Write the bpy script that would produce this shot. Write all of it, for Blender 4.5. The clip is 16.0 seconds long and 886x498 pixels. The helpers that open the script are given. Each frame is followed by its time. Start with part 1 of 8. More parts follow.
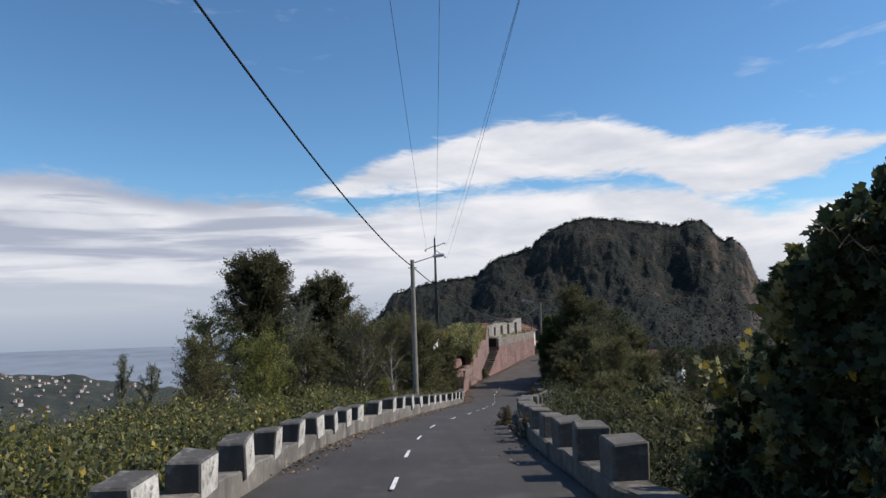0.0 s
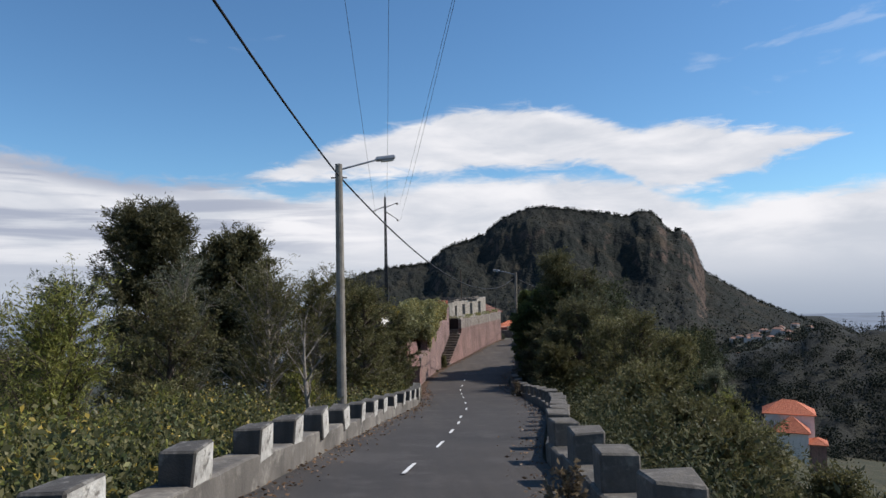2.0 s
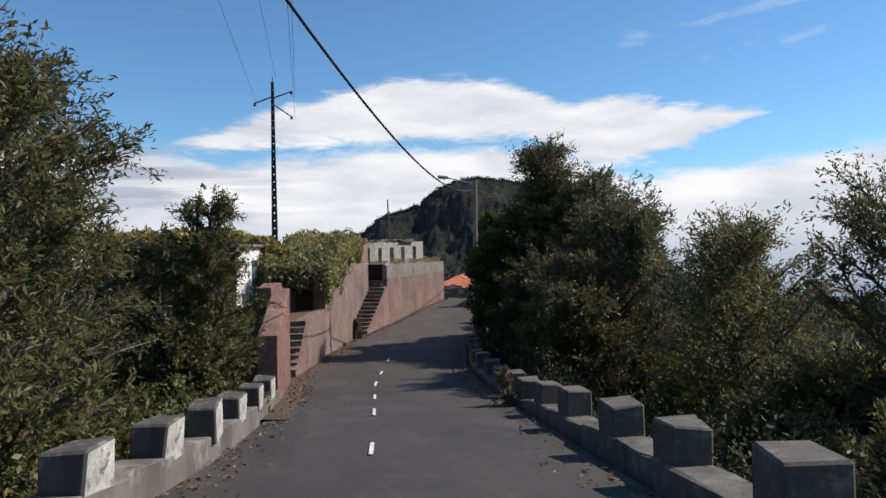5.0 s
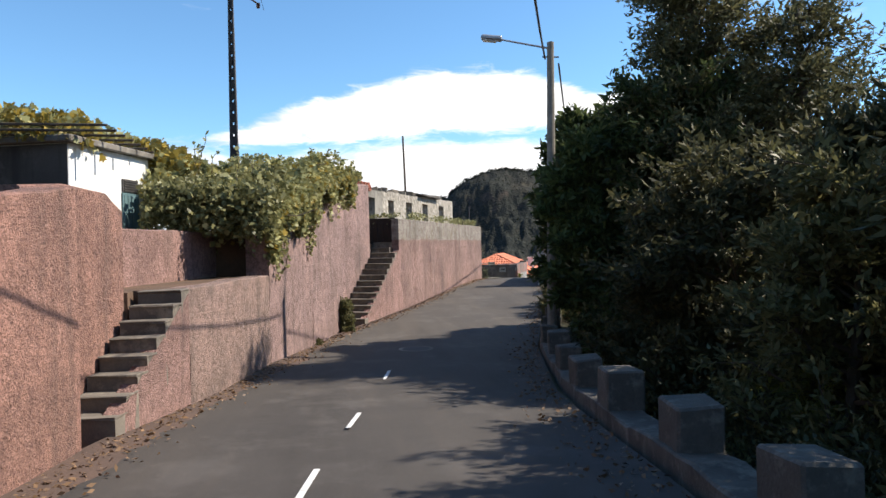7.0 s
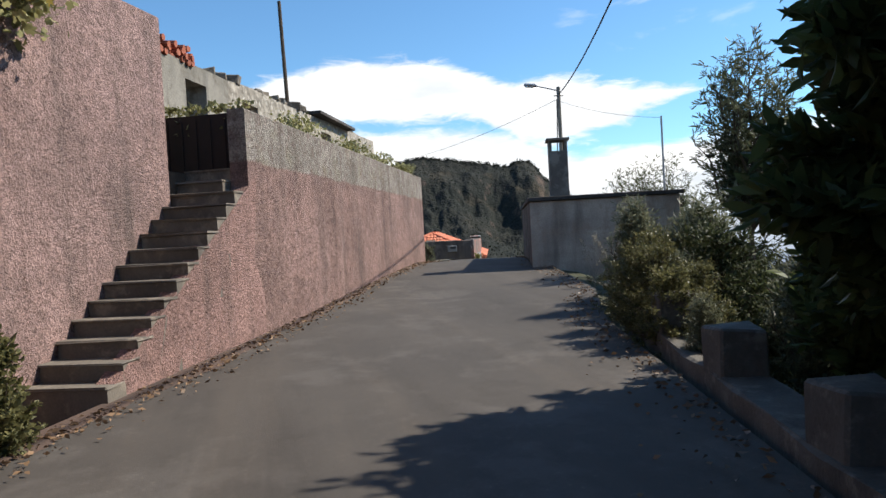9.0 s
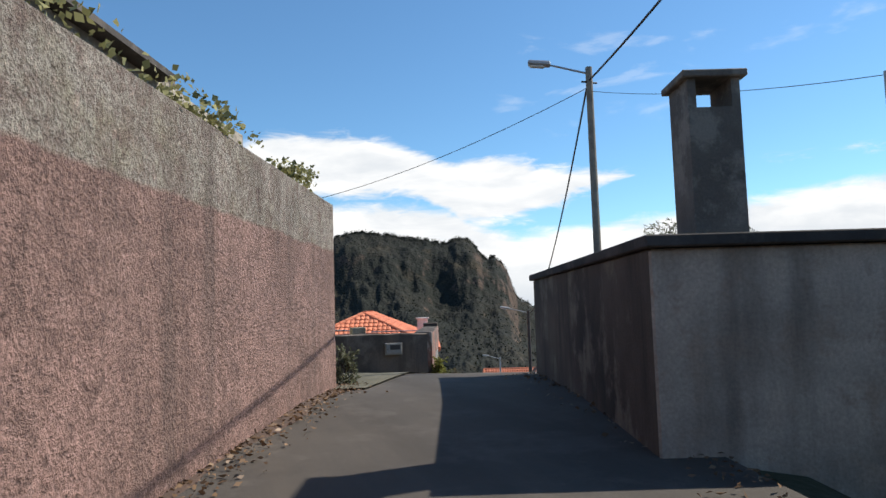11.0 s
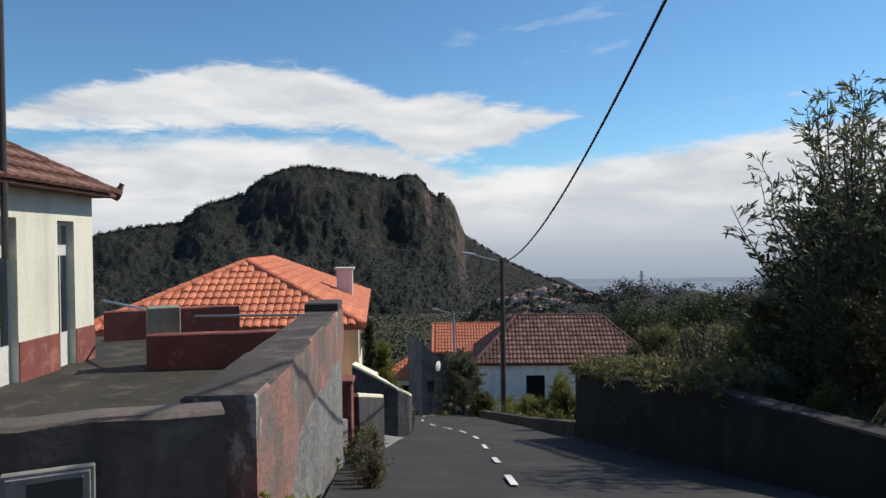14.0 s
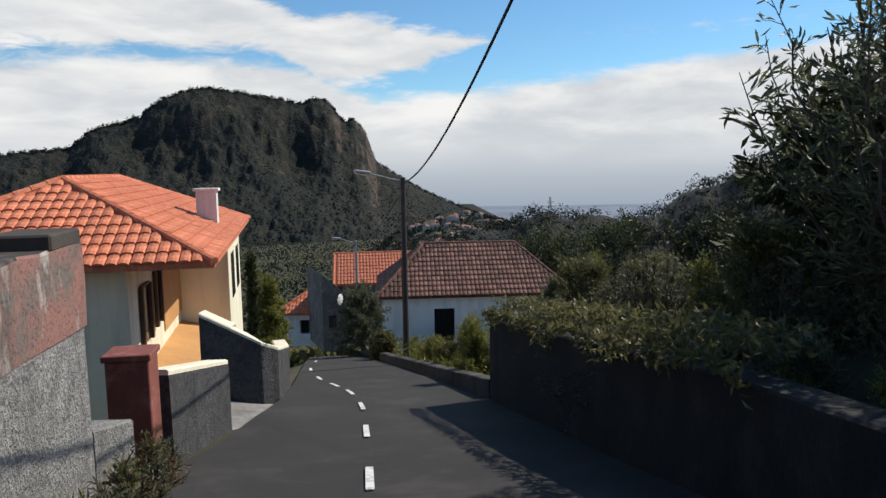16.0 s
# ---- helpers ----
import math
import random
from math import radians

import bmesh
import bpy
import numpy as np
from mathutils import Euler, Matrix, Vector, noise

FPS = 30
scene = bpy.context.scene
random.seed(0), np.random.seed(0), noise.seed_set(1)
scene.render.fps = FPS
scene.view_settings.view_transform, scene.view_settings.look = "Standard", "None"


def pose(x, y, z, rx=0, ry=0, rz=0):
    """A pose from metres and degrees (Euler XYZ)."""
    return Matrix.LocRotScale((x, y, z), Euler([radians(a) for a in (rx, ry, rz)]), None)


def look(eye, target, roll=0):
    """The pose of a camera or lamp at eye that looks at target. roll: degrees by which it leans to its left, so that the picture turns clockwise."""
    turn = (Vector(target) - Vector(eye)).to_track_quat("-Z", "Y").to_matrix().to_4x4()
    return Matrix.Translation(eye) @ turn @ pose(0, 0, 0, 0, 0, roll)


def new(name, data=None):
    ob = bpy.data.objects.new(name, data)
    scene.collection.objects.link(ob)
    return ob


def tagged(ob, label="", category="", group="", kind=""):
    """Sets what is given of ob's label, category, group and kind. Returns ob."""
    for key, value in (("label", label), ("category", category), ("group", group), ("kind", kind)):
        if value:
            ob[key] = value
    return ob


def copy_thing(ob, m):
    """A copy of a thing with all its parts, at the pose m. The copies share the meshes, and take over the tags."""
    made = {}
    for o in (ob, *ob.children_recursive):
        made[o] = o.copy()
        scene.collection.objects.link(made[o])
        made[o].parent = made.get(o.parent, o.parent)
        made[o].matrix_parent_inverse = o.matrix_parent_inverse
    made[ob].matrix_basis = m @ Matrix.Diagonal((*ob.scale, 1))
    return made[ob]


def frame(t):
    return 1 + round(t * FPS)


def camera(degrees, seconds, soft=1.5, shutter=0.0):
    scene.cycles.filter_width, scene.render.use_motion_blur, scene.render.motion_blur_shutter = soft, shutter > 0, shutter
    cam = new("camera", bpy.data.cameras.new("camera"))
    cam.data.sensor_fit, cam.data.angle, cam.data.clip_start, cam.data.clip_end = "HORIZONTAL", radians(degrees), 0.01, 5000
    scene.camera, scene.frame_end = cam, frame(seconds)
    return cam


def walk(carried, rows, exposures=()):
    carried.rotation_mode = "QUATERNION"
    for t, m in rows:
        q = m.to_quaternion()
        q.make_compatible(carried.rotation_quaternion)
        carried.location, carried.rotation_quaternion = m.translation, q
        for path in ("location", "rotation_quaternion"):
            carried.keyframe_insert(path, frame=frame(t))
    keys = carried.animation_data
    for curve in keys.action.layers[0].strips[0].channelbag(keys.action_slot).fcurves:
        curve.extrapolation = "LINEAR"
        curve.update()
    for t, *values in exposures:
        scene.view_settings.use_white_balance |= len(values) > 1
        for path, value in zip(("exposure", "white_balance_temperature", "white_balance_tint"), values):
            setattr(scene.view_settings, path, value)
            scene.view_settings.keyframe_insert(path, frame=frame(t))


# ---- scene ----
cam = camera(66.0, 16.0)
PATH = [
    (0, (-0.883, -2.259, 8.724), (-0.838, -0.265, 8.863), -1.9),
    (0.5, (-0.84, 1.062, 8.374), (-0.825, 3.056, 8.529), -1.9),
    (1, (-0.813, 4.252, 8.054), (-0.717, 6.246, 8.176), -2.2),
    (1.5, (-0.704, 7.626, 7.706), (-0.565, 9.617, 7.828), -2.2),
    (2, (-0.564, 10.826, 7.349), (-0.382, 12.815, 7.446), -1.2),
    (2.5, (-0.312, 13.958, 6.976), (-0.089, 15.943, 7.057), -0.9),
    (3, (0.05, 17.199, 6.572), (0.272, 19.185, 6.623), -0.4),
    (3.5, (0.623, 20.711, 6.183), (0.946, 22.684, 6.226), -1.0),
    (4, (1.161, 24.17, 5.714), (1.533, 26.134, 5.747), -1.1),
    (6.5, (3.715, 40.439, 3.576), (4.054, 42.41, 3.566), -0.6),
    (7, (4.16, 43.989, 3.144), (4.449, 45.968, 3.134), -1.4),
    (7.5, (4.593, 47.721, 2.826), (4.898, 49.697, 2.786), -2.6),
    (8, (5.077, 51.361, 2.581), (5.416, 53.332, 2.623), -3.8),
    (8.5, (5.597, 55.1, 2.246), (6.032, 57.05, 2.326), -4.3),
    (9, (6.249, 58.383, 2.196), (6.768, 60.314, 2.15), -3.1),
    (9.5, (6.958, 61.646, 2.101), (7.552, 63.555, 2.154), -2.6),
    (9.7, (7.24, 63.037, 2.153), (7.921, 64.916, 2.242), -3.6),
    (12, (11.454, 74.935, 2.627), (12.128, 76.808, 2.822), -0.9),
    (12.5, (12.234, 76.954, 2.717), (12.852, 78.845, 2.922), -2.4),
    (13, (12.989, 78.825, 2.761), (13.735, 80.677, 2.88), -2.2),
    (13.5, (13.693, 80.484, 2.769), (14.475, 82.319, 2.916), -1.3),
    (14, (14.325, 81.82, 2.736), (15.163, 83.635, 2.716), -0.8),
    (14.5, (14.902, 82.88, 2.657), (15.775, 84.679, 2.655), -1.0),
    (15, (15.453, 83.549, 2.577), (16.48, 85.265, 2.535), -1.8),
    (15.5, (15.996, 84.374, 2.448), (17.043, 86.069, 2.283), -1.2),
    (16, (16.617, 85.137, 2.377), (17.671, 86.82, 2.141), -0.8),
]
walk(cam, [(t, look(eye, target, roll)) for t, eye, target, roll in PATH],
     exposures=[(0, 0.05, 6450, 14), (4.2, 0.05, 6500, 13), (6.3, 0.62, 6700, 13), (7.4, 0.92, 6950, 11), (8.2, 0.98, 7050, 10), (8.7, 0.78, 6900, 10), (9.2, 0.55, 6600, 10), (9.7, 0.55, 6600, 10), (11.8, 0.27, 6800, 10), (14.0, 0.0, 6600, 10), (16.0, 0.05, 6700, 10)])

# ---- world and sun ----
SUN_AZ, SUN_EL = 88.0, 43.0
world = bpy.data.worlds.new("sky")
scene.world = world
world.use_nodes = True


def build_sky(nt):
    nt.nodes.clear()
    N, L = nt.nodes.new, nt.links.new

    def math_node(op, a, b=None, c=None, clamp=False):
        n = N("ShaderNodeMath")
        n.operation, n.use_clamp = op, clamp
        for k, v in enumerate((a, b, c)):
            if v is None:
                continue
            if isinstance(v, (int, float)):
                n.inputs[k].default_value = v
            else:
                L(v, n.inputs[k])
        return n.outputs[0]

    def smooth(v, lo, hi):
        n = N("ShaderNodeMapRange")
        n.interpolation_type = "SMOOTHSTEP"
        L(v, n.inputs[0])
        n.inputs[1].default_value, n.inputs[2].default_value = lo, hi
        return n.outputs[0]

    def mix(fac, a, b):
        n = N("ShaderNodeMix")
        n.data_type = "RGBA"
        L(fac, n.inputs[0]) if not isinstance(fac, float) else None
        for k, v in ((6, a), (7, b)):
            if isinstance(v, tuple):
                n.inputs[k].default_value = (*v, 1)
            else:
                L(v, n.inputs[k])
        return n.outputs[2]

    sky = N("ShaderNodeTexSky")
    sky.sky_type, sky.sun_disc = "NISHITA", False
    sky.sun_elevation, sky.sun_rotation = radians(SUN_EL), radians(SUN_AZ)
    sky.altitude, sky.air_density, sky.dust_density, sky.ozone_density = 300, 1.0, 0.1, 4.0
    way = N("ShaderNodeTexCoord").outputs["Generated"]
    sep = N("ShaderNodeSeparateXYZ")
    L(way, sep.inputs[0])
    x, y, z = sep.outputs
    el = math_node("MULTIPLY", math_node("ARCSINE", z), 57.2958)
    az = math_node("MULTIPLY", math_node("ARCTAN2", x, y), 57.2958)
    # flat cloud layers: the noise is drawn out along the horizon
    flat = N("ShaderNodeCombineXYZ")
    L(math_node("MULTIPLY", az, 0.045), flat.inputs[0])
    L(math_node("MULTIPLY", el, 0.16), flat.inputs[1])

    def cloud_noise(scale, detail, rough, shift, twist=0.3):
        m = N("ShaderNodeMapping")
        m.inputs["Location"].default_value = shift
        L(flat.outputs[0], m.inputs[0])
        n = N("ShaderNodeTexNoise")
        n.inputs["Scale"].default_value, n.inputs["Detail"].default_value = scale, detail
        n.inputs["Roughness"].default_value, n.inputs["Distortion"].default_value = rough, twist
        L(m.outputs[0], n.inputs["Vector"])
        return n.outputs["Fac"]

    fine = cloud_noise(2.6, 7, 0.56, (3.1, 1.7, 0))
    broad = cloud_noise(0.9, 4, 0.5, (7.3, 4.4, 2))

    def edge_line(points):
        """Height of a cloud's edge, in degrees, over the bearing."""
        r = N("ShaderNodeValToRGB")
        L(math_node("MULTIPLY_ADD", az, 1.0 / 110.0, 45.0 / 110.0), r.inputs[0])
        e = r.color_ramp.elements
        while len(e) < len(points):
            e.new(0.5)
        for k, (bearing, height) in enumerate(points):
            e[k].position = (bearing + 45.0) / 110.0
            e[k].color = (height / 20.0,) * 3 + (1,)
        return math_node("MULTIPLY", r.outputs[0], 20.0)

    wisp = math_node("MULTIPLY", math_node("SUBTRACT", fine, 0.5), 3.0)
    curl = math_node("MULTIPLY", math_node("SUBTRACT", cloud_noise(7.5, 6, 0.62, (5.0, 2.2, 1), 0.8), 0.5), 2.6)
    ragged = math_node("ADD", wisp, curl)
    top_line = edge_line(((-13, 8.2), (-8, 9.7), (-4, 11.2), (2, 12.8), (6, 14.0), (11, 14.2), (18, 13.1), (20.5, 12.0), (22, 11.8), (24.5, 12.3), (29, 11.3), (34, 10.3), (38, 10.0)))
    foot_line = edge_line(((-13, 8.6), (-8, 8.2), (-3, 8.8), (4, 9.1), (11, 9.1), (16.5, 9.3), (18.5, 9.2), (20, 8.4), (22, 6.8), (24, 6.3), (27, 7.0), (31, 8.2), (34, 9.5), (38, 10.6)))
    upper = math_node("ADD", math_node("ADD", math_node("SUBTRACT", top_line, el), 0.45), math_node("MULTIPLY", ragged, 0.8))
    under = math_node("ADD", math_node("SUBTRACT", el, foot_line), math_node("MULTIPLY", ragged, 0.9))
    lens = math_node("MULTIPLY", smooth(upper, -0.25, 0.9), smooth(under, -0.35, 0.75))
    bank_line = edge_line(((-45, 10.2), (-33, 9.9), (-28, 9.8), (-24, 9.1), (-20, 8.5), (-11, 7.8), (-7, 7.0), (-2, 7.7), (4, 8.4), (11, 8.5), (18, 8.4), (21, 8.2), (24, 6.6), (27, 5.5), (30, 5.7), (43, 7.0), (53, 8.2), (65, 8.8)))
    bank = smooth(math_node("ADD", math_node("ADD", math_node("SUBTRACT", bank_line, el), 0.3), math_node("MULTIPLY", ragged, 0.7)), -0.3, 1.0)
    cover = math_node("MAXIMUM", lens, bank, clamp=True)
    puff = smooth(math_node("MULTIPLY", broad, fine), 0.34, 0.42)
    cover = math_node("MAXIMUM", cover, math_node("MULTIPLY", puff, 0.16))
    shade = smooth(math_node("ADD", math_node("MULTIPLY", fine, 0.7), math_node("MULTIPLY", broad, 0.5)), 0.42, 0.78)
    cloud = mix(shade, (5.8, 6.25, 6.8), (8.7, 8.8, 8.9))
    # the bank over the sea is greyer and layered
    strata = N("ShaderNodeCombineXYZ")
    L(math_node("MULTIPLY", az, 0.035), strata.inputs[0])
    L(math_node("MULTIPLY", el, 0.42), strata.inputs[1])
    bands = N("ShaderNodeTexNoise")
    bands.inputs["Scale"].default_value, bands.inputs["Detail"].default_value, bands.inputs["Roughness"].default_value = 1.5, 6, 0.55
    bands.inputs["Distortion"].default_value = 0.5
    L(strata.outputs[0], bands.inputs["Vector"])
    crown = smooth(math_node("SUBTRACT", bank_line, el), 1.7, 0.5)
    layers = math_node("MAXIMUM", smooth(bands.outputs["Fac"], 0.44, 0.60), math_node("MULTIPLY", crown, smooth(az, -8.0, -20.0)))
    seaward = math_node("MULTIPLY", smooth(az, 4.0, -14.0), smooth(el, 14.0, 8.0))
    cloud = mix(math_node("MULTIPLY", seaward, layers), cloud, (4.0, 4.45, 5.35))
    haze = mix(smooth(el, -6.0, 3.0), (2.6, 3.3, 4.3), (5.6, 6.1, 6.7))
    low = smooth(el, 4.5, -1.0)
    deep = N("ShaderNodeMix")
    deep.data_type, deep.blend_type = "RGBA", "MULTIPLY"
    deep.inputs[0].default_value = 1.0
    L(sky.outputs[0], deep.inputs[6])
    deep.inputs[7].default_value = (0.82, 1.12, 1.22, 1)
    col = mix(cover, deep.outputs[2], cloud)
    col = mix(low, col, haze)
    bg = N("ShaderNodeBackground")
    bg.inputs[1].default_value = 0.1
    L(col, bg.inputs[0])
    out = N("ShaderNodeOutputWorld")
    L(bg.outputs[0], out.inputs[0])


build_sky(world.node_tree)
sun_data = bpy.data.lights.new("sun", "SUN")
sun_data.energy, sun_data.angle, sun_data.color = 4.6, radians(0.6), (1.0, 0.94, 0.85)
sun = new("sun", sun_data)
sun.matrix_world = look((0, 0, 0), (-math.sin(radians(SUN_AZ)) * math.cos(radians(SUN_EL)), -math.cos(radians(SUN_AZ)) * math.cos(radians(SUN_EL)), -math.sin(radians(SUN_EL))))


# ---- small building helpers ----
def plain(name, color, rough=0.8, metal=0.0):
    m = bpy.data.materials.new(name)
    m.use_nodes = True
    b = m.node_tree.nodes["Principled BSDF"]
    b.inputs["Base Color"].default_value = (*color, 1)
    b.inputs["Roughness"].default_value, b.inputs["Metallic"].default_value = rough, metal
    return m


def mesh_of(name, bm, mat, smooth_it=False):
    me = bpy.data.meshes.new(name)
    bm.to_mesh(me)
    bm.free()
    for m in mat if isinstance(mat, (list, tuple)) else (mat,):
        me.materials.append(m)
    if smooth_it:
        me.shade_smooth()
    return me


def thing(name, label, category, group="", kind="", at=None, data=None):
    ob = new(name, data)
    if at is not None:
        ob.matrix_world = at
    return tagged(ob, label, category, group, kind)


def part(name, bm, mat, parent, label="", smooth_it=False, kind=""):
    ob = new(name, bm if isinstance(bm, bpy.types.Mesh) else mesh_of(name, bm, mat, smooth_it))
    ob.parent = parent
    return tagged(ob, label, "", "", kind)


def box(bm, x0, x1, y0, y1, z0, z1, bevel=0.0):
    vs = [bm.verts.new((x, y, z)) for x in (x0, x1) for y in (y0, y1) for z in (z0, z1)]
    fs = [bm.faces.new([vs[i] for i in f]) for f in ((0, 1, 3, 2), (4, 6, 7, 5), (0, 4, 5, 1), (2, 3, 7, 6), (0, 2, 6, 4), (1, 5, 7, 3))]
    if bevel:
        bmesh.ops.bevel(bm, geom=list({e for f in fs for e in f.edges}), offset=bevel, segments=1, affect="EDGES")


def prism(bm, pts, z0, z1):
    """A wall or slab over a plan polygon; z0 and z1 are numbers or lists by corner."""
    n = len(pts)
    lo = [bm.verts.new((x, y, z0 if isinstance(z0, (int, float)) else z0[i])) for i, (x, y) in enumerate(pts)]
    hi = [bm.verts.new((x, y, z1 if isinstance(z1, (int, float)) else z1[i])) for i, (x, y) in enumerate(pts)]
    for i in range(n):
        j = (i + 1) % n
        bm.faces.new((lo[i], lo[j], hi[j], hi[i]))
    bm.faces.new(hi)
    bm.faces.new(lo[::-1])
    bmesh.ops.recalc_face_normals(bm, faces=bm.faces)


def tube(bm, a, b, r0, r1, sides=8):
    a, b = Vector(a), Vector(b)
    q = (b - a).to_track_quat("Z", "Y")
    rings = []
    for p, r in ((a, r0), (b, r1)):
        rings.append([bm.verts.new(p + q @ Vector((r * math.cos(k * math.tau / sides), r * math.sin(k * math.tau / sides), 0))) for k in range(sides)])
    for k in range(sides):
        j = (k + 1) % sides
        bm.faces.new((rings[0][k], rings[0][j], rings[1][j], rings[1][k]))
    bm.faces.new(rings[1])
    bm.faces.new(rings[0][::-1])


# ---- materials ----
def surface(name, light, dark, grain=30.0, patch=0.6, rough=0.85, bump=0.3, depth=0.01, streak=0.0, metal=0.0, third=None, speck=0.0, random_tint=0.0, cells=0.0, streak_far=False):
    """Two-scale mottled surface: broad patches between two colours, fine grain, optional downward streaks, worn patches and relief."""
    m = bpy.data.materials.new(name)
    m.use_nodes = True
    nt = m.node_tree
    N, L = nt.nodes.new, nt.links.new
    b = nt.nodes["Principled BSDF"]
    co = N("ShaderNodeTexCoord").outputs["Object"]

    def noise_at(scale, detail=4.0, squash=None, rough_=0.6):
        v = co
        if squash:
            mp = N("ShaderNodeMapping")
            mp.inputs["Scale"].default_value = squash
            L(co, mp.inputs[0])
            v = mp.outputs[0]
        n = N("ShaderNodeTexNoise")
        n.inputs["Scale"].default_value, n.inputs["Detail"].default_value, n.inputs["Roughness"].default_value = scale, detail, rough_
        L(v, n.inputs["Vector"])
        return n.outputs["Fac"]

    def ramp(v, lo, hi):
        r = N("ShaderNodeMapRange")
        r.inputs[1].default_value, r.inputs[2].default_value = lo, hi
        L(v, r.inputs[0])
        return r.outputs[0]

    def mix(fac, a, bcol, mode="MIX"):
        x = N("ShaderNodeMix")
        x.data_type, x.blend_type = "RGBA", mode
        if isinstance(fac, float):
            x.inputs[0].default_value = fac
        else:
            L(fac, x.inputs[0])
        for k, v in ((6, a), (7, bcol)):
            if isinstance(v, tuple):
                x.inputs[k].default_value = (*v, 1)
            else:
                L(v, x.inputs[k])
        return x.outputs[2]

    fine = noise_at(grain, 3.0)
    col = mix(ramp(noise_at(patch, 5.0), 0.35, 0.68), light, dark)
    if third:
        col = mix(ramp(noise_at(patch * 2.3, 7.0, (1.0, 1.0, 0.45) if streak_far else None, 0.7), 0.56 if streak_far else 0.52, 0.66 if streak_far else 0.62), col, third)
    g = ramp(fine, 0.25, 0.75)
    col = mix(0.55, col, mix(g, tuple(c * 0.6 for c in light), tuple(min(1.0, c * 1.35) for c in light)), "OVERLAY") if speck == 0 else mix(g, mix(speck, col, tuple(c * 0.25 for c in dark)), col)
    if streak:
        s = ramp(noise_at(2.6, 4.0, (1.0, 1.0, 0.12)), 0.5, 0.72)
        sm = N("ShaderNodeMath")
        sm.operation = "MULTIPLY"
        L(s, sm.inputs[0])
        sm.inputs[1].default_value = streak
        col = mix(sm.outputs[0], col, tuple(c * 0.35 for c in dark))
    if random_tint:
        oi = N("ShaderNodeObjectInfo")
        tint = ramp(oi.outputs["Random"], 0.0, 1.0)
        hs = N("ShaderNodeHueSaturation")
        v = N("ShaderNodeMapRange")
        L(tint, v.inputs[0])
        v.inputs[3].default_value, v.inputs[4].default_value = 1 - random_tint, 1 + random_tint
        L(v.outputs[0], hs.inputs["Value"])
        L(col, hs.inputs["Color"])
        col = hs.outputs[0]
    L(col, b.inputs["Base Color"])
    b.inputs["Roughness"].default_value, b.inputs["Metallic"].default_value = rough, metal
    if bump:
        bp = N("ShaderNodeBump")
        bp.inputs["Strength"].default_value, bp.inputs["Distance"].default_value = bump, depth
        h = fine
        if cells:
            vo = N("ShaderNodeTexVoronoi")
            vo.inputs["Scale"].default_value = cells
            L(co, vo.inputs["Vector"])
            h = vo.outputs["Distance"]
        L(h, bp.inputs["Height"])
        L(bp.outputs[0], b.inputs["Normal"])
    return m


ASPHALT = surface("asphalt", (0.092, 0.082, 0.073), (0.062, 0.056, 0.051), 90, 0.35, 0.9, 0.4, 0.008, third=(0.112, 0.102, 0.094))


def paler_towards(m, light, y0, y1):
    """Mixes the surface colour towards a paler tint along the lane from y0 to y1."""
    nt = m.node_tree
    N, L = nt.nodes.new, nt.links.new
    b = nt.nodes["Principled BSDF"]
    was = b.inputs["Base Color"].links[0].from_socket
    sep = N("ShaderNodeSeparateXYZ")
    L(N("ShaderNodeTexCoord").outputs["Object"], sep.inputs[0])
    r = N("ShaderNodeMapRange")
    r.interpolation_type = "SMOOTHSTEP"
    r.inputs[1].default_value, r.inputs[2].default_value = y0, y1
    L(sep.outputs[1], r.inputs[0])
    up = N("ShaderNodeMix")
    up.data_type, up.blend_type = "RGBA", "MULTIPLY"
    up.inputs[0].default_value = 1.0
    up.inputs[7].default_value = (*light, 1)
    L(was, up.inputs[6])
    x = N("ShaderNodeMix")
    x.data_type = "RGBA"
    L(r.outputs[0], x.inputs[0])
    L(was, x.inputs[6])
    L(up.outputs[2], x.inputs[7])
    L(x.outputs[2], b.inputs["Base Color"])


def worn_tracks(m):
    """Long streaks of wear and patched strips that run with the lane."""
    nt = m.node_tree
    N, L = nt.nodes.new, nt.links.new
    b = nt.nodes["Principled BSDF"]
    col = b.inputs["Base Color"].links[0].from_socket
    co = N("ShaderNodeTexCoord").outputs["Object"]
    for squash, scale, lo, hi, to, tone in (((1.0, 0.05, 0.05), 1.6, 0.48, 0.66, 0.45, 1.45), ((1.0, 0.09, 0.09), 0.9, 0.52, 0.68, 0.5, 0.55), ((1.0, 1.0, 1.0), 26.0, 0.60, 0.68, 0.55, 1.9), ((1.0, 1.0, 1.0), 2.3, 0.56, 0.70, 0.4, 0.6)):
        q = N("ShaderNodeMapping")
        q.inputs["Scale"].default_value = squash
        L(co, q.inputs[0])
        n = N("ShaderNodeTexNoise")
        n.inputs["Scale"].default_value, n.inputs["Detail"].default_value, n.inputs["Roughness"].default_value = scale, 6.0, 0.65
        L(q.outputs[0], n.inputs["Vector"])
        r = N("ShaderNodeMapRange")
        r.inputs[1].default_value, r.inputs[2].default_value, r.inputs[4].default_value = lo, hi, to
        L(n.outputs["Fac"], r.inputs[0])
        x = N("ShaderNodeMix")
        x.data_type, x.blend_type = "RGBA", "MULTIPLY"
        x.clamp_result = False
        x.inputs[7].default_value = (tone, tone * 0.955, tone * 0.90, 1)
        L(r.outputs[0], x.inputs[0])
        L(col, x.inputs[6])
        col = x.outputs[2]
    L(col, b.inputs["Base Color"])


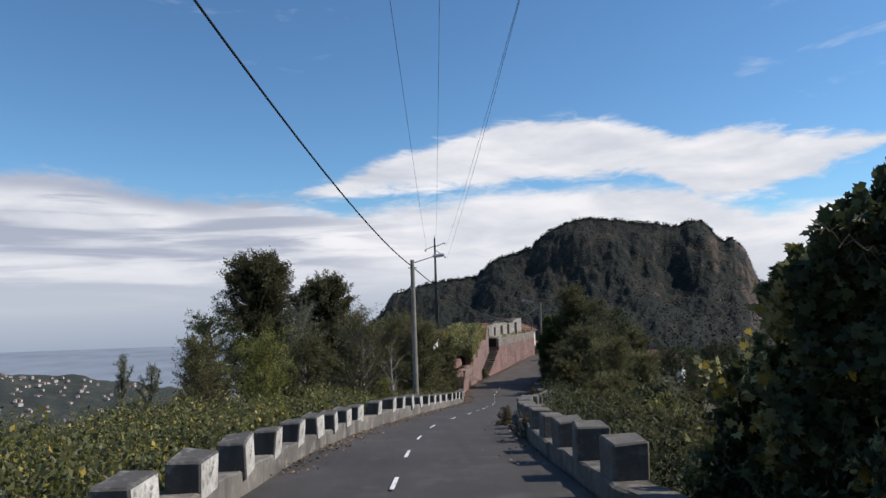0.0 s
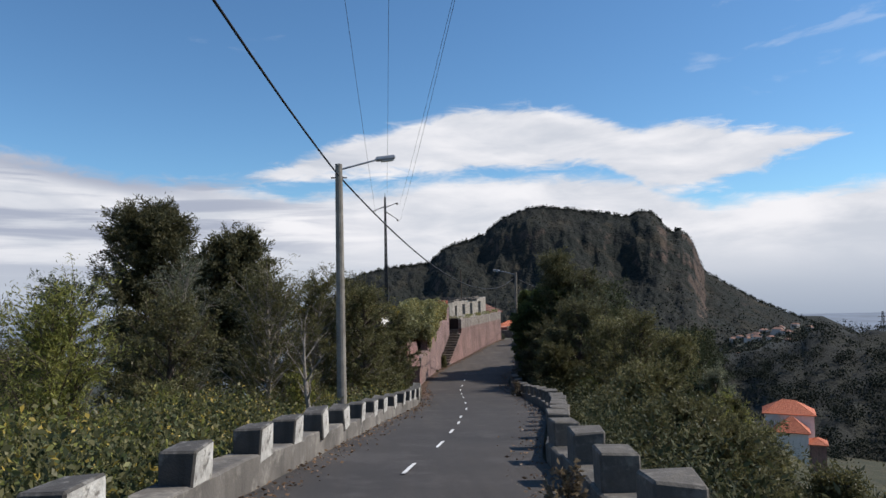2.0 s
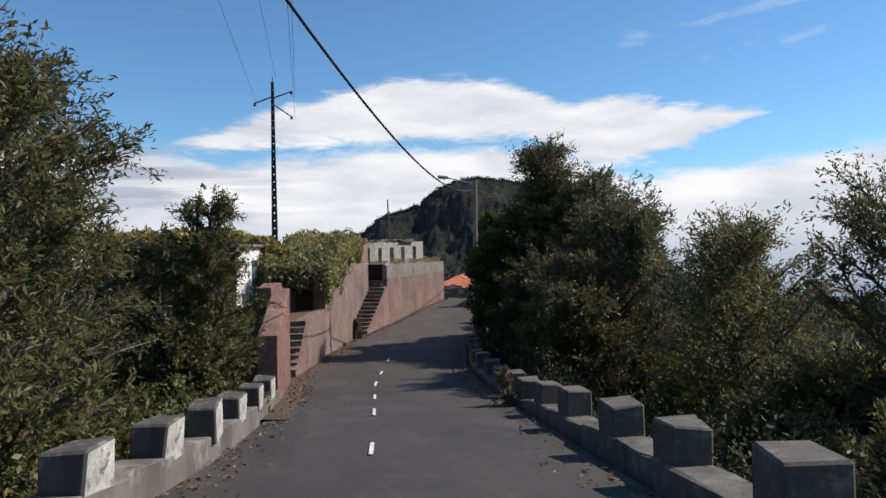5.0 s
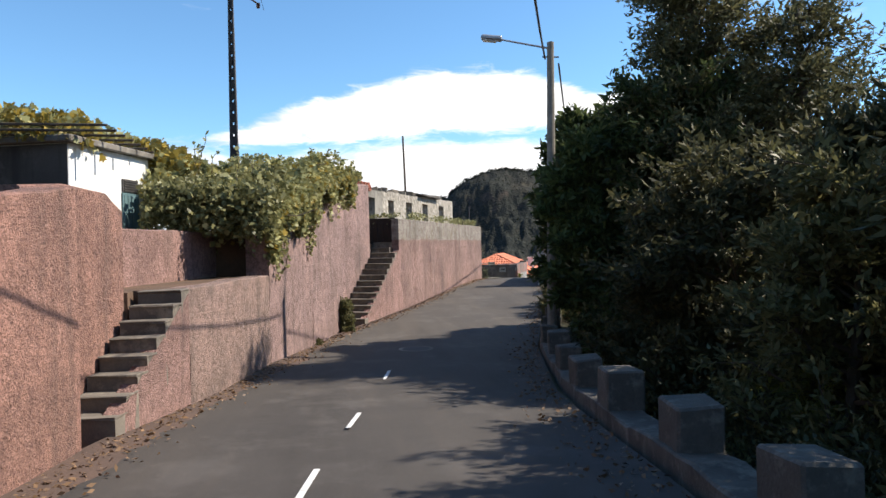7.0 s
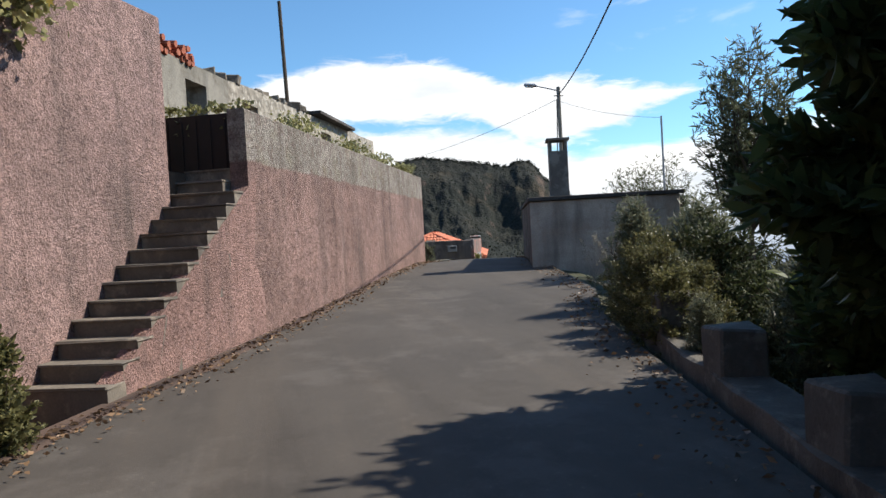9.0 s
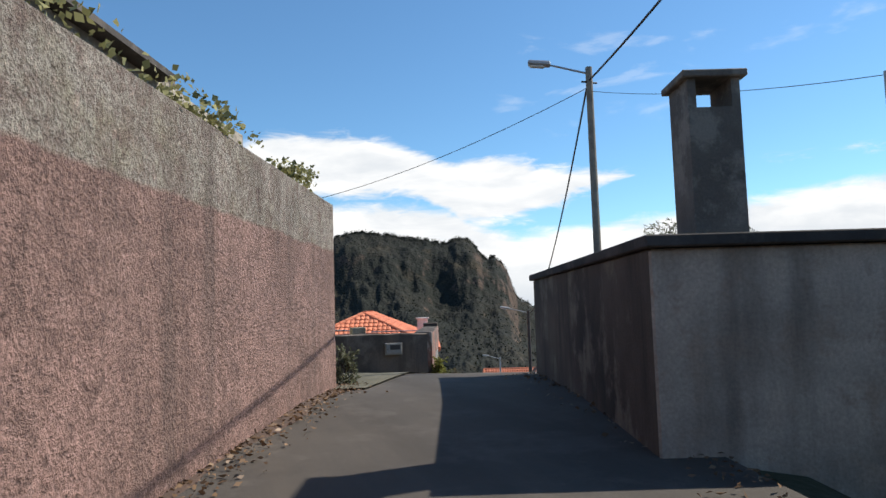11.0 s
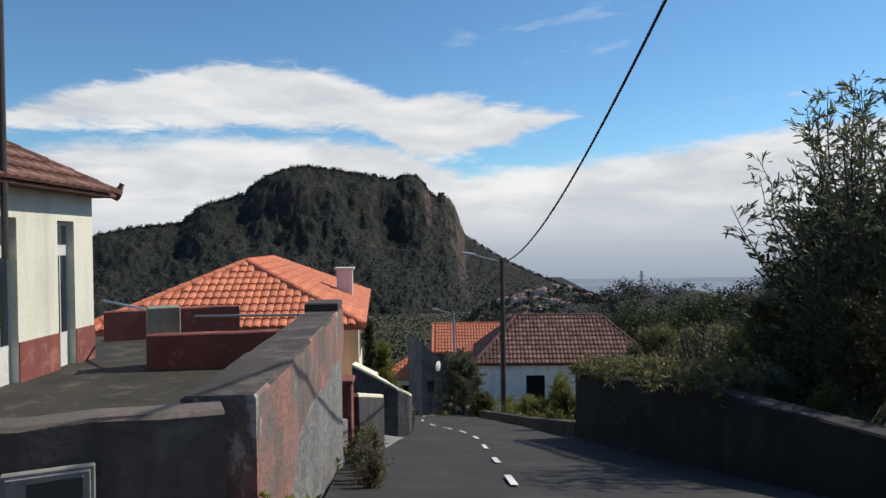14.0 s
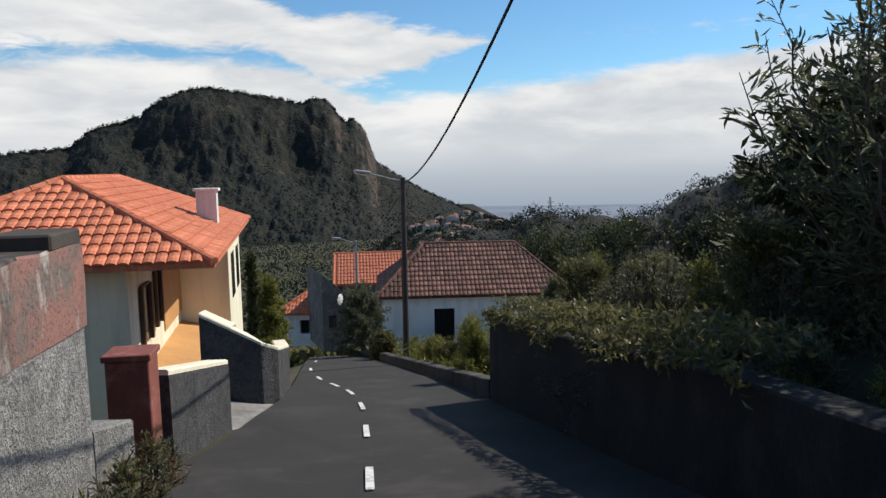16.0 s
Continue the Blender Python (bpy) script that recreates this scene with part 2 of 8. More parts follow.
worn_tracks(ASPHALT)
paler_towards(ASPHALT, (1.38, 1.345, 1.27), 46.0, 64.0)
EARTH = surface("earth", (0.10, 0.095, 0.045), (0.045, 0.055, 0.025), 9, 0.12, 0.95, 0.6, 0.08, third=(0.13, 0.11, 0.07))


def wooded_cliffs(name):
    """Dark canopy of many crowns over the slopes, brown strata where the rock is too steep for trees."""
    m = bpy.data.materials.new(name)
    m.use_nodes = True
    nt = m.node_tree
    N, L = nt.nodes.new, nt.links.new
    b = nt.nodes["Principled BSDF"]
    co = N("ShaderNodeTexCoord").outputs["Object"]

    def noise_at(scale, detail, squash=(1, 1, 1)):
        q = N("ShaderNodeMapping")
        q.inputs["Scale"].default_value = squash
        L(co, q.inputs[0])
        n = N("ShaderNodeTexNoise")
        n.inputs["Scale"].default_value, n.inputs["Detail"].default_value, n.inputs["Roughness"].default_value = scale, detail, 0.65
        L(q.outputs[0], n.inputs["Vector"])
        return n.outputs["Fac"]

    def ramp(v, lo, hi, to=1.0):
        r = N("ShaderNodeMapRange")
        r.inputs[1].default_value, r.inputs[2].default_value, r.inputs[4].default_value = lo, hi, to
        L(v, r.inputs[0])
        return r.outputs[0]

    def mix(fac, a, c):
        x = N("ShaderNodeMix")
        x.data_type = "RGBA"
        L(fac, x.inputs[0])
        for k, v in ((6, a), (7, c)):
            if isinstance(v, tuple):
                x.inputs[k].default_value = (*v, 1)
            else:
                L(v, x.inputs[k])
        return x.outputs[2]

    def calc(op, a, c):
        n = N("ShaderNodeMath")
        n.operation = op
        for k, v in enumerate((a, c)):
            if isinstance(v, (int, float)):
                n.inputs[k].default_value = v
            else:
                L(v, n.inputs[k])
        return n.outputs[0]

    crowns = N("ShaderNodeTexVoronoi")
    crowns.inputs["Scale"].default_value = 0.14
    L(co, crowns.inputs["Vector"])
    trees = mix(ramp(noise_at(0.006, 5.0), 0.36, 0.66), (0.024, 0.027, 0.024), (0.038, 0.036, 0.030))
    # gaps between crowns are mixed darker, shade put into the colour
    trees = mix(ramp(crowns.outputs["Distance"], 0.25, 0.8, 0.7), trees, (0.014, 0.018, 0.014))
    rock = mix(ramp(noise_at(0.05, 6.0, (1, 1, 0.35)), 0.36, 0.64), (0.125, 0.088, 0.068), (0.05, 0.04, 0.034))
    geo = N("ShaderNodeNewGeometry")
    sep = N("ShaderNodeSeparateXYZ")
    L(geo.outputs["Normal"], sep.inputs[0])
    bare = calc("ADD", sep.outputs[2], calc("MULTIPLY", calc("SUBTRACT", noise_at(0.011, 7.0, (1, 1, 0.5)), 0.5), 1.5))
    col = mix(ramp(bare, 0.60, 0.46, 0.85), trees, rock)
    dry = mix(ramp(noise_at(0.012, 6.0), 0.56, 0.66, 0.5), col, (0.060, 0.050, 0.033))
    L(dry, b.inputs["Base Color"])
    b.inputs["Roughness"].default_value = 0.95
    b.inputs["Specular IOR Level"].default_value = 0.1
    bp = N("ShaderNodeBump")
    bp.inputs["Strength"].default_value, bp.inputs["Distance"].default_value = 0.6, 4.0
    L(calc("SUBTRACT", noise_at(0.16, 4.0), crowns.outputs["Distance"]), bp.inputs["Height"])
    L(bp.outputs[0], b.inputs["Normal"])
    return m


MOUNTAIN = wooded_cliffs("wooded_cliffs")
CONCRETE = surface("weathered_concrete", (0.27, 0.25, 0.22), (0.13, 0.12, 0.105), 40, 0.9, 0.92, 0.5, 0.012, streak=0.6, third=(0.34, 0.32, 0.28))
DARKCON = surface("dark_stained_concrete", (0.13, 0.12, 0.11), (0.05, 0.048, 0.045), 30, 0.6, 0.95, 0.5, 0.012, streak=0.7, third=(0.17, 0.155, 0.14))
WHITEPAINT = surface("old_white_paint", (0.72, 0.71, 0.67), (0.58, 0.57, 0.53), 35, 1.3, 0.85, 0.25, 0.006, streak=0.25)
LINEPAINT = surface("road_paint", (0.70, 0.70, 0.68), (0.5, 0.5, 0.48), 60, 3.0, 0.8, 0.2, 0.003, third=(0.3, 0.3, 0.29))



def roughcast(name, light, dark, grime, seed, bare=None):
    """Thrown plaster: pitted lumps, patchy fading, dark pits, pale rubbed spots and long runoff stains."""
    m = bpy.data.materials.new(name)
    m.use_nodes = True
    nt = m.node_tree
    N, L = nt.nodes.new, nt.links.new
    b = nt.nodes["Principled BSDF"]
    mp = N("ShaderNodeMapping")
    mp.inputs["Location"].default_value = (seed, seed * 1.7, 0)
    L(N("ShaderNodeTexCoord").outputs["Object"], mp.inputs[0])
    co = mp.outputs[0]

    def noise_at(scale, detail, rough_=0.6, squash=None):
        v = co
        if squash:
            q = N("ShaderNodeMapping")
            q.inputs["Scale"].default_value = squash
            L(co, q.inputs[0])
            v = q.outputs[0]
        n = N("ShaderNodeTexNoise")
        n.inputs["Scale"].default_value, n.inputs["Detail"].default_value, n.inputs["Roughness"].default_value = scale, detail, rough_
        L(v, n.inputs["Vector"])
        return n.outputs["Fac"]

    def ramp(v, lo, hi, to=1.0):
        r = N("ShaderNodeMapRange")
        r.inputs[1].default_value, r.inputs[2].default_value, r.inputs[4].default_value = lo, hi, to
        L(v, r.inputs[0])
        return r.outputs[0]

    def mix(fac, a, c):
        x = N("ShaderNodeMix")
        x.data_type = "RGBA"
        L(fac, x.inputs[0])
        for k, v in ((6, a), (7, c)):
            if isinstance(v, tuple):
                x.inputs[k].default_value = (*v, 1)
            else:
                L(v, x.inputs[k])
        return x.outputs[2]

    if bare:
        # paint worn away above a wavering line: bare plaster colours and the height where they begin
        b_light, b_dark, lichen, height = bare
        sep = N("ShaderNodeSeparateXYZ")
        L(co, sep.inputs[0])
        rag = N("ShaderNodeMath")
        rag.operation = "MULTIPLY_ADD"
        L(noise_at(1.1, 7.0, 0.62, (1.0, 1.0, 0.55)), rag.inputs[0])
        rag.inputs[1].default_value = 0.16
        L(sep.outputs["Z"], rag.inputs[2])
        worn = ramp(rag.outputs[0], height + 0.055, height + 0.095)
        patch = mix(ramp(noise_at(1.7, 6.0, 0.7), 0.50, 0.66, 0.75), b_light, lichen)
        upper = mix(ramp(noise_at(0.9, 6.0, 0.65), 0.36, 0.64), patch, b_dark)
    col = mix(ramp(noise_at(0.7, 6.0, 0.65), 0.36, 0.64), light, dark)
    if bare:
        col = mix(worn, col, upper)
    col = mix(ramp(noise_at(5.0, 5.0, 0.7), 0.46, 0.66, 0.7), col, tuple(c * 0.62 for c in dark))
    col = mix(ramp(noise_at(7.0, 5.0, 0.7, (1.3, 1.3, 0.8)), 0.56, 0.74, 0.5), col, tuple(min(0.8, c * 1.15 + 0.06) for c in light))
    col = mix(ramp(noise_at(2.4, 5.0, 0.6, (1.0, 1.0, 0.1)), 0.52, 0.74, 0.7), col, grime)
    grain = noise_at(38.0, 3.0, 0.75)
    col = mix(ramp(noise_at(15.0, 4.0, 0.65), 0.50, 0.36, 0.55), col, tuple(c * 0.45 for c in dark))
    col = mix(ramp(grain, 0.54, 0.36, 0.6), col, tuple(c * 0.25 for c in dark))
    col = mix(ramp(grain, 0.60, 0.74, 0.45), col, tuple(min(0.85, c * 1.35) for c in light))
    pits = N("ShaderNodeTexVoronoi")
    pits.inputs["Scale"].default_value = 7.0
    L(co, pits.inputs["Vector"])
    col = mix(ramp(pits.outputs["Distance"], 0.10, 0.05, 0.7), col, tuple(c * 0.2 for c in dark))
    L(col, b.inputs["Base Color"])
    b.inputs["Roughness"].default_value = 0.95
    add = N("ShaderNodeMath")
    add.operation = "ADD"
    L(grain, add.inputs[0])
    L(noise_at(14.0, 4.0, 0.6), add.inputs[1])
    bp = N("ShaderNodeBump")
    bp.inputs["Strength"].default_value, bp.inputs["Distance"].default_value = 1.0, 0.035
    L(add.outputs[0], bp.inputs["Height"])
    L(bp.outputs[0], b.inputs["Normal"])
    return m


PINK = roughcast("pink_roughcast", (0.44, 0.262, 0.220), (0.275, 0.162, 0.135), (0.10, 0.075, 0.062), 0.0)
REDPINK = roughcast("red_brown_roughcast", (0.43, 0.228, 0.172), (0.265, 0.142, 0.108), (0.10, 0.07, 0.055), 2.0)
MAUVE = roughcast("faded_mauve_roughcast", (0.43, 0.282, 0.250), (0.265, 0.175, 0.155), (0.10, 0.08, 0.068), 5.0)
WORNPINK = roughcast("worn_pink_roughcast", (0.37, 0.228, 0.192), (0.22, 0.135, 0.112), (0.09, 0.067, 0.055), 0.0, ((0.38, 0.352, 0.30), (0.235, 0.218, 0.18), (0.28, 0.255, 0.14), 3.40))

# ---- the lie of the land ----
# middle of the road: x, y, z of its surface
ROAD = [(-0.9, -40, 12.3), (-0.9, -2.3, 7.16), (-0.8, 4.25, 6.55), (-0.56, 10.8, 5.85), (0.05, 17.2, 5.07), (1.16, 24.2, 4.21), (2.4, 32.5, 3.1),
        (3.7, 40.4, 2.1), (4.59, 47.7, 1.33), (5.6, 55.1, 0.80), (6.96, 61.6, 0.62), (9.3, 69.0, 0.85), (11.45, 74.9, 1.13), (13.0, 78.8, 1.26),
        (14.9, 82.9, 1.16), (16.6, 85.9, 0.78), (19.8, 91.7, -0.82), (24.0, 99.5, -2.8), (28.0, 107.5, -4.7), (30.6, 113.0, -6.2), (33.5, 119.0, -8.3), (42.0, 135.0, -14.0)]
LEFT_EDGE = [(-3.4, -40), (-3.35, 0), (-3.27, 10.2), (-2.85, 15.8), (-2.14, 19.7), (-1.14, 26.2), (-0.38, 31.8), (0.41, 36), (0.91, 39.6), (1.3, 44), (1.4, 47), (1.45, 51.2),
             (1.78, 54.8), (2.65, 58.8), (3.67, 63.1), (4.77, 65.5), (6.4, 69.2), (9.6, 76.7), (11.75, 81.3), (12.0, 83.0), (12.3, 85.6), (15.3, 86.0), (17.0, 91.2), (18.8, 94.2), (19.45, 95.5), (20.95, 98.3), (22.4, 101.7), (24.6, 107.0), (29.5, 119.0), (38.0, 136.0)]
RIGHT_EDGE = [(1.1, -40), (0.9, 0), (0.95, 10), (1.25, 15.5), (2.0, 21.9), (3.5, 27.9), (4.5, 32), (5.25, 36), (5.8, 40.5), (6.25, 45.3), (7.35, 54), (8.75, 60), (11.1, 67.4), (12.5, 70.4), (13.6, 74.6), (15.75, 82.1), (18.9, 83.3),
              (21.1, 88.3), (23.85, 95.1), (25.6, 100.2), (26.9, 104.9), (28.1, 109.4), (30.4, 115), (34.5, 121.5), (45, 134)]
RP = np.array(ROAD)


def road_at(px, py):
    """Signed distance from the road's middle (right is positive) and the road's height beside a place; px, py are arrays."""
    best = np.full(px.shape, 1e9)
    side, height = np.zeros(px.shape), np.zeros(px.shape)
    for a, b in zip(RP, RP[1:]):
        d = b[:2] - a[:2]
        n2 = d @ d
        u = np.clip(((px - a[0]) * d[0] + (py - a[1]) * d[1]) / n2, 0, 1)
        qx, qy = a[0] + u * d[0], a[1] + u * d[1]
        r = np.hypot(px - qx, py - qy)
        s = np.sign((px - qx) * d[1] - (py - qy) * d[0])
        near = r < best
        best = np.where(near, r, best)
        side = np.where(near, np.where(s == 0, 1, s) * r, side)
        height = np.where(near, a[2] + u * (b[2] - a[2]), height)
    return side, height


def road_z(x, y):
    return float(road_at(np.array([x], float), np.array([y], float))[1][0])


def land(px, py):
    """Height of the open ground."""
    side, zr = road_at(px, py)
    a = np.abs(side)
    off = np.clip(a - 3.0, 0, None)
    right = zr - 0.12 - 0.75 * np.clip(off, 0, 14) - 0.3 * np.clip(off - 14, 0, 40) - 0.12 * np.clip(off - 54, 0, 300)
    bank = zr + 0.9 + 0.1 * np.clip(off, 0, 3) - 0.62 * np.clip(off - 3, 0, 40) - 0.1 * np.clip(off - 47, 0, 250)
    k = np.clip((py - 76) / 6, 0, 1) * np.clip((128 - py) / 16, 0, 1)
    right = right * (1 - k) + np.where(off > 1.4, bank, zr - 0.15) * k
    left = zr - 0.12 - 0.28 * np.clip(off, 0, 18) - 0.35 * np.clip(off - 18, 0, 120) - 0.1 * np.clip(off - 138, 0, 300)
    z = np.where(side > 0, right, left)
    z = np.where(a < 3.0, zr - 0.12, z)
    far = np.hypot(px, py - 60)
    bearing = np.degrees(np.arctan2(px, py - 60))
    seaward = np.clip((-6 - bearing) / 6, 0, 1) * (bearing > -150)
    steep = 0.05 + 0.45 * seaward + 0.22 * np.clip((np.abs(bearing - 16) - 26) / 10, 0, 1)
    valley = -70 - steep * np.clip(far - 250, 0, 4000) - 0.6 * np.clip(far - 1300, 0, 2000)
    k = np.clip((far - 160) / 200, 0, 1)
    k = k * k * (3 - 2 * k)
    z = z * (1 - k) + valley * k
    return np.maximum(z, -420)


def spread(lo, hi, step, far):
    out, s, v = list(np.arange(lo, hi + step / 2, step)), step, hi
    while v < far:
        s *= 1.22
        v += s
        out.append(v)
    s, v = step, lo
    while v > -far:
        s *= 1.22
        v -= s
        out.insert(0, v)
    return np.array(out)


def sheet(name, gx, gy, gz, mat, smooth_it=True):
    ny, nx = gx.shape
    me = bpy.data.meshes.new(name)
    idx = np.arange(nx * ny).reshape(ny, nx)
    faces = np.stack([idx[:-1, :-1], idx[:-1, 1:], idx[1:, 1:], idx[1:, :-1]], -1).reshape(-1, 4)
    me.from_pydata(np.stack([gx, gy, gz], -1).reshape(-1, 3).tolist(), [], faces.tolist())
    me.materials.append(mat)
    if smooth_it:
        me.shade_smooth()
    return me


def rough_noise(px, py, scale, seed=0.0, octaves=4):
    flat = np.array([noise.fractal(Vector((x * scale + seed, y * scale - seed, seed)), 1.0, 2.1, octaves) for x, y in zip(px.ravel(), py.ravel())])
    return flat.reshape(px.shape)


gx, gy = np.meshgrid(spread(-40, 70, 1.5, 4900), spread(-20, 150, 1.5, 4900))
gz = land(gx, gy)
side, _ = road_at(gx, gy)
gz = gz + rough_noise(gx, gy, 0.25) * 0.22 * np.clip((np.abs(side) - 3.5) / 3, 0, 1)
tagged(new("ground", sheet("ground", gx, gy, gz, EARTH)), "overgrown hillside falling from the road to the sea", "ground", kind="structure")

# road surface between its two edges
def along(line, n, key=1):
    pts = np.array(line, float)
    u = np.r_[0, np.cumsum(np.hypot(*np.diff(pts[:, :2], axis=0).T))]
    return np.stack([np.interp(np.linspace(0, u[-1], n), u, pts[:, k]) for k in range(pts.shape[1])], -1)


def edge_x(line, y):
    pts = np.array(line)
    return np.interp(y, pts[:, 1], pts[:, 0])


ys = np.arange(-40, 134, 0.6)
lx, rx = edge_x(LEFT_EDGE, ys), edge_x(RIGHT_EDGE, ys)
u = np.linspace(0, 1, 9)[None]
rgx, rgy = lx[:, None] * (1 - u) + rx[:, None] * u, ys[:, None] + 0 * u
rgz = road_at(rgx, rgy)[1] + rough_noise(rgx, rgy, 0.4, 3.0) * 0.015
cut = int(np.searchsorted(ys, 84.6))
NEW_ASPHALT = surface("dark_newer_asphalt", (0.055, 0.050, 0.046), (0.036, 0.033, 0.030), 80, 0.4, 0.9, 0.5, 0.012, third=(0.078, 0.070, 0.063))
worn_tracks(NEW_ASPHALT)
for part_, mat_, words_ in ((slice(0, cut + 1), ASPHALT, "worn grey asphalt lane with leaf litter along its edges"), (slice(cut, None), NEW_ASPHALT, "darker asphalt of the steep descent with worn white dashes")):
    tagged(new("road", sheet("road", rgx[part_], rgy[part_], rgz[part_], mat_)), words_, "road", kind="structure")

# ---- far mountain ----
RIDGE = [(-11.22, -13.7), (-7.36, -7.88), (-4.75, -1.89), (-3.69, -0.67), (-3.11, 0.32), (-1.37, 0.9), (0.85, 1.41), (3.93, 1.69), (5.48, 3.03), (6.73, 3.39), (8.75, 4.05), (9.43, 4.71), (10.1, 5.15), (11.36, 5.73), (13.0, 6.18), (14.44, 6.02), (17.04, 5.66), (19.75, 5.15), (20.61, 5.13), (21.19, 5.46), (21.87, 5.5), (22.74, 4.9), (23.31, 3.99), (23.8, 3.74), (24.38, 3.88), (25.25, 2.81), (25.63, 1.66), (26.02, 0.38), (27.85, -0.67), (29.69, -1.84), (32.88, -3.25), (35.1, -4.17), (37.52, -7.42), (46.74, -13.76)]
az = np.linspace(-14, 46, 640)
rr = np.r_[np.linspace(1150, 2340, 150), np.linspace(2370, 3300, 14)]
crest = np.interp(az, [p[0] for p in RIDGE], [p[1] for p in RIDGE])
ga, gr = np.meshgrid(az, rr)
top = np.tan(np.radians(np.interp(ga, az, crest))) * 2340 + 4
t = np.clip((gr - 1150) / 1190, 0, 1)
# buttresses and ravines: the slope steps forward and back along the bearing
fade = np.sin(math.pi * t) ** 0.6
tw = np.clip(t + fade * (0.085 * rough_noise(ga, gr * 0.012, 0.22, 2.0, 3) + 0.03 * rough_noise(ga + gr * 0.004, gr * 0.02, 0.55, 7.0, 4)), 0, 1)
cliff = 0.5 + 0.5 * np.tanh((tw - 0.80) * 11)
shape = (0.48 * tw + 0.26 * tw ** 2.6 + 0.26 * cliff - 0.26 * (0.5 + 0.5 * math.tanh(-8.8))) / (0.74 + 0.26 * (0.5 + 0.5 * math.tanh(2.2)))
shape = np.minimum(shape, 1.0)
back = np.clip((gr - 2340) / 900, 0, 1)
base = -125.0 - 0.02 * (gr - 1150) - 30.0 * np.clip(-3 - ga, 0, 8) - 30.0 * np.clip(ga - 34, 0, 8)
hz = base + (np.maximum(top, base) - base) * shape * (1 - back)
mgx, mgy = gr * np.sin(np.radians(ga)), gr * np.cos(np.radians(ga))
gully = rough_noise(ga * 5 + gr * 0.03, gr * 0.03, 0.055, 5.0, 6)
craggy = rough_noise(ga * 42, gr * 0.5, 0.04, 9.0, 5)
hz += (gully * 15 * np.sin(math.pi * np.clip(t, 0, 1)) ** 0.7 + craggy * 6 * (t > 0.02)) * np.where(gr > 2340, 0.3, 1) * np.clip((top - base) / 150, 0, 1)
tagged(new("mountain", sheet("mountain", mgx, mgy, hz, MOUNTAIN)), "steep wooded mountain with bare rock faces behind the valley", "mountain", kind="structure")


# ---- masonry helpers ----
def run_wall(bm, line, base, top, thick, step=0.6, rough_top=0.02, rough_face=0.012, seed=1):
    """A wall whose seen face follows the plan line; it is thick to the left of the line. base and top: numbers or lists by corner."""
    rng = random.Random(seed)
    pts = np.array(line, float)
    u = np.r_[0, np.cumsum(np.hypot(*np.diff(pts, axis=0).T))]
    s = np.unique(np.r_[np.linspace(0, u[-1], max(2, int(u[-1] / step) + 1)), u])
    px, py = np.interp(s, u, pts[:, 0]), np.interp(s, u, pts[:, 1])
    lo = np.interp(s, u, base if isinstance(base, (list, tuple)) else [base] * len(u))
    hi = np.interp(s, u, top if isinstance(top, (list, tuple)) else [top] * len(u))
    dx, dy = np.gradient(px), np.gradient(py)
    ln = np.hypot(dx, dy)
    nx, ny = -dy / ln, dx / ln
    rings = []
    for k in range(len(s)):
        t, f, w = hi[k] + rng.uniform(-rough_top, rough_top), rng.uniform(-rough_face, rough_face), thick
        col = []
        for z in (lo[k], (lo[k] + t) / 2, t - 0.02):
            g = f + rng.uniform(-rough_face, rough_face)
            col.append((px[k] + nx[k] * g, py[k] + ny[k] * g, z))
        col += [(px[k] + nx[k] * 0.025, py[k] + ny[k] * 0.025, t), (px[k] + nx[k] * (w - 0.025), py[k] + ny[k] * (w - 0.025), t), (px[k] + nx[k] * w, py[k] + ny[k] * w, t - 0.02), (px[k] + nx[k] * w, py[k] + ny[k] * w, lo[k])]
        rings.append([bm.verts.new(c) for c in col])
    for a, b in zip(rings, rings[1:]):
        for i in range(len(a)):
            j = (i + 1) % len(a)
            bm.faces.new((a[i], b[i], b[j], a[j]))
    bm.faces.new(rings[0])
    bm.faces.new(rings[-1][::-1])
    bmesh.ops.recalc_face_normals(bm, faces=bm.faces)


def heading_pose(x, y, z, heading):
    """Local +y runs along the heading (degrees to the right of +y), local +x to its right."""
    return pose(x, y, z, 0, 0, -heading)


def worn_block(bm, w, d, z0, z1, rng, wear=0.03):
    vs = []
    for z, k in ((z0, 0.0), (z1, 1.0)):
        for x, y in ((-w / 2, -d / 2), (w / 2, -d / 2), (w / 2, d / 2), (-w / 2, d / 2)):
            vs.append(bm.verts.new((x + rng.uniform(-wear, wear) * 0.5, y + rng.uniform(-wear, wear) * 0.5, z + rng.uniform(-wear, wear) * 0.5 * k)))
    fs = [bm.faces.new([vs[i] for i in f]) for f in ((3, 2, 1, 0), (4, 5, 6, 7), (0, 1, 5, 4), (1, 2, 6, 5), (2, 3, 7, 6), (3, 0, 4, 7))]
    bmesh.ops.bevel(bm, geom=list({e for f in fs for e in f.edges}), offset=0.022, segments=1, affect="EDGES")
    for v in bm.verts:
        n = noise.noise_vector(v.co * 6 + Vector((w * 31, 0, 0)))
        v.co += n * 0.006


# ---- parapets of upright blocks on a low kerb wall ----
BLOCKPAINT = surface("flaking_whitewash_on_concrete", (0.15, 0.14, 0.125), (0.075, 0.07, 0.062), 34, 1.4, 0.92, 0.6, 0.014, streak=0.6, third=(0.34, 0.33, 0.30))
# flaking whitewash with the sun on the road side put into its whiter colour
SUNLIT_WHITEWASH = surface("sunlit_flaking_whitewash", (0.60, 0.59, 0.55), (0.24, 0.225, 0.20), 34, 2.6, 0.92, 0.6, 0.014, streak=0.5, third=(0.13, 0.12, 0.105))
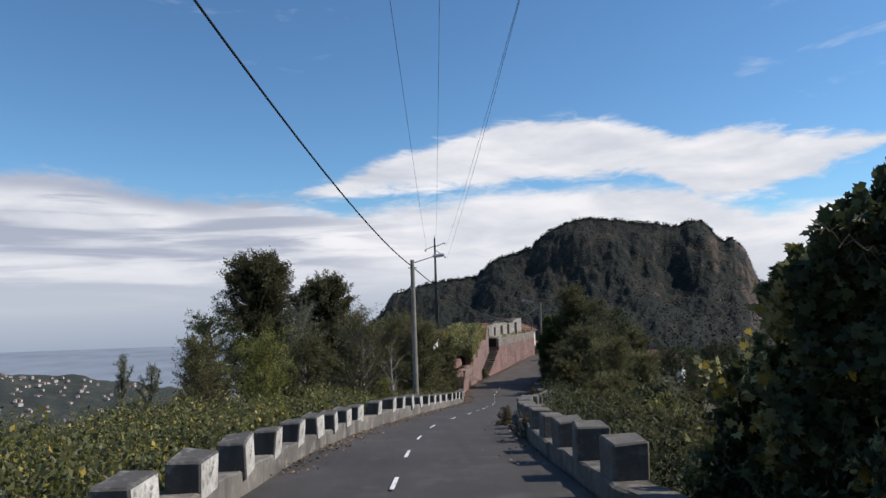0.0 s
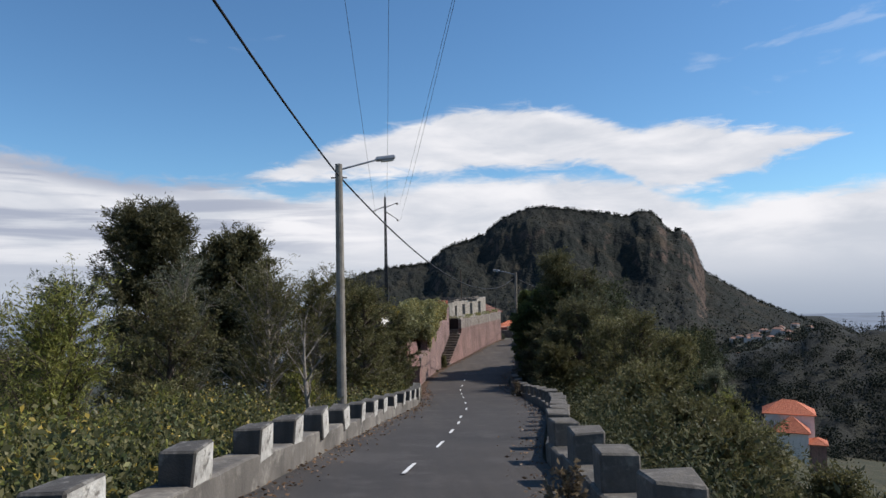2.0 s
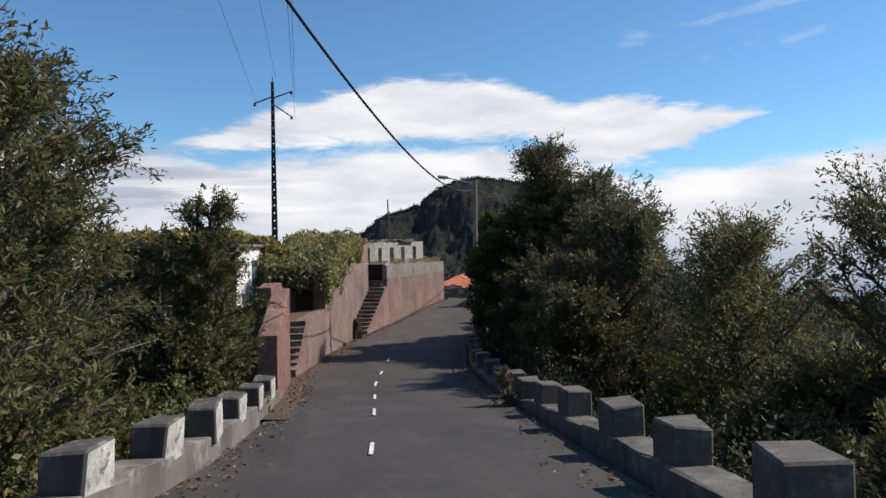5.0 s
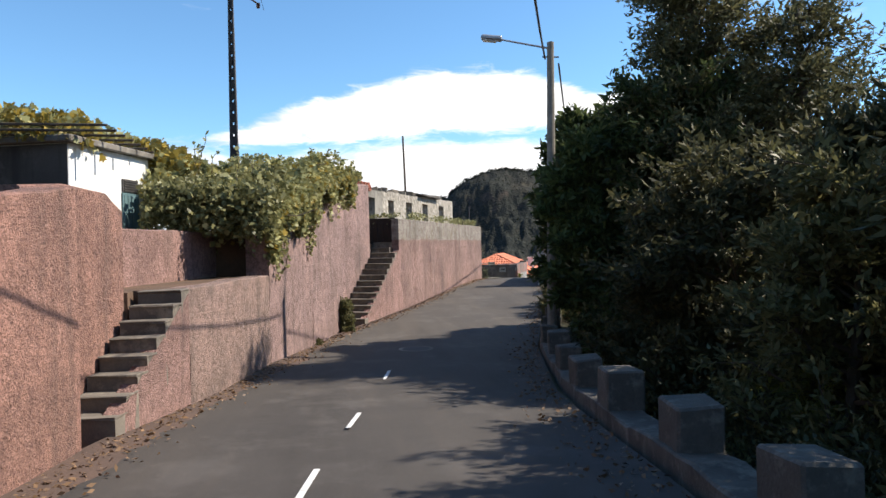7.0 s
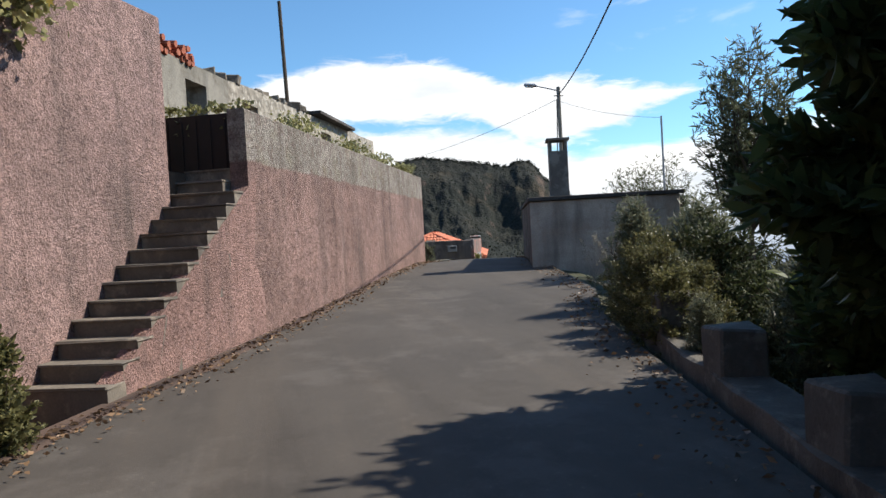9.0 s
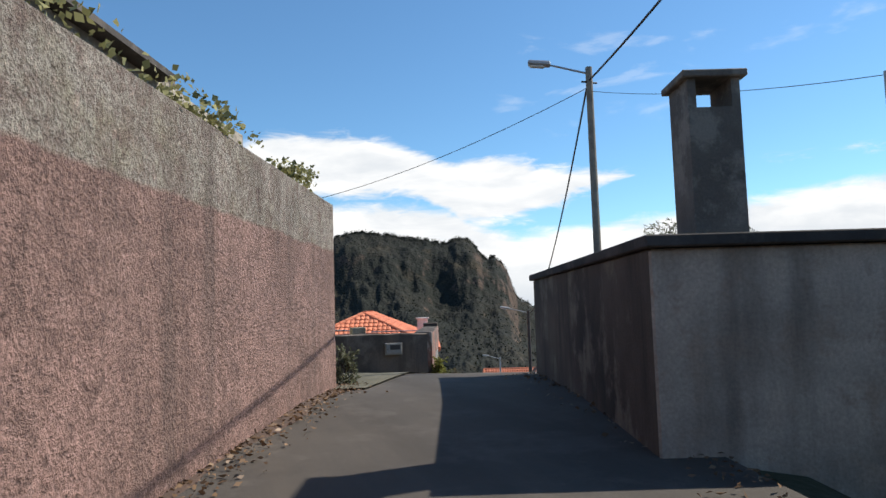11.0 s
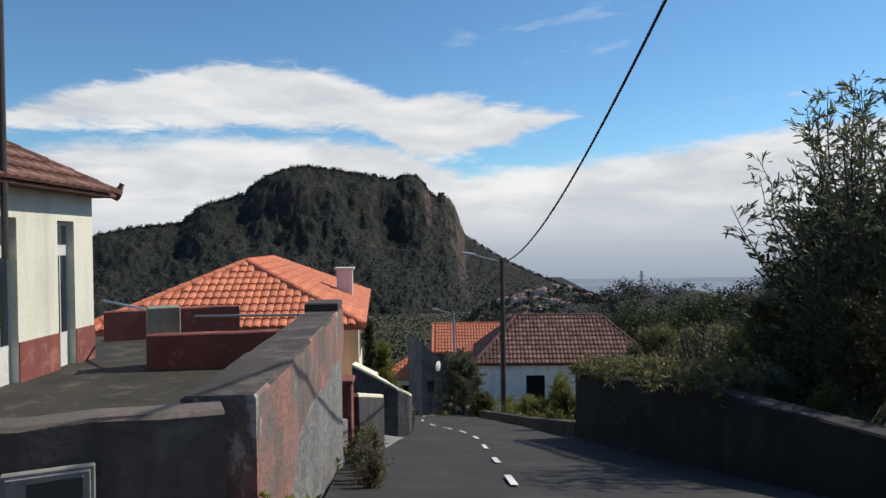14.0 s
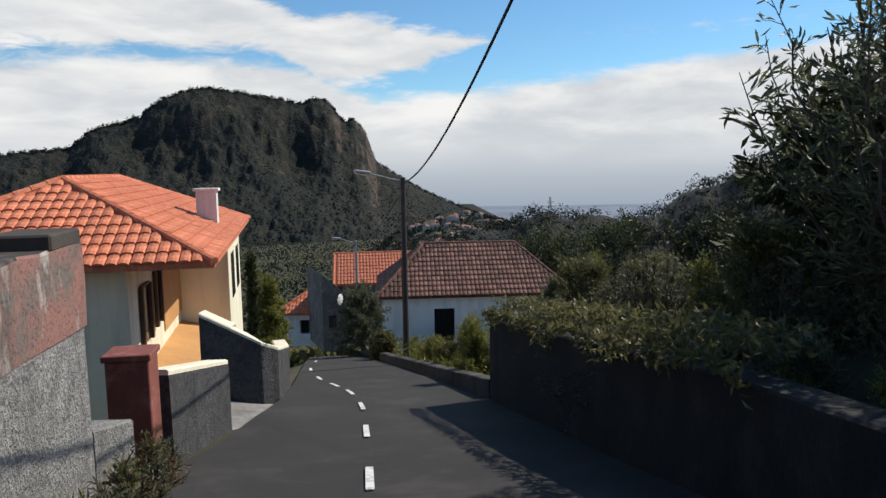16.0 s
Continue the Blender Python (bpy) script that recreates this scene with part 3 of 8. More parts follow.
BLOCKGREY = surface("lichen_grey_concrete", (0.20, 0.185, 0.16), (0.10, 0.092, 0.08), 34, 1.6, 0.93, 0.6, 0.014, streak=0.5, third=(0.27, 0.25, 0.215))


def parapet(name, label, line, pitch, first, low, high, width, mat_wall, mat_block, mat_face, deep, seed, places=(), length=1.2, inset=0.24, rise_at=lambda y: 0.0):
    rng = random.Random(seed)
    pts = np.array(line, float)
    u = np.r_[0, np.cumsum(np.hypot(*np.diff(pts, axis=0).T))]
    zs = [road_z(x, y) for x, y in line]
    holder = thing(name, label, "parapet", kind="structure")

    bm = bmesh.new()
    n = max(2, int(u[-1] / 1.5))
    s = np.linspace(0, u[-1], n)
    fine = list(zip(np.interp(s, u, pts[:, 0]), np.interp(s, u, pts[:, 1])))
    run_wall(bm, fine, [road_z(x, y) - deep for x, y in fine], [road_z(x, y) + low + rise_at(y) for x, y in fine], 0.45, 0.7, 0.03, 0.02, seed)
    part("kerb_wall", bm, mat_wall, holder)
    kinds = []
    for k in range(6):
        bm = bmesh.new()
        worn_block(bm, width, width * length + rng.uniform(-0.05, 0.05), low - 0.1 - (deep * 0.5 if deep > 1 else 0), high + rng.uniform(-0.04, 0.04), rng, 0.05)
        bm.normal_update()
        # the face towards the road gets the brighter, sunlit tone
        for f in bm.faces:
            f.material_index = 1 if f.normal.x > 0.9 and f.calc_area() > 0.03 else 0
        kinds.append(mesh_of("block", bm, [mat_block, mat_face]))
    steps = [first]
    while steps[-1] + pitch < u[-1]:
        steps.append(steps[-1] + pitch + rng.uniform(-0.06, 0.06))
    if places:
        steps = [float(np.interp(y, *(zip(*sorted(zip(pts[:, 1], u)))))) for y in places]
    for at in steps:
        x, y = np.interp(at, u, pts[:, 0]), np.interp(at, u, pts[:, 1])
        x2, y2 = np.interp(at + 0.3, u, pts[:, 0]), np.interp(at + 0.3, u, pts[:, 1])
        head = math.degrees(math.atan2(x2 - x, y2 - y)) if at + 0.3 < u[-1] else head
        ob = part("block", rng.choice(kinds), None, holder)
        ob.matrix_world = heading_pose(x, y, road_z(x, y) + rise_at(y), head + rng.uniform(-3, 3)) @ pose(-inset, 0, 0, rng.uniform(-1.5, 1.5), rng.uniform(-1.5, 1.5), 0)
    return holder


BLOCKS_Y = [-10.9 + 1.63 * k for k in range(11)] + [7.0, 8.7, 10.45, 11.9, 13.35, 14.9, 16.3, 18.25, 20.2, 21.7, 23.4, 25.3, 27.3, 29.3, 31.2, 33.2, 35.0, 36.7, 38.4, 40.1, 41.8, 43.5, 45.2]
parapet("parapet_1", "low roadside parapet of flaking whitewashed concrete blocks", [(x - 0.05, y) for x, y in LEFT_EDGE if y < 45] + [(1.38, 46.5)], 1.9, 40.6, 0.30, 0.65, 0.38, CONCRETE, BLOCKPAINT, SUNLIT_WHITEWASH, 0.6, 3, BLOCKS_Y, 1.45, 0.17, lambda y: 0.09 * math.exp(-((y - 21) / 4.0) ** 2) + 0.03 * min(1.0, max(0.0, (y - 24) / 4)))
right_line = [(1.05, -14), (0.95, 0), (1.0, 10), (1.3, 15.5), (2.05, 21.9), (3.6, 27.9), (4.6, 32), (5.35, 36), (5.9, 40.5), (6.35, 45.3), (6.87, 49.4), (7.13, 51.6), (7.5, 54), (8.85, 60.2), (11.2, 67.0)][::-1]
RIGHT_BLOCKS = [-4.9, -3.2, -1.5, 0.3, 5.43, 7.1, 8.6, 10.1, 12.1, 14.1, 15.9, 17.7, 19.5, 21.3, 23.1, 24.9, 26.8, 28.0, 29.35, 31.25, 33.0, 34.75, 36.8, 38.6, 40.8, 42.5, 44.2, 45.65, 47.75, 49.65, 51.85, 53.8, 55.8, 57.8, 59.8, 61.7, 63.6, 65.5]
parapet("parapet_2", "roadside parapet of tall grey concrete blocks above a drop", right_line, 1.95, 1.0, 0.26, 0.68, 0.42, BLOCKGREY, BLOCKGREY, BLOCKGREY, 1.6, 4, RIGHT_BLOCKS[::-1], 1.2, 0.24, lambda y: -0.11 * min(1.0, max(0.0, (y - 41) / 3)))

# ---- pink roadside walls and the two outside stairs ----
STEP = surface("worn_grey_step", (0.25, 0.225, 0.19), (0.13, 0.115, 0.10), 40, 1.2, 0.92, 0.5, 0.01, streak=0.3, third=(0.32, 0.28, 0.23))
SOIL = surface("dry_soil", (0.20, 0.13, 0.085), (0.12, 0.085, 0.055), 14, 0.7, 0.95, 0.6, 0.03)

w1 = thing("wall_1", "sloping pink roughcast garden wall beside the road", "wall", kind="structure")
bm = bmesh.new()
run_wall(bm, [(1.36, 46.45), (1.38, 47.2), (1.42, 49.0), (1.45, 51.45)], 0.4, [3.02, 3.12, 3.5, 3.85], 0.45, seed=5)
part("front_face", bm, REDPINK, w1)
bm = bmesh.new()
run_wall(bm, [(0.92, 51.46), (1.0, 52.3), (1.12, 53.4), (1.16, 53.9)], 0.4, [3.86, 3.95, 3.93, 3.72], 0.4, 0.3, seed=6)
part("rear_face", bm, REDPINK, w1)
bm = bmesh.new()
prism(bm, [(0.9, 46.6), (0.95, 51.4), (0.5, 51.5), (0.72, 53.85), (-6.5, 54.2), (-6.5, 47.2)], 0.0, 2.75)
part("garden_terrace", bm, SOIL, w1)
w2 = thing("wall_2", "pink roughcast terrace wall stained by runoff", "wall", kind="structure")
bm = bmesh.new()
run_wall(bm, [(1.90, 54.35), (2.6, 58.7)], 0.2, 2.62, 0.38, seed=7)
part("face", bm, roughcast("stained_pink_roughcast", (0.40, 0.262, 0.215), (0.235, 0.163, 0.134), (0.085, 0.07, 0.058), 2.0), w2)
bm = bmesh.new()
prism(bm, [(1.87, 54.37), (2.55, 58.7), (-2.5, 59.5), (-2.5, 53.6), (1.2, 53.92), (1.15, 54.35)], 0.0, 2.6)
part("terrace", bm, SOIL, w2, "dry reddish soil terrace")
bm = bmesh.new()
run_wall(bm, [(0.35, 53.95), (1.45, 59.2)], 2.5, 3.55, 0.3, seed=8)
part("back_wall", bm, PINK, w2)
w3 = thing("wall_3", "tall pink roughcast retaining wall hung with grape vine", "wall", kind="structure")
bm = bmesh.new()
run_wall(bm, [(2.6, 58.72), (3.35, 61.7), (4.12, 64.7)], 0.0, [3.62, 4.5, 5.15], 0.5, seed=9)
part("face", bm, MAUVE, w3)
bm = bmesh.new()
run_wall(bm, [(3.60, 64.75), (3.93, 65.9), (5.10, 68.5)], 0.0, [5.15, 5.22, 5.38], 0.45, seed=10)
part("face", bm, MAUVE, w3)
bm = bmesh.new()
prism(bm, [(2.2, 59.3), (3.2, 64.6), (3.9, 67.6), (-4, 69), (-4, 59.3)], 0.0, 3.45)
part("terrace", bm, SOIL, w3)
w4 = thing("wall_4", "long pink roughcast wall with a bare grey upper band", "wall", kind="structure")
D0, D1 = Vector((4.77, 65.5)), Vector((11.75, 81.3))
dd = (D1 - D0).normalized()
dn = Vector((-dd.y, dd.x))
DHEAD = math.degrees(math.atan2(dd.x, dd.y))


def on_d(s, back=0.0):
    p = D0 + dd * s + dn * back
    return (p.x, p.y)


GRAPE_START = 3.42
bm = bmesh.new()
run_wall(bm, [on_d(GRAPE_START), on_d(10), on_d((D1 - D0).length)], -0.2, 4.16, 0.27, 0.5, 0.0, seed=11)
part("face", bm, WORNPINK, w4, "pink roughcast worn bare and grey above")
bm = bmesh.new()
prism(bm, [on_d(4.0, 0.3), on_d(17.2, 0.3), on_d(17.2, 9), on_d(2.6, 9), on_d(2.6, 1.0), on_d(4.0, 1.0)], -0.3, 3.28)
part("terrace", bm, SOIL, w4)


def stair(name, label, x, y, z, head, width, count, rise, run, deep):
    """Steps climb along the heading; the origin is the bottom step's right corner."""
    st = thing(name, label, "stair", at=heading_pose(x, y, z, head))
    rng = random.Random(count)
    for k in range(count):
        bm = bmesh.new()
        right = -0.29 if count > 10 and (k + 1) * run > 3.40 else 0.0
        box(bm, -width, right + (0.0 if k else 0.01), k * run, (k + 1) * run + (0.02 if k < count - 1 else 0.1), -deep if k < 3 else (k - 2) * rise - 0.3, (k + 1) * rise - 0.03)
        box(bm, -width, right + 0.015, k * run - 0.03, (k + 1) * run, (k + 1) * rise - 0.029, (k + 1) * rise, 0.008)
        for v in bm.verts:
            v.co += Vector((rng.uniform(-1, 0.2) * 0.012, rng.uniform(-1, 1) * 0.012, rng.uniform(-1, 1) * 0.008))
        part("step", bm, STEP, st)
    bm = bmesh.new()
    n = count
    side = [(-0.02, -deep)] + [(0.0, 0.0), (0.02, rise - 0.06), (n * run, n * rise - 0.06), (n * run, -deep)]
    lo = [bm.verts.new((0.0, yy, zz)) for yy, zz in side]
    hi = [bm.verts.new((-0.2, yy, zz)) for yy, zz in side]
    bm.faces.new(lo)
    bm.faces.new(hi[::-1])
    for i in range(len(side)):
        j = (i + 1) % len(side)
        bm.faces.new((lo[i], hi[i], hi[j], lo[j]))
    bmesh.ops.recalc_face_normals(bm, faces=bm.faces)
    part("stringer", bm, PINK, st, "pink roughcast side of the stair")
    return st


stair("outdoor_stair", "steep flight of worn grey concrete steps against pink wall", 4.77, 65.5, 0.72, DHEAD, 1.0, 14, 0.185, 0.268, 1.2)
stair("outdoor_stair", "short flight of worn concrete steps climbing to the terrace", 1.58, 52.1, 1.12, 8.4, 0.6, 8, 0.186, 0.285, 1.2)
# rust brown, darkened so the wall's shade is in the colour
RUST = surface("rusty_brown_sheet", (0.06, 0.03, 0.022), (0.024, 0.015, 0.012), 25, 2.0, 0.8, 0.3, 0.004)
bm = bmesh.new()
box(bm, -1.56, -0.3, 0, 0.03, -0.05, 0.88, 0.004)
gate = thing("metal_gate", "rusty brown sheet metal gate at the stair head", "gate", at=heading_pose(*on_d(3.95), 3.33, DHEAD))
part("sheet", bm, RUST, gate)
for k in range(6):
    bm = bmesh.new()
    box(bm, -1.53 + k * 0.235, -1.50 + k * 0.235, -0.02, -0.001, 0.02, 0.8)
    part("rib", bm, RUST, gate)

# ---- plants ----
def leaf_material(name, sun_side, shade_side, back=0.35, rough=0.45):
    m = bpy.data.materials.new(name)
    m.use_nodes = True
    nt = m.node_tree
    N, L = nt.nodes.new, nt.links.new
    b = nt.nodes["Principled BSDF"]
    geo = N("ShaderNodeNewGeometry")
    oi = N("ShaderNodeObjectInfo")
    x = N("ShaderNodeMix")
    x.data_type = "RGBA"
    x.inputs[6].default_value, x.inputs[7].default_value = (*shade_side, 1), (*sun_side, 1)
    L(geo.outputs["Random Per Island"], x.inputs[0])
    hs = N("ShaderNodeHueSaturation")
    r = N("ShaderNodeMapRange")
    L(oi.outputs["Random"], r.inputs[0])
    r.inputs[3].default_value, r.inputs[4].default_value = 0.75, 1.25
    L(r.outputs[0], hs.inputs["Value"])
    L(x.outputs[2], hs.inputs["Color"])
    L(hs.outputs[0], b.inputs["Base Color"])
    b.inputs["Roughness"].default_value = rough
    b.inputs["Specular IOR Level"].default_value = 0.2
    tr = N("ShaderNodeBsdfTranslucent")
    L(hs.outputs[0], tr.inputs[0])
    mx = N("ShaderNodeMixShader")
    mx.inputs[0].default_value = back
    L(b.outputs[0], mx.inputs[1])
    L(tr.outputs[0], mx.inputs[2])
    L(mx.outputs[0], nt.nodes["Material Output"].inputs[0])
    return m


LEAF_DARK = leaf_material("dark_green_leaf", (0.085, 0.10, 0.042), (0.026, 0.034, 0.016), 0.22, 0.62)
LEAF_GLOSSY = leaf_material("glossy_dark_leaf", (0.125, 0.16, 0.055), (0.04, 0.058, 0.024), 0.42, 0.40)
LEAF_PINE = leaf_material("pine_green_leaf", (0.155, 0.145, 0.066), (0.06, 0.066, 0.035), 0.34, 0.6)
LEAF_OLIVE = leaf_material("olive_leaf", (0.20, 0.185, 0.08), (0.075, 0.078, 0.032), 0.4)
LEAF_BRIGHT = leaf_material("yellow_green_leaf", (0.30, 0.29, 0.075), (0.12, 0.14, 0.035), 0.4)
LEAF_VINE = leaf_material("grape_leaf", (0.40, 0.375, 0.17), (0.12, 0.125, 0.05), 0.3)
LEAF_FAR = leaf_material("far_dark_wood", (0.032, 0.038, 0.025), (0.016, 0.020, 0.014), 0.1, 0.9)
LEAF_GOLD = leaf_material("yellowing_vine_leaf", (0.42, 0.30, 0.06), (0.20, 0.16, 0.04), 0.3)
LEAF_SILVER = leaf_material("silvery_feathery_leaf", (0.23, 0.235, 0.15), (0.09, 0.10, 0.06), 0.4)
LEAF_MIMOSA = leaf_material("mimosa_blade", (0.195, 0.21, 0.12), (0.065, 0.075, 0.042), 0.4, 0.5)
LEAF_STRAW = leaf_material("pale_seed_fluff", (0.42, 0.38, 0.30), (0.26, 0.23, 0.17), 0.3, 0.8)
LEAF_DRY = leaf_material("dry_twig_leaf", (0.20, 0.15, 0.09), (0.10, 0.075, 0.045))
BARK = surface("grey_brown_bark", (0.17, 0.135, 0.10), (0.08, 0.062, 0.046), 25, 3.0, 0.95, 0.7, 0.02)
PALE_BARK = surface("pale_bark", (0.36, 0.33, 0.29), (0.22, 0.20, 0.17), 25, 3.0, 0.95, 0.5, 0.01)


LEAF_SHAPES = {
    "plain": ((0, 0), (-0.5, 0.5), (0, 1), (0.5, 0.5)),
    "blade": ((0, 0), (-0.42, 0.3), (-0.38, 0.7), (0, 1), (0.38, 0.7), (0.42, 0.3)),
    "lobed": ((0, 0.1), (-0.32, -0.04), (-0.52, 0.3), (-0.33, 0.45), (-0.42, 0.78), (-0.15, 0.72), (0, 1), (0.15, 0.72), (0.42, 0.78), (0.33, 0.45), (0.52, 0.3), (0.32, -0.04)),
}


def leaf_mesh(name, base, way, size, ratio, mat, rng, shape="plain"):
    """Bent leaf blades: one face each, at base, pointing along way."""
    n = len(base)
    way = way / np.linalg.norm(way, axis=1, keepdims=True)
    side = np.cross(way, rng.normal(size=(n, 3)))
    side /= np.linalg.norm(side, axis=1, keepdims=True) + 1e-9
    up = np.cross(side, way)
    size = size[:, None]
    rim = LEAF_SHAPES[shape]
    c = len(rim)
    co = np.stack([base + way * size * v + side * size * ratio * u + up * size * (0.06 - 0.24 * (v - 0.5) ** 2 if 0 < v < 1 else -0.12 * v) for u, v in rim], 1).reshape(-1, 3).astype(np.float32)
    me = bpy.data.meshes.new(name)
    me.vertices.add(c * n)
    me.vertices.foreach_set("co", co.ravel())
    me.loops.add(c * n)
    me.loops.foreach_set("vertex_index", np.arange(c * n, dtype=np.int32))
    me.polygons.add(n)
    me.polygons.foreach_set("loop_start", np.arange(0, c * n, c, dtype=np.int32))
    me.polygons.foreach_set("loop_total", np.full(n, c, dtype=np.int32))
    me.materials.append(mat)
    me.update(calc_edges=True)
    me.validate()
    return me


def limb_tubes(bm, pts, r0, r1, sides):
    pts = [Vector(p) for p in pts]
    for k in range(len(pts) - 1):
        a, b = k / (len(pts) - 1), (k + 1) / (len(pts) - 1)
        tube(bm, pts[k], pts[k + 1] + (pts[k + 1] - pts[k]) * 0.04, r0 + (r1 - r0) * a, r0 + (r1 - r0) * b, sides)


def grow(seed, height, spread, bare, limbs, twigs, leaves, leaf, ratio, form="round", rise=35, hang=0.0, tuft=0.35):
    """Wood (bmesh) and leaf places of one plant. bare: share of the stem without limbs; form: round, cone, open or shrub."""
    r = random.Random(seed)
    g = np.random.default_rng(seed)
    bm = bmesh.new()
    stem = [Vector((0, 0, -0.3))]
    lean = Vector((r.uniform(-0.05, 0.05), r.uniform(-0.05, 0.05), 1))
    for k in range(1, 7):
        stem.append(stem[-1] + lean * height * 0.155 + Vector((r.uniform(-1, 1), r.uniform(-1, 1), 0)) * height * 0.02)
    thick = 0.022 * height + 0.02
    limb_tubes(bm, stem, thick, thick * 0.22, 8)
    base, way = [], []
    for i in range(limbs):
        u = bare + (0.99 - bare) * ((i + r.random()) / limbs)
        f = u * 6
        k = min(5, int(f))
        start = stem[k].lerp(stem[k + 1], f - k)
        az = i * 2.39996 + r.uniform(-0.5, 0.5)
        v = (u - bare) / (1 - bare)
        prof = {"round": math.sqrt(max(0.05, 1 - (2 * v - 0.8) ** 2 / 1.5)), "cone": 1.05 - 0.9 * v, "open": 0.6 + 0.4 * math.sin(3 * v), "shrub": 0.75 + 0.25 * math.cos(2.5 * v)}[form]
        ln = spread * prof * r.uniform(0.65, 1.12)
        up = math.tan(radians(rise + r.uniform(-15, 20) + (25 * v if form != "cone" else -10 * v)))
        d = Vector((math.cos(az), math.sin(az), up)).normalized()
        p1 = start + d * ln * 0.5 + Vector((0, 0, -hang * ln * 0.1))
        p2 = p1 + (d + Vector((r.uniform(-0.3, 0.3), r.uniform(-0.3, 0.3), 0.15 - hang))).normalized() * ln * 0.5
        limb_tubes(bm, (start, p1, p2), thick * 0.35 * (1.1 - 0.6 * v), 0.008, 5)
        for j in range(twigs):
            t = 0.25 + 0.75 * (j + r.random()) / twigs
            q = start.lerp(p1, t * 2) if t < 0.5 else p1.lerp(p2, t * 2 - 1)
            td = (d + Vector((r.gauss(0, 0.8), r.gauss(0, 0.8), r.gauss(0.1, 0.5)))).normalized()
            tl = spread * tuft * r.uniform(0.5, 1.15)
            end = q + td * tl + Vector((0, 0, -hang * tl * 0.4))
            tube(bm, q, end, 0.010, 0.003, 3)
            tt = g.uniform(0.1, 1.08, leaves)[:, None]
            pts = np.array(q)[None] * (1 - tt) + np.array(end)[None] * tt + g.normal(size=(leaves, 3)) * tl * 0.10
            base.append(pts)
            way.append(np.array(td)[None] * 0.7 + g.normal(size=(leaves, 3)) * 0.65 + np.array([0, 0, -hang * 0.6])[None])
    base, way = np.concatenate(base), np.concatenate(way)
    size = leaf * g.uniform(0.6, 1.3, len(base))
    return bm, base, way, size, ratio, g


def plant(name, label, category, where, leafmat, bark, seed, group="", exact=False, shape="", **kw):
    """A plant with its wood and its leaves as two parts, standing at (x, y, z)."""
    bm, base, way, size, ratio, g = grow(seed, **kw)
    if exact:
        k = kw["height"] / float(np.percentile(base[:, 2], 99.8))
        base = base * np.array([1.0, 1.0, k])
        for v in bm.verts:
            v.co.z *= k
    ob = thing(name, label, category, group, at=pose(*where))
    tall = kw["height"] > 3.0
    part("trunk" if tall else "stem", bm, bark, ob)
    part("crown" if tall else "foliage", leaf_mesh("leaves", base, way, size, ratio, leafmat, g, shape or ("blade" if leafmat == LEAF_GLOSSY else "plain")), None, ob)
    return ob


def spray(name, label, category, where, leafmat, bark, seed, height, reach, stems, bare=0.25, shoot=0.7, gap=0.13, leaf=0.17, ratio=0.2, group="", trunk=0.0):
    """A feathery tree: long rising stems that fan out, with side shoots set with narrow drooping blades. trunk: height of the single stem below the fan."""
    r = random.Random(seed)
    g = np.random.default_rng(seed)
    bm = bmesh.new()
    base, way = [], []
    if trunk:
        limb_tubes(bm, ((0, 0, -0.3), (0.04, 0.02, trunk * 0.5), (0, 0, trunk + 0.05)), 0.03 + 0.008 * height, 0.02 + 0.005 * height, 8)
    for k in range(stems):
        az = k * 2.39996 + r.uniform(-0.4, 0.4)
        out = reach * math.sqrt((k + 0.5) / stems) * r.uniform(0.8, 1.1)
        tall = (height - trunk) * (1.0 - 0.42 * (out / reach) ** 2) * r.uniform(0.86, 1.0)
        d = Vector((math.cos(az), math.sin(az), 0))
        pts = [Vector((0, 0, trunk)) + d * (0.0 if trunk else 0.12)]
        for j in range(1, 9):
            u = j / 8
            pts.append(Vector((0, 0, trunk + tall * u)) + d * out * (u ** 0.8) + Vector((r.uniform(-1, 1), r.uniform(-1, 1), 0)) * 0.05 * height * 0.3)
        limb_tubes(bm, pts, 0.012 + 0.004 * height, 0.004, 5)
        n = int(tall * (1 - bare) / gap)
        for i in range(n):
            u = bare + (1 - bare) * (i + r.random()) / n
            f = u * 8
            q = pts[min(7, int(f))].lerp(pts[min(7, int(f)) + 1], f - min(7, int(f)))
            along_ = (pts[min(7, int(f)) + 1] - pts[min(7, int(f))]).normalized()
            side = Vector((r.gauss(0, 1), r.gauss(0, 1), r.gauss(0, 0.35))).normalized()
            ln = shoot * (1.15 - 0.75 * u) * r.uniform(0.55, 1.15)
            sd = (side + along_ * 0.75).normalized()
            mid = q + sd * ln * 0.55
            end = mid + (sd + Vector((0, 0, -0.25))).normalized() * ln * 0.45
            tube(bm, q, mid, 0.006, 0.004, 3)
            tube(bm, mid, end, 0.004, 0.002, 3)
            m = max(4, int(ln / 0.038))
            v = g.uniform(0.08, 1.05, m)[:, None]
            p0, p1, p2 = (np.array(w_)[None] for w_ in (q, mid, end))
            at = np.where(v < 0.55, p0 + (p1 - p0) * v / 0.55, p1 + (p2 - p1) * (v - 0.55) / 0.45)
            base.append(at + g.normal(size=(m, 3)) * 0.012)
            way.append(np.array(sd)[None] * 1.0 + g.normal(size=(m, 3)) * 0.42 + np.array([0, 0, -0.1])[None])
    base, way = np.concatenate(base), np.concatenate(way)
    ob = thing(name, label, category, group, at=pose(*where))
    part("trunk" if height > 3.0 else "stem", bm, bark, ob)
    part("crown" if height > 3.0 else "foliage", leaf_mesh("leaves", base, way, leaf * g.uniform(0.55, 1.2, len(base)), ratio, leafmat, g, "blade"), None, ob)
    return ob


def land_z(x, y):
    return float(land(np.array([x], float), np.array([y], float))[0])


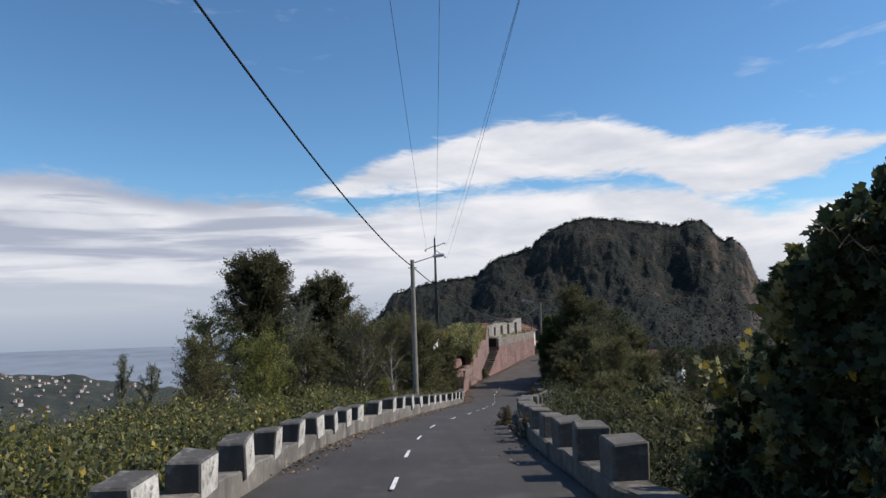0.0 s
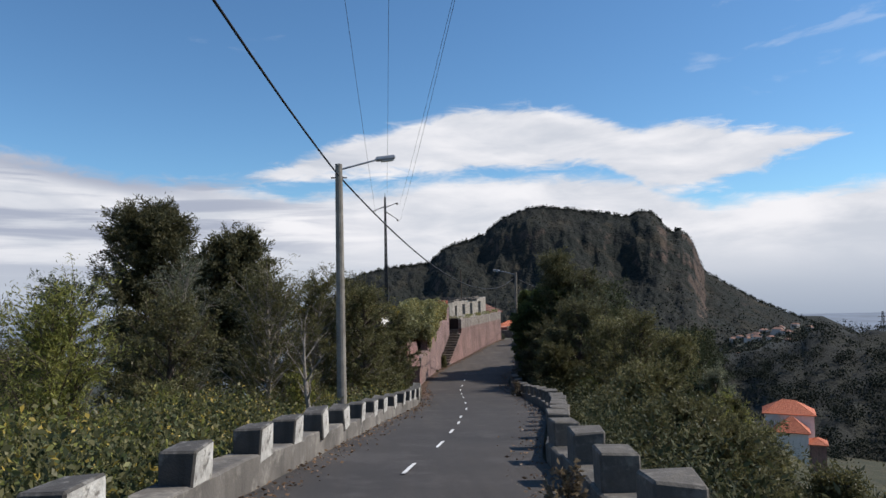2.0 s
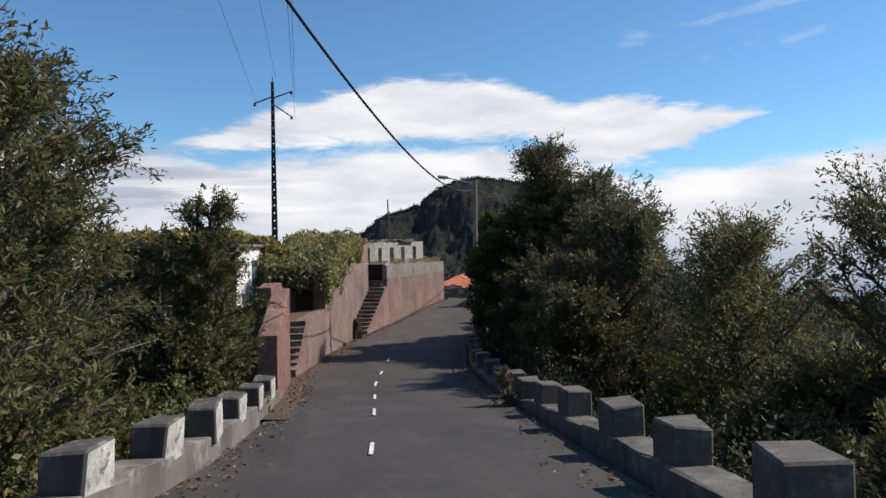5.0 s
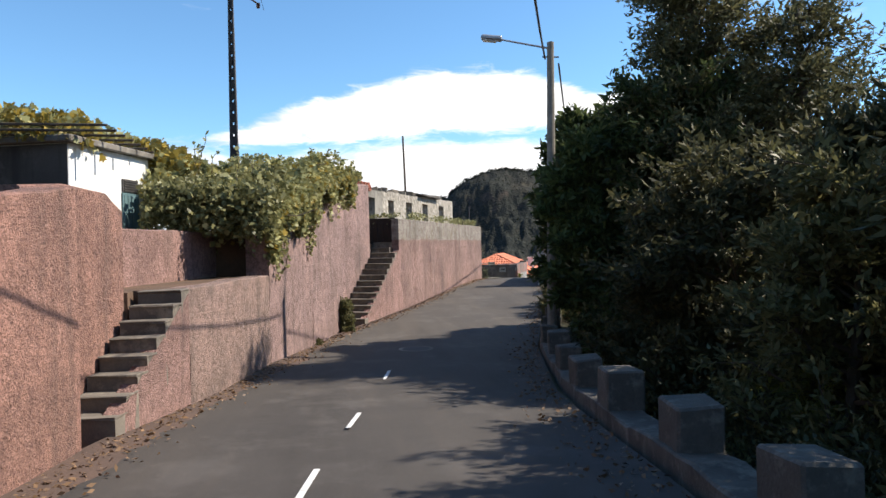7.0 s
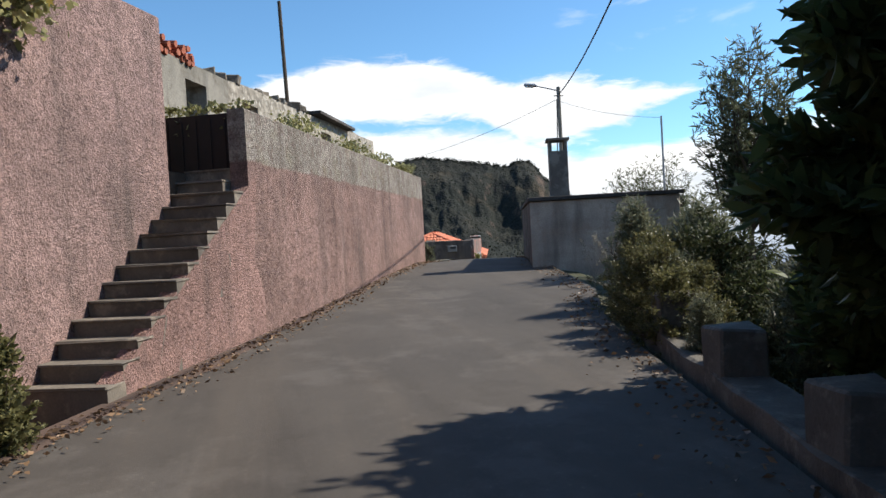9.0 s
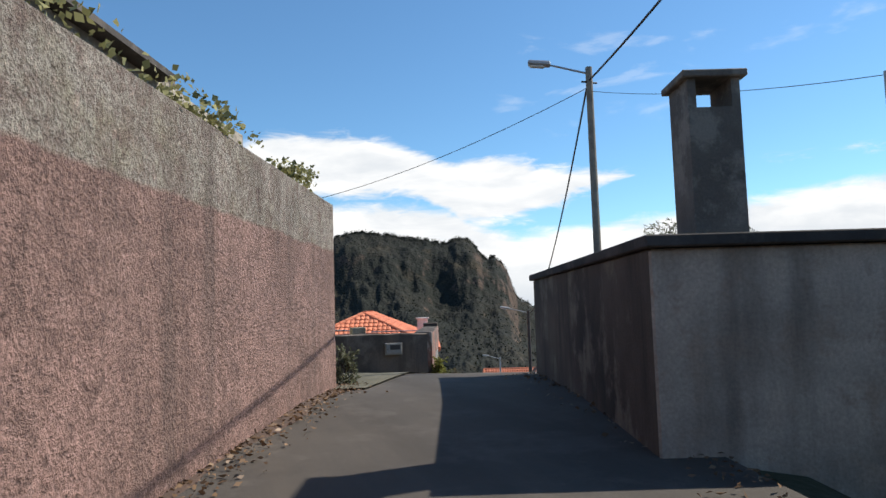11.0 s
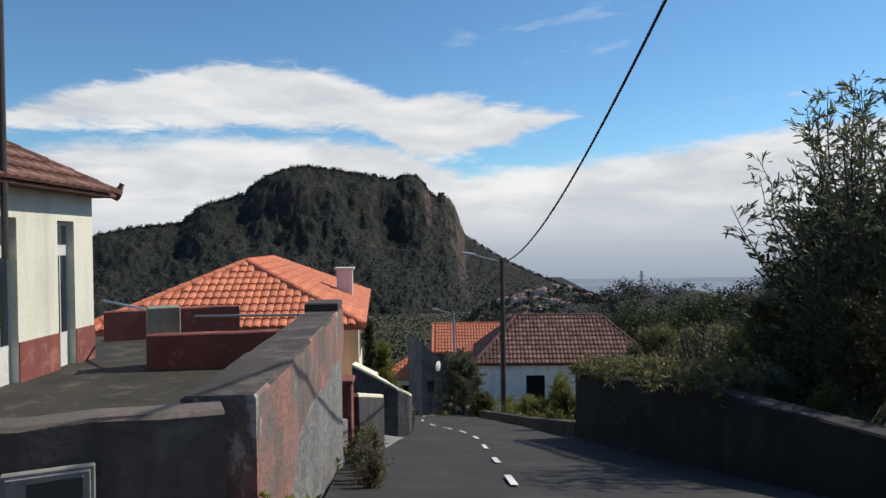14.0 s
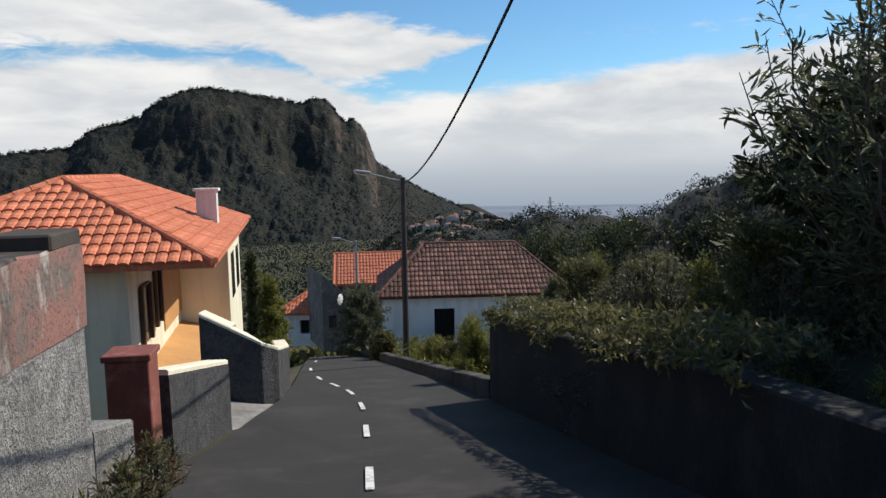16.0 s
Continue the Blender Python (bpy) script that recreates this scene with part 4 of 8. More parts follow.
def plant_to(name, label, category, x, y, top, leafmat, bark, seed, group="", sink=0.0, **kw):
    """A plant at (x, y) on the ground that reaches up to the height top."""
    z = land_z(x, y) - sink
    kw["height"] = max(0.8, top - z)
    return plant(name, label, category, (x, y, z), leafmat, bark, seed, group, **kw)


# trees on the slope to the right of the road
TREES_R = "trees on the slope below the road"
for seed, words, x, y, top, mat, kw in (
    (11, "dense dark evergreen tree beside the road", 11.9, 57.6, 9.3, LEAF_PINE, dict(exact=True, spread=2.9, bare=0.05, limbs=90, twigs=12, leaves=48, leaf=0.15, ratio=0.34, form="cone", rise=18, tuft=0.34)),
    # this lower tree is added to throw shade over the lane's right half
    (57, "lower dark evergreen tree beside the road", 10.4, 54.4, 4.7, LEAF_PINE, dict(exact=True, spread=2.1, bare=0.05, limbs=64, twigs=11, leaves=42, leaf=0.16, ratio=0.34, form="round", rise=10, tuft=0.34)),
    (12, "tall dark evergreen tree with a pointed crown", 13.6, 56.4, 8.0, LEAF_PINE, dict(exact=True, spread=2.8, bare=0.06, limbs=64, twigs=11, leaves=40, leaf=0.15, ratio=0.34, form="cone", rise=15, tuft=0.32)),
    (13, "broad-leaved dark tree overhanging the lane", 10.7, 61.2, 6.4, LEAF_GLOSSY, dict(exact=True, spread=1.3, bare=0.3, limbs=84, twigs=12, leaves=50, leaf=0.22, ratio=0.36, form="round", rise=8, tuft=0.36)),
    (47, "dense dark tree behind the street lamp", 12.6, 59.4, 7.4, LEAF_GLOSSY, dict(exact=True, spread=2.3, bare=0.03, limbs=66, twigs=11, leaves=42, leaf=0.2, ratio=0.36, form="round", rise=8, tuft=0.36)),
    # added for its shade on the parapet blocks
    (48, "small dense dark tree crowding the parapet", 10.0, 51.3, 4.6, LEAF_PINE, dict(exact=True, spread=1.6, bare=0.03, limbs=60, twigs=11, leaves=42, leaf=0.14, ratio=0.36, form="round", rise=8, tuft=0.36)),
    (158, "broad-leaved dark tree crowding the parapet", 9.85, 59.0, 5.6, LEAF_GLOSSY, dict(exact=True, spread=1.2, bare=0.3, limbs=70, twigs=12, leaves=46, leaf=0.22, ratio=0.36, form="round", rise=8, tuft=0.36)),
    (50, "large-leaved dark tree arching over the verge", 12.1, 63.0, 5.0, LEAF_GLOSSY, dict(exact=True, spread=1.2, bare=0.2, limbs=64, twigs=12, leaves=44, leaf=0.2, ratio=0.36, form="round", rise=8, tuft=0.36)),
    (56, "dark tree low on the slope beyond the lane", 19.3, 56.5, 3.8, LEAF_DARK, dict(exact=True, spread=3.0, bare=0.04, limbs=54, twigs=10, leaves=34, leaf=0.18, ratio=0.3, form="round", rise=15, tuft=0.36)),
    (55, "olive-green tree filling the slope", 12.6, 45.2, 5.4, LEAF_OLIVE, dict(exact=True, spread=1.7, bare=0.04, limbs=54, twigs=11, leaves=40, leaf=0.12, ratio=0.28, form="round", rise=20, tuft=0.36)),
    (26, "dense dark tree pressing against the parapet", 11.2, 58.0, 6.9, LEAF_GLOSSY, dict(exact=True, spread=2.1, bare=0.03, limbs=66, twigs=11, leaves=44, leaf=0.18, ratio=0.36, form="round", rise=8, tuft=0.36)),
    (27, "dense dark tree rising from the slope", 10.4, 48.6, 6.2, LEAF_PINE, dict(exact=True, spread=2.0, bare=0.03, limbs=60, twigs=11, leaves=42, leaf=0.15, ratio=0.3, form="round", rise=15, tuft=0.36)),
    (16, "olive-green tree rising beside the parapet", 10.9, 43.2, 5.4, LEAF_OLIVE, dict(spread=2.3, bare=0.05, limbs=52, twigs=10, leaves=36, leaf=0.13, ratio=0.28, form="round", rise=20, tuft=0.34)),
    (17, "olive-green tree with a ragged crown", 12.0, 39.4, 5.0, LEAF_OLIVE, dict(exact=True, spread=1.5, bare=0.05, limbs=58, twigs=11, leaves=44, leaf=0.10, ratio=0.28, form="round", rise=20, tuft=0.36)),
    (151, "tall leafy olive-green tree on the slope", 10.0, 38.4, 6.0, LEAF_OLIVE, dict(exact=True, spread=1.6, bare=0.05, limbs=58, twigs=11, leaves=44, leaf=0.09, ratio=0.3, form="round", rise=20, tuft=0.36)),
    (152, "pale olive tree with a lit rounded crown", 12.3, 36.6, 3.8, LEAF_SILVER, dict(exact=True, spread=1.15, bare=0.05, limbs=54, twigs=11, leaves=44, leaf=0.09, ratio=0.3, form="round", rise=20, tuft=0.36)),
    (153, "dark rounded tree low on the slope", 10.9, 33.4, 3.2, LEAF_OLIVE, dict(exact=True, spread=1.1, bare=0.04, limbs=56, twigs=11, leaves=44, leaf=0.10, ratio=0.3, form="round", rise=20, tuft=0.36)),
    (161, "broad olive-green tree far down the slope", 19.5, 66.0, 4.9, LEAF_OLIVE, dict(exact=True, spread=2.1, bare=0.1, limbs=60, twigs=11, leaves=42, leaf=0.15, ratio=0.36, form="round", rise=15, tuft=0.36)),
    (162, "broad dark green tree far down the slope", 21.2, 61.6, 2.6, LEAF_PINE, dict(exact=True, spread=2.0, bare=0.1, limbs=60, twigs=11, leaves=42, leaf=0.15, ratio=0.36, form="round", rise=15, tuft=0.36)),
    (163, "broad olive-green tree far down the slope", 21.8, 57.2, 0.7, LEAF_OLIVE, dict(exact=True, spread=1.8, bare=0.1, limbs=60, twigs=11, leaves=42, leaf=0.14, ratio=0.36, form="round", rise=15, tuft=0.36)),
    (164, "dark rounded tree at the foot of the slope", 21.3, 52.8, -1.5, LEAF_PINE, dict(exact=True, spread=1.7, bare=0.06, limbs=60, twigs=11, leaves=42, leaf=0.14, ratio=0.36, form="round", rise=15, tuft=0.36)),
    (165, "pale olive tree on the slope", 18.6, 52.2, 1.0, LEAF_SILVER, dict(exact=True, spread=1.7, bare=0.06, limbs=60, twigs=11, leaves=42, leaf=0.13, ratio=0.36, form="round", rise=15, tuft=0.36)),
    (166, "dark rounded tree at the foot of the slope", 20.0, 48.6, -2.2, LEAF_PINE, dict(exact=True, spread=1.7, bare=0.06, limbs=60, twigs=11, leaves=42, leaf=0.13, ratio=0.36, form="round", rise=15, tuft=0.36)),
    (167, "olive-green tree on the slope", 16.4, 45.6, 1.6, LEAF_OLIVE, dict(exact=True, spread=1.6, bare=0.06, limbs=60, twigs=11, leaves=42, leaf=0.12, ratio=0.36, form="round", rise=15, tuft=0.36)),
    (168, "dark rounded tree at the foot of the slope", 17.6, 42.0, -2.0, LEAF_PINE, dict(exact=True, spread=1.7, bare=0.06, limbs=60, twigs=11, leaves=42, leaf=0.12, ratio=0.36, form="round", rise=15, tuft=0.36)),
    (169, "olive-green tree on the slope", 14.6, 38.6, 0.6, LEAF_OLIVE, dict(exact=True, spread=1.5, bare=0.06, limbs=60, twigs=11, leaves=42, leaf=0.11, ratio=0.36, form="round", rise=15, tuft=0.36)),
    (154, "olive-green tree with a rounded crown low on the slope", 11.0, 29.4, 1.3, LEAF_PINE, dict(exact=True, spread=1.2, bare=0.04, limbs=54, twigs=11, leaves=42, leaf=0.10, ratio=0.3, form="round", rise=20, tuft=0.36)),
    (155, "dark rounded tree low on the slope", 8.6, 24.4, 2.4, LEAF_PINE, dict(exact=True, spread=1.1, bare=0.04, limbs=54, twigs=11, leaves=42, leaf=0.09, ratio=0.3, form="round", rise=20, tuft=0.36)),
    (156, "olive-green tree sunk behind the parapet", 5.6, 18.8, 3.5, LEAF_OLIVE, dict(exact=True, spread=1.0, bare=0.04, limbs=54, twigs=11, leaves=42, leaf=0.08, ratio=0.3, form="round", rise=20, tuft=0.36)),
    (18, "dark evergreen tree behind the others", 15.5, 58.5, 7.4, LEAF_DARK, dict(exact=True, spread=3.2, bare=0.05, limbs=52, twigs=9, leaves=36, leaf=0.18, ratio=0.34, form="round", rise=15, tuft=0.34)),
    (28, "olive-green tree with a rounded sunlit crown", 8.8, 33.8, 4.5, LEAF_OLIVE, dict(exact=True, spread=1.6, bare=0.04, limbs=56, twigs=11, leaves=42, leaf=0.11, ratio=0.28, form="round", rise=20, tuft=0.36)),
    (29, "olive-green tree with a rounded sunlit crown", 9.4, 30.6, 3.0, LEAF_PINE, dict(exact=True, spread=1.4, bare=0.04, limbs=56, twigs=11, leaves=42, leaf=0.11, ratio=0.28, form="round", rise=20, tuft=0.36)),
    (30, "low olive-green tree sunk behind the parapet", 7.3, 28.0, 4.3, LEAF_OLIVE, dict(exact=True, spread=1.5, bare=0.04, limbs=52, twigs=11, leaves=42, leaf=0.11, ratio=0.28, form="round", rise=20, tuft=0.36)),
    (49, "small olive-green tree close behind the parapet", 6.4, 24.2, 4.6, LEAF_OLIVE, dict(exact=True, spread=1.25, bare=0.04, limbs=44, twigs=10, leaves=40, leaf=0.09, ratio=0.28, form="round", rise=20, tuft=0.36)),
    (24, "dark dense tree on the bank behind the mimosa", 26.6, 89.4, 3.6, LEAF_DARK, dict(exact=True, spread=2.0, bare=0.05, limbs=50, twigs=9, leaves=36, leaf=0.2, ratio=0.3, form="round", rise=15, tuft=0.36)),
    (43, "dark dense tree on the wooded shoulder", 45.5, 117.5, -1.6, LEAF_DARK, dict(exact=True, spread=4.6, bare=0.05, limbs=56, twigs=9, leaves=36, leaf=0.3, ratio=0.3, form="round", rise=15, tuft=0.36)),
    (44, "dark dense tree on the wooded shoulder", 51.5, 119.0, -1.3, LEAF_DARK, dict(exact=True, spread=4.8, bare=0.05, limbs=56, twigs=9, leaves=36, leaf=0.3, ratio=0.3, form="round", rise=15, tuft=0.36)),
    (25, "dark dense tree on the bank", 44.0, 104.0, 0.3, LEAF_DARK, dict(exact=True, spread=4.0, bare=0.05, limbs=50, twigs=9, leaves=34, leaf=0.26, ratio=0.3, form="round", rise=15, tuft=0.36)),
):
    plant_to("tree", words, "tree", x, y, top, mat, BARK, seed, TREES_R, **kw)

# feathery mimosas
for seed, words, x, y, top_, reach, stems, kw in (
    (14, "tall feathery silver mimosa tree", 11.1, 50.5, 7.25, 1.1, 20, dict(bare=0.2, leaf=0.16, shoot=0.75, gap=0.075)),
    (15, "tall feathery mimosa tree with open twigs", 12.4, 50.7, 7.5, 1.35, 30, dict(bare=0.2, leaf=0.16, shoot=0.75, gap=0.075)),
    (20, "young mimosa tree with a short clear stem and loose feathery crown", 17.6, 72.2, 6.7, 1.35, 24, dict(bare=0.1, leaf=0.175, shoot=0.8, gap=0.085, trunk=3.7)),
    (22, "tall feathery mimosa above the roadside bank", 23.9, 88.2, 5.6, 1.8, 26, dict(bare=0.15, leaf=0.16, shoot=0.7, gap=0.12)),
    (23, "feathery mimosa crowding behind its taller neighbour", 25.8, 88.2, 5.7, 2.1, 26, dict(bare=0.1, leaf=0.17, shoot=0.8, gap=0.12)),
):
    z_ = land_z(x, y) - 0.1
    spray("tree", words, "tree", (x, y, z_), LEAF_MIMOSA, BARK, seed, top_ - z_, reach, stems, group=TREES_R, **kw)

# trees to the left of the road
TREES_L = "trees left of the road"
for seed, words, x, y, top, mat, bark, kw in (
    (31, "big dark rounded pine towering over the scrub", -14.2, 57.5, 12.9, LEAF_PINE, BARK, dict(exact=True, spread=3.9, bare=0.2, limbs=150, twigs=13, leaves=52, leaf=0.24, ratio=0.3, form="round", rise=14, tuft=0.32)),
    (32, "dark rounded pine beside the bigger one", -8.8, 52.2, 10.6, LEAF_PINE, BARK, dict(exact=True, spread=3.1, bare=0.3, limbs=120, twigs=13, leaves=50, leaf=0.22, ratio=0.3, form="round", rise=14, tuft=0.32)),
    (33, "grey-green acacia with bare upper twigs", -2.2, 40.8, 7.5, LEAF_OLIVE, PALE_BARK, dict(spread=2.1, bare=0.05, limbs=54, twigs=10, leaves=36, leaf=0.12, ratio=0.26, form="round", rise=25, tuft=0.34)),
    (34, "tall tangled acacia with pale twigs", -5.0, 36.6, 7.5, LEAF_OLIVE, PALE_BARK, dict(spread=2.4, bare=0.05, limbs=54, twigs=10, leaves=30, leaf=0.12, ratio=0.26, form="open", rise=35, tuft=0.36)),
    (35, "dark green acacia behind the parapet", -5.6, 42.5, 7.5, LEAF_PINE, BARK, dict(spread=2.3, bare=0.05, limbs=50, twigs=10, leaves=36, leaf=0.13, ratio=0.26, form="round", rise=20, tuft=0.34)),
    (36, "nearly leafless tree with pale forked limbs", -2.75, 30.6, 6.7, LEAF_DRY, PALE_BARK, dict(exact=True, spread=1.15, bare=0.3, limbs=11, twigs=5, leaves=4, leaf=0.08, ratio=0.3, form="open", rise=45, tuft=0.4)),
    (37, "round dark shrub beside the pink wall", -0.9, 45.0, 5.4, LEAF_PINE, BARK, dict(spread=1.5, bare=0.02, limbs=44, twigs=9, leaves=34, leaf=0.13, ratio=0.28, form="round", rise=15, tuft=0.36)),
    (38, "bright yellow-green bushy tree", -8.2, 27.5, 6.3, LEAF_BRIGHT, BARK, dict(spread=2.6, bare=0.03, limbs=64, twigs=9, leaves=36, leaf=0.12, ratio=0.22, form="open", rise=55, tuft=0.34)),
    (39, "umbrella-shaped pine far down the slope", -16.0, 48.0, 8.5, LEAF_DARK, BARK, dict(spread=2.6, bare=0.55, limbs=34, twigs=9, leaves=34, leaf=0.2, ratio=0.22, form="round", rise=15, tuft=0.3)),
    (40, "grey-green acacia with feathery twigs", -8.5, 39.5, 8.0, LEAF_SILVER, PALE_BARK, dict(spread=2.2, bare=0.1, limbs=46, twigs=9, leaves=34, leaf=0.14, ratio=0.2, form="open", rise=40, tuft=0.36)),
    (41, "olive acacia with a loose crown", -7.2, 33.0, 6.9, LEAF_OLIVE, BARK, dict(spread=2.1, bare=0.05, limbs=46, twigs=9, leaves=34, leaf=0.13, ratio=0.26, form="round", rise=30, tuft=0.36)),
    (45, "olive-green acacia rising over the brambles", -11.4, 31.0, 7.3, LEAF_OLIVE, BARK, dict(spread=2.0, bare=0.05, limbs=50, twigs=10, leaves=34, leaf=0.12, ratio=0.24, form="round", rise=30, tuft=0.36)),
    (46, "young grey-green pine with whorled shoots", -12.6, 24.0, 7.2, LEAF_SILVER, BARK, dict(spread=0.8, bare=0.2, limbs=26, twigs=7, leaves=26, leaf=0.13, ratio=0.14, form="open", rise=50, tuft=0.3)),
    (145, "low olive acacia in the tangled scrub", -9.6, 36.4, 5.6, LEAF_OLIVE, BARK, dict(exact=True, spread=1.8, bare=0.03, limbs=54, twigs=10, leaves=38, leaf=0.12, ratio=0.28, form="round", rise=20, tuft=0.36)),
    (146, "low dark acacia in the tangled scrub", -13.0, 35.2, 5.4, LEAF_PINE, BARK, dict(exact=True, spread=1.9, bare=0.03, limbs=54, twigs=10, leaves=38, leaf=0.13, ratio=0.28, form="round", rise=20, tuft=0.36)),
    (147, "low olive acacia in the tangled scrub", -15.6, 41.5, 5.6, LEAF_OLIVE, BARK, dict(exact=True, spread=2.2, bare=0.03, limbs=54, twigs=10, leaves=38, leaf=0.14, ratio=0.28, form="round", rise=20, tuft=0.36)),
    (148, "low olive shrub tree behind the brambles", -6.4, 29.4, 4.9, LEAF_OLIVE, BARK, dict(exact=True, spread=1.3, bare=0.03, limbs=54, twigs=10, leaves=38, leaf=0.1, ratio=0.28, form="round", rise=20, tuft=0.36)),
    (149, "low dark shrub tree behind the brambles", -10.4, 24.6, 5.0, LEAF_PINE, BARK, dict(exact=True, spread=1.5, bare=0.03, limbs=54, twigs=10, leaves=38, leaf=0.1, ratio=0.28, form="round", rise=20, tuft=0.36)),
    (150, "young grey-green pine with whorled shoots", -11.0, 22.6, 7.0, LEAF_SILVER, BARK, dict(spread=0.8, bare=0.2, limbs=26, twigs=7, leaves=26, leaf=0.13, ratio=0.14, form="open", rise=50, tuft=0.3)),
    (142, "olive acacia with a rounded crown behind the parapet", -1.2, 38.6, 7.3, LEAF_OLIVE, BARK, dict(exact=True, spread=1.75, bare=0.03, limbs=56, twigs=10, leaves=38, leaf=0.11, ratio=0.28, form="round", rise=20, tuft=0.34)),
    (143, "leafy acacia rising over its neighbours", -3.2, 38.2, 8.0, LEAF_OLIVE, PALE_BARK, dict(exact=True, spread=1.9, bare=0.03, limbs=56, twigs=10, leaves=38, leaf=0.11, ratio=0.28, form="round", rise=25, tuft=0.34)),
    (144, "round olive shrub against the pink wall's end", 0.1, 44.6, 6.05, LEAF_OLIVE, BARK, dict(exact=True, spread=1.0, bare=0.02, limbs=48, twigs=9, leaves=36, leaf=0.10, ratio=0.3, form="round", rise=15, tuft=0.36)),
    (42, "dark acacia crowding the parapet", -3.6, 46.8, 6.8, LEAF_PINE, BARK, dict(spread=2.0, bare=0.03, limbs=48, twigs=9, leaves=34, leaf=0.13, ratio=0.26, form="round", rise=20, tuft=0.36)),
):
    plant_to("tree", words, "tree", x, y, top, mat, bark, seed, TREES_L, **kw)

# overgrown bush by the right parapet at the start
for words, where, height, wide, dark_, gold_, seed in (
    ("tall dark climber thicket with yellowing leaves and bare arching shoots", (2.85, 2.75, 5.9), 3.5, 1.0, 84, 10, 51),
    ("dark leafy climber heaped behind the parapet", (3.15, 6.1, 5.2), 2.75, 1.05, 70, 9, 52),
    ("dark leafy climber heaped behind the parapet", (3.7, 4.5, 5.2), 3.4, 1.1, 70, 9, 53),
    ("ragged climber thicket with yellowing leaves", (2.5, 3.75, 6.1), 2.85, 0.62, 60, 9, 54),
):
    # inner leaves carry their shade as dark green, outer ones a sunlit green
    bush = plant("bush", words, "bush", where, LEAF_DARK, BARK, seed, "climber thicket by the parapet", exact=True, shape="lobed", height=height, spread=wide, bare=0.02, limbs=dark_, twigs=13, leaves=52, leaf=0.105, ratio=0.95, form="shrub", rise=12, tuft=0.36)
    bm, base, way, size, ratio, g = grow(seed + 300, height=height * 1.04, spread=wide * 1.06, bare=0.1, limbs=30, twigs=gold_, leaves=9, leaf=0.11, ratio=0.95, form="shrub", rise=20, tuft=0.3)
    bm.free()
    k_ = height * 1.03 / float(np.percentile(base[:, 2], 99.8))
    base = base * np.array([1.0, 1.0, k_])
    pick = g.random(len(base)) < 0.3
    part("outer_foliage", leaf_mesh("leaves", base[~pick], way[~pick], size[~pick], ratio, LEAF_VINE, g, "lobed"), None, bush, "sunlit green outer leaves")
    part("yellow_foliage", leaf_mesh("leaves", base[pick], way[pick], size[pick], ratio, LEAF_GOLD, g, "lobed"), None, bush, "yellowing leaves")
    rt_ = random.Random(seed)
    for k in range(12):
        bm = bmesh.new()
        a_ = rt_.uniform(0, math.tau)
        foot = Vector((math.cos(a_) * wide * 0.5, math.sin(a_) * wide * 0.5, height * rt_.uniform(0.7, 0.92)))
        out = Vector((math.cos(a_) * rt_.uniform(0.2, 0.6) - 0.15, math.sin(a_) * 0.4, 0))
        pts = [foot + out * u + Vector((0, 0, rt_.uniform(0.5, 0.8) * (u - 0.6 * u * u))) + Vector((rt_.gauss(0, 0.012), rt_.gauss(0, 0.012), 0)) for u in (0, 0.1, 0.2, 0.3, 0.4, 0.5, 0.6, 0.7, 0.8, 0.9, 1.0)]
        limb_tubes(bm, pts, 0.005, 0.002, 5)
        part("shoot", bm, BARK, bush, "thin bare arching shoot" if k == 0 else "")
# dark hedge of bushes crowding the right parapet under the trees
for k, (hx, hy, hh, hs) in enumerate(((8.7, 47.0, 3.0, 1.3), (9.1, 50.2, 3.2, 1.3), (9.6, 54.8, 3.0, 1.2), (10.3, 58.6, 2.9, 1.1))):
    hz_ = land_z(hx, hy)
    plant("bush", "dense dark bush growing up through the roadside parapet", "bush", (hx, hy, hz_), LEAF_OLIVE if k < 2 else LEAF_PINE if k < 3 else LEAF_GLOSSY, BARK, 90 + k, "bushes along the parapet", exact=True, height=hh + 0.6, spread=hs, bare=0.02, limbs=52, twigs=10, leaves=40, leaf=0.12, ratio=0.36, form="shrub", rise=12, tuft=0.4)

# shrubs: a few kinds, set out along the road
SHRUBS = []
for seed, words, mat, kw in (
    (61, "olive-green leafy shrub in the roadside scrub", LEAF_OLIVE, dict(height=2.4, spread=1.2, bare=0.02, limbs=34, twigs=8, leaves=30, leaf=0.10, ratio=0.34, form="shrub", rise=30, tuft=0.4)),
    (62, "dark green leafy shrub in the roadside scrub", LEAF_DARK, dict(height=2.2, spread=1.3, bare=0.02, limbs=34, twigs=8, leaves=30, leaf=0.10, ratio=0.36, form="shrub", rise=25, tuft=0.4)),
    (63, "yellow-green shrub with upright shoots", LEAF_BRIGHT, dict(height=2.3, spread=1.0, bare=0.02, limbs=32, twigs=8, leaves=28, leaf=0.10, ratio=0.26, form="open", rise=55, tuft=0.4)),
    (65, "grey-green feathery broom-like shrub", LEAF_SILVER, dict(height=2.0, spread=0.95, bare=0.02, limbs=40, twigs=9, leaves=34, leaf=0.13, ratio=0.17, form="open", rise=50, tuft=0.42)),
    (64, "dry brownish shrub with thin bare stems", LEAF_DRY, dict(height=1.9, spread=0.9, bare=0.02, limbs=26, twigs=8, leaves=16, leaf=0.07, ratio=0.3, form="open", rise=50, tuft=0.4)),
):
    SHRUBS.append((words, kw, plant("shrub", words, "shrub", (0, 0, -60), mat, BARK, seed, "roadside shrubs", **kw)))


def set_shrub(kind, x, y, z, scale, turn):
    src = SHRUBS[kind][2]
    ob = copy_thing(src, pose(x, y, z, 0, 0, turn))
    ob.scale = (scale, scale, scale)
    return ob


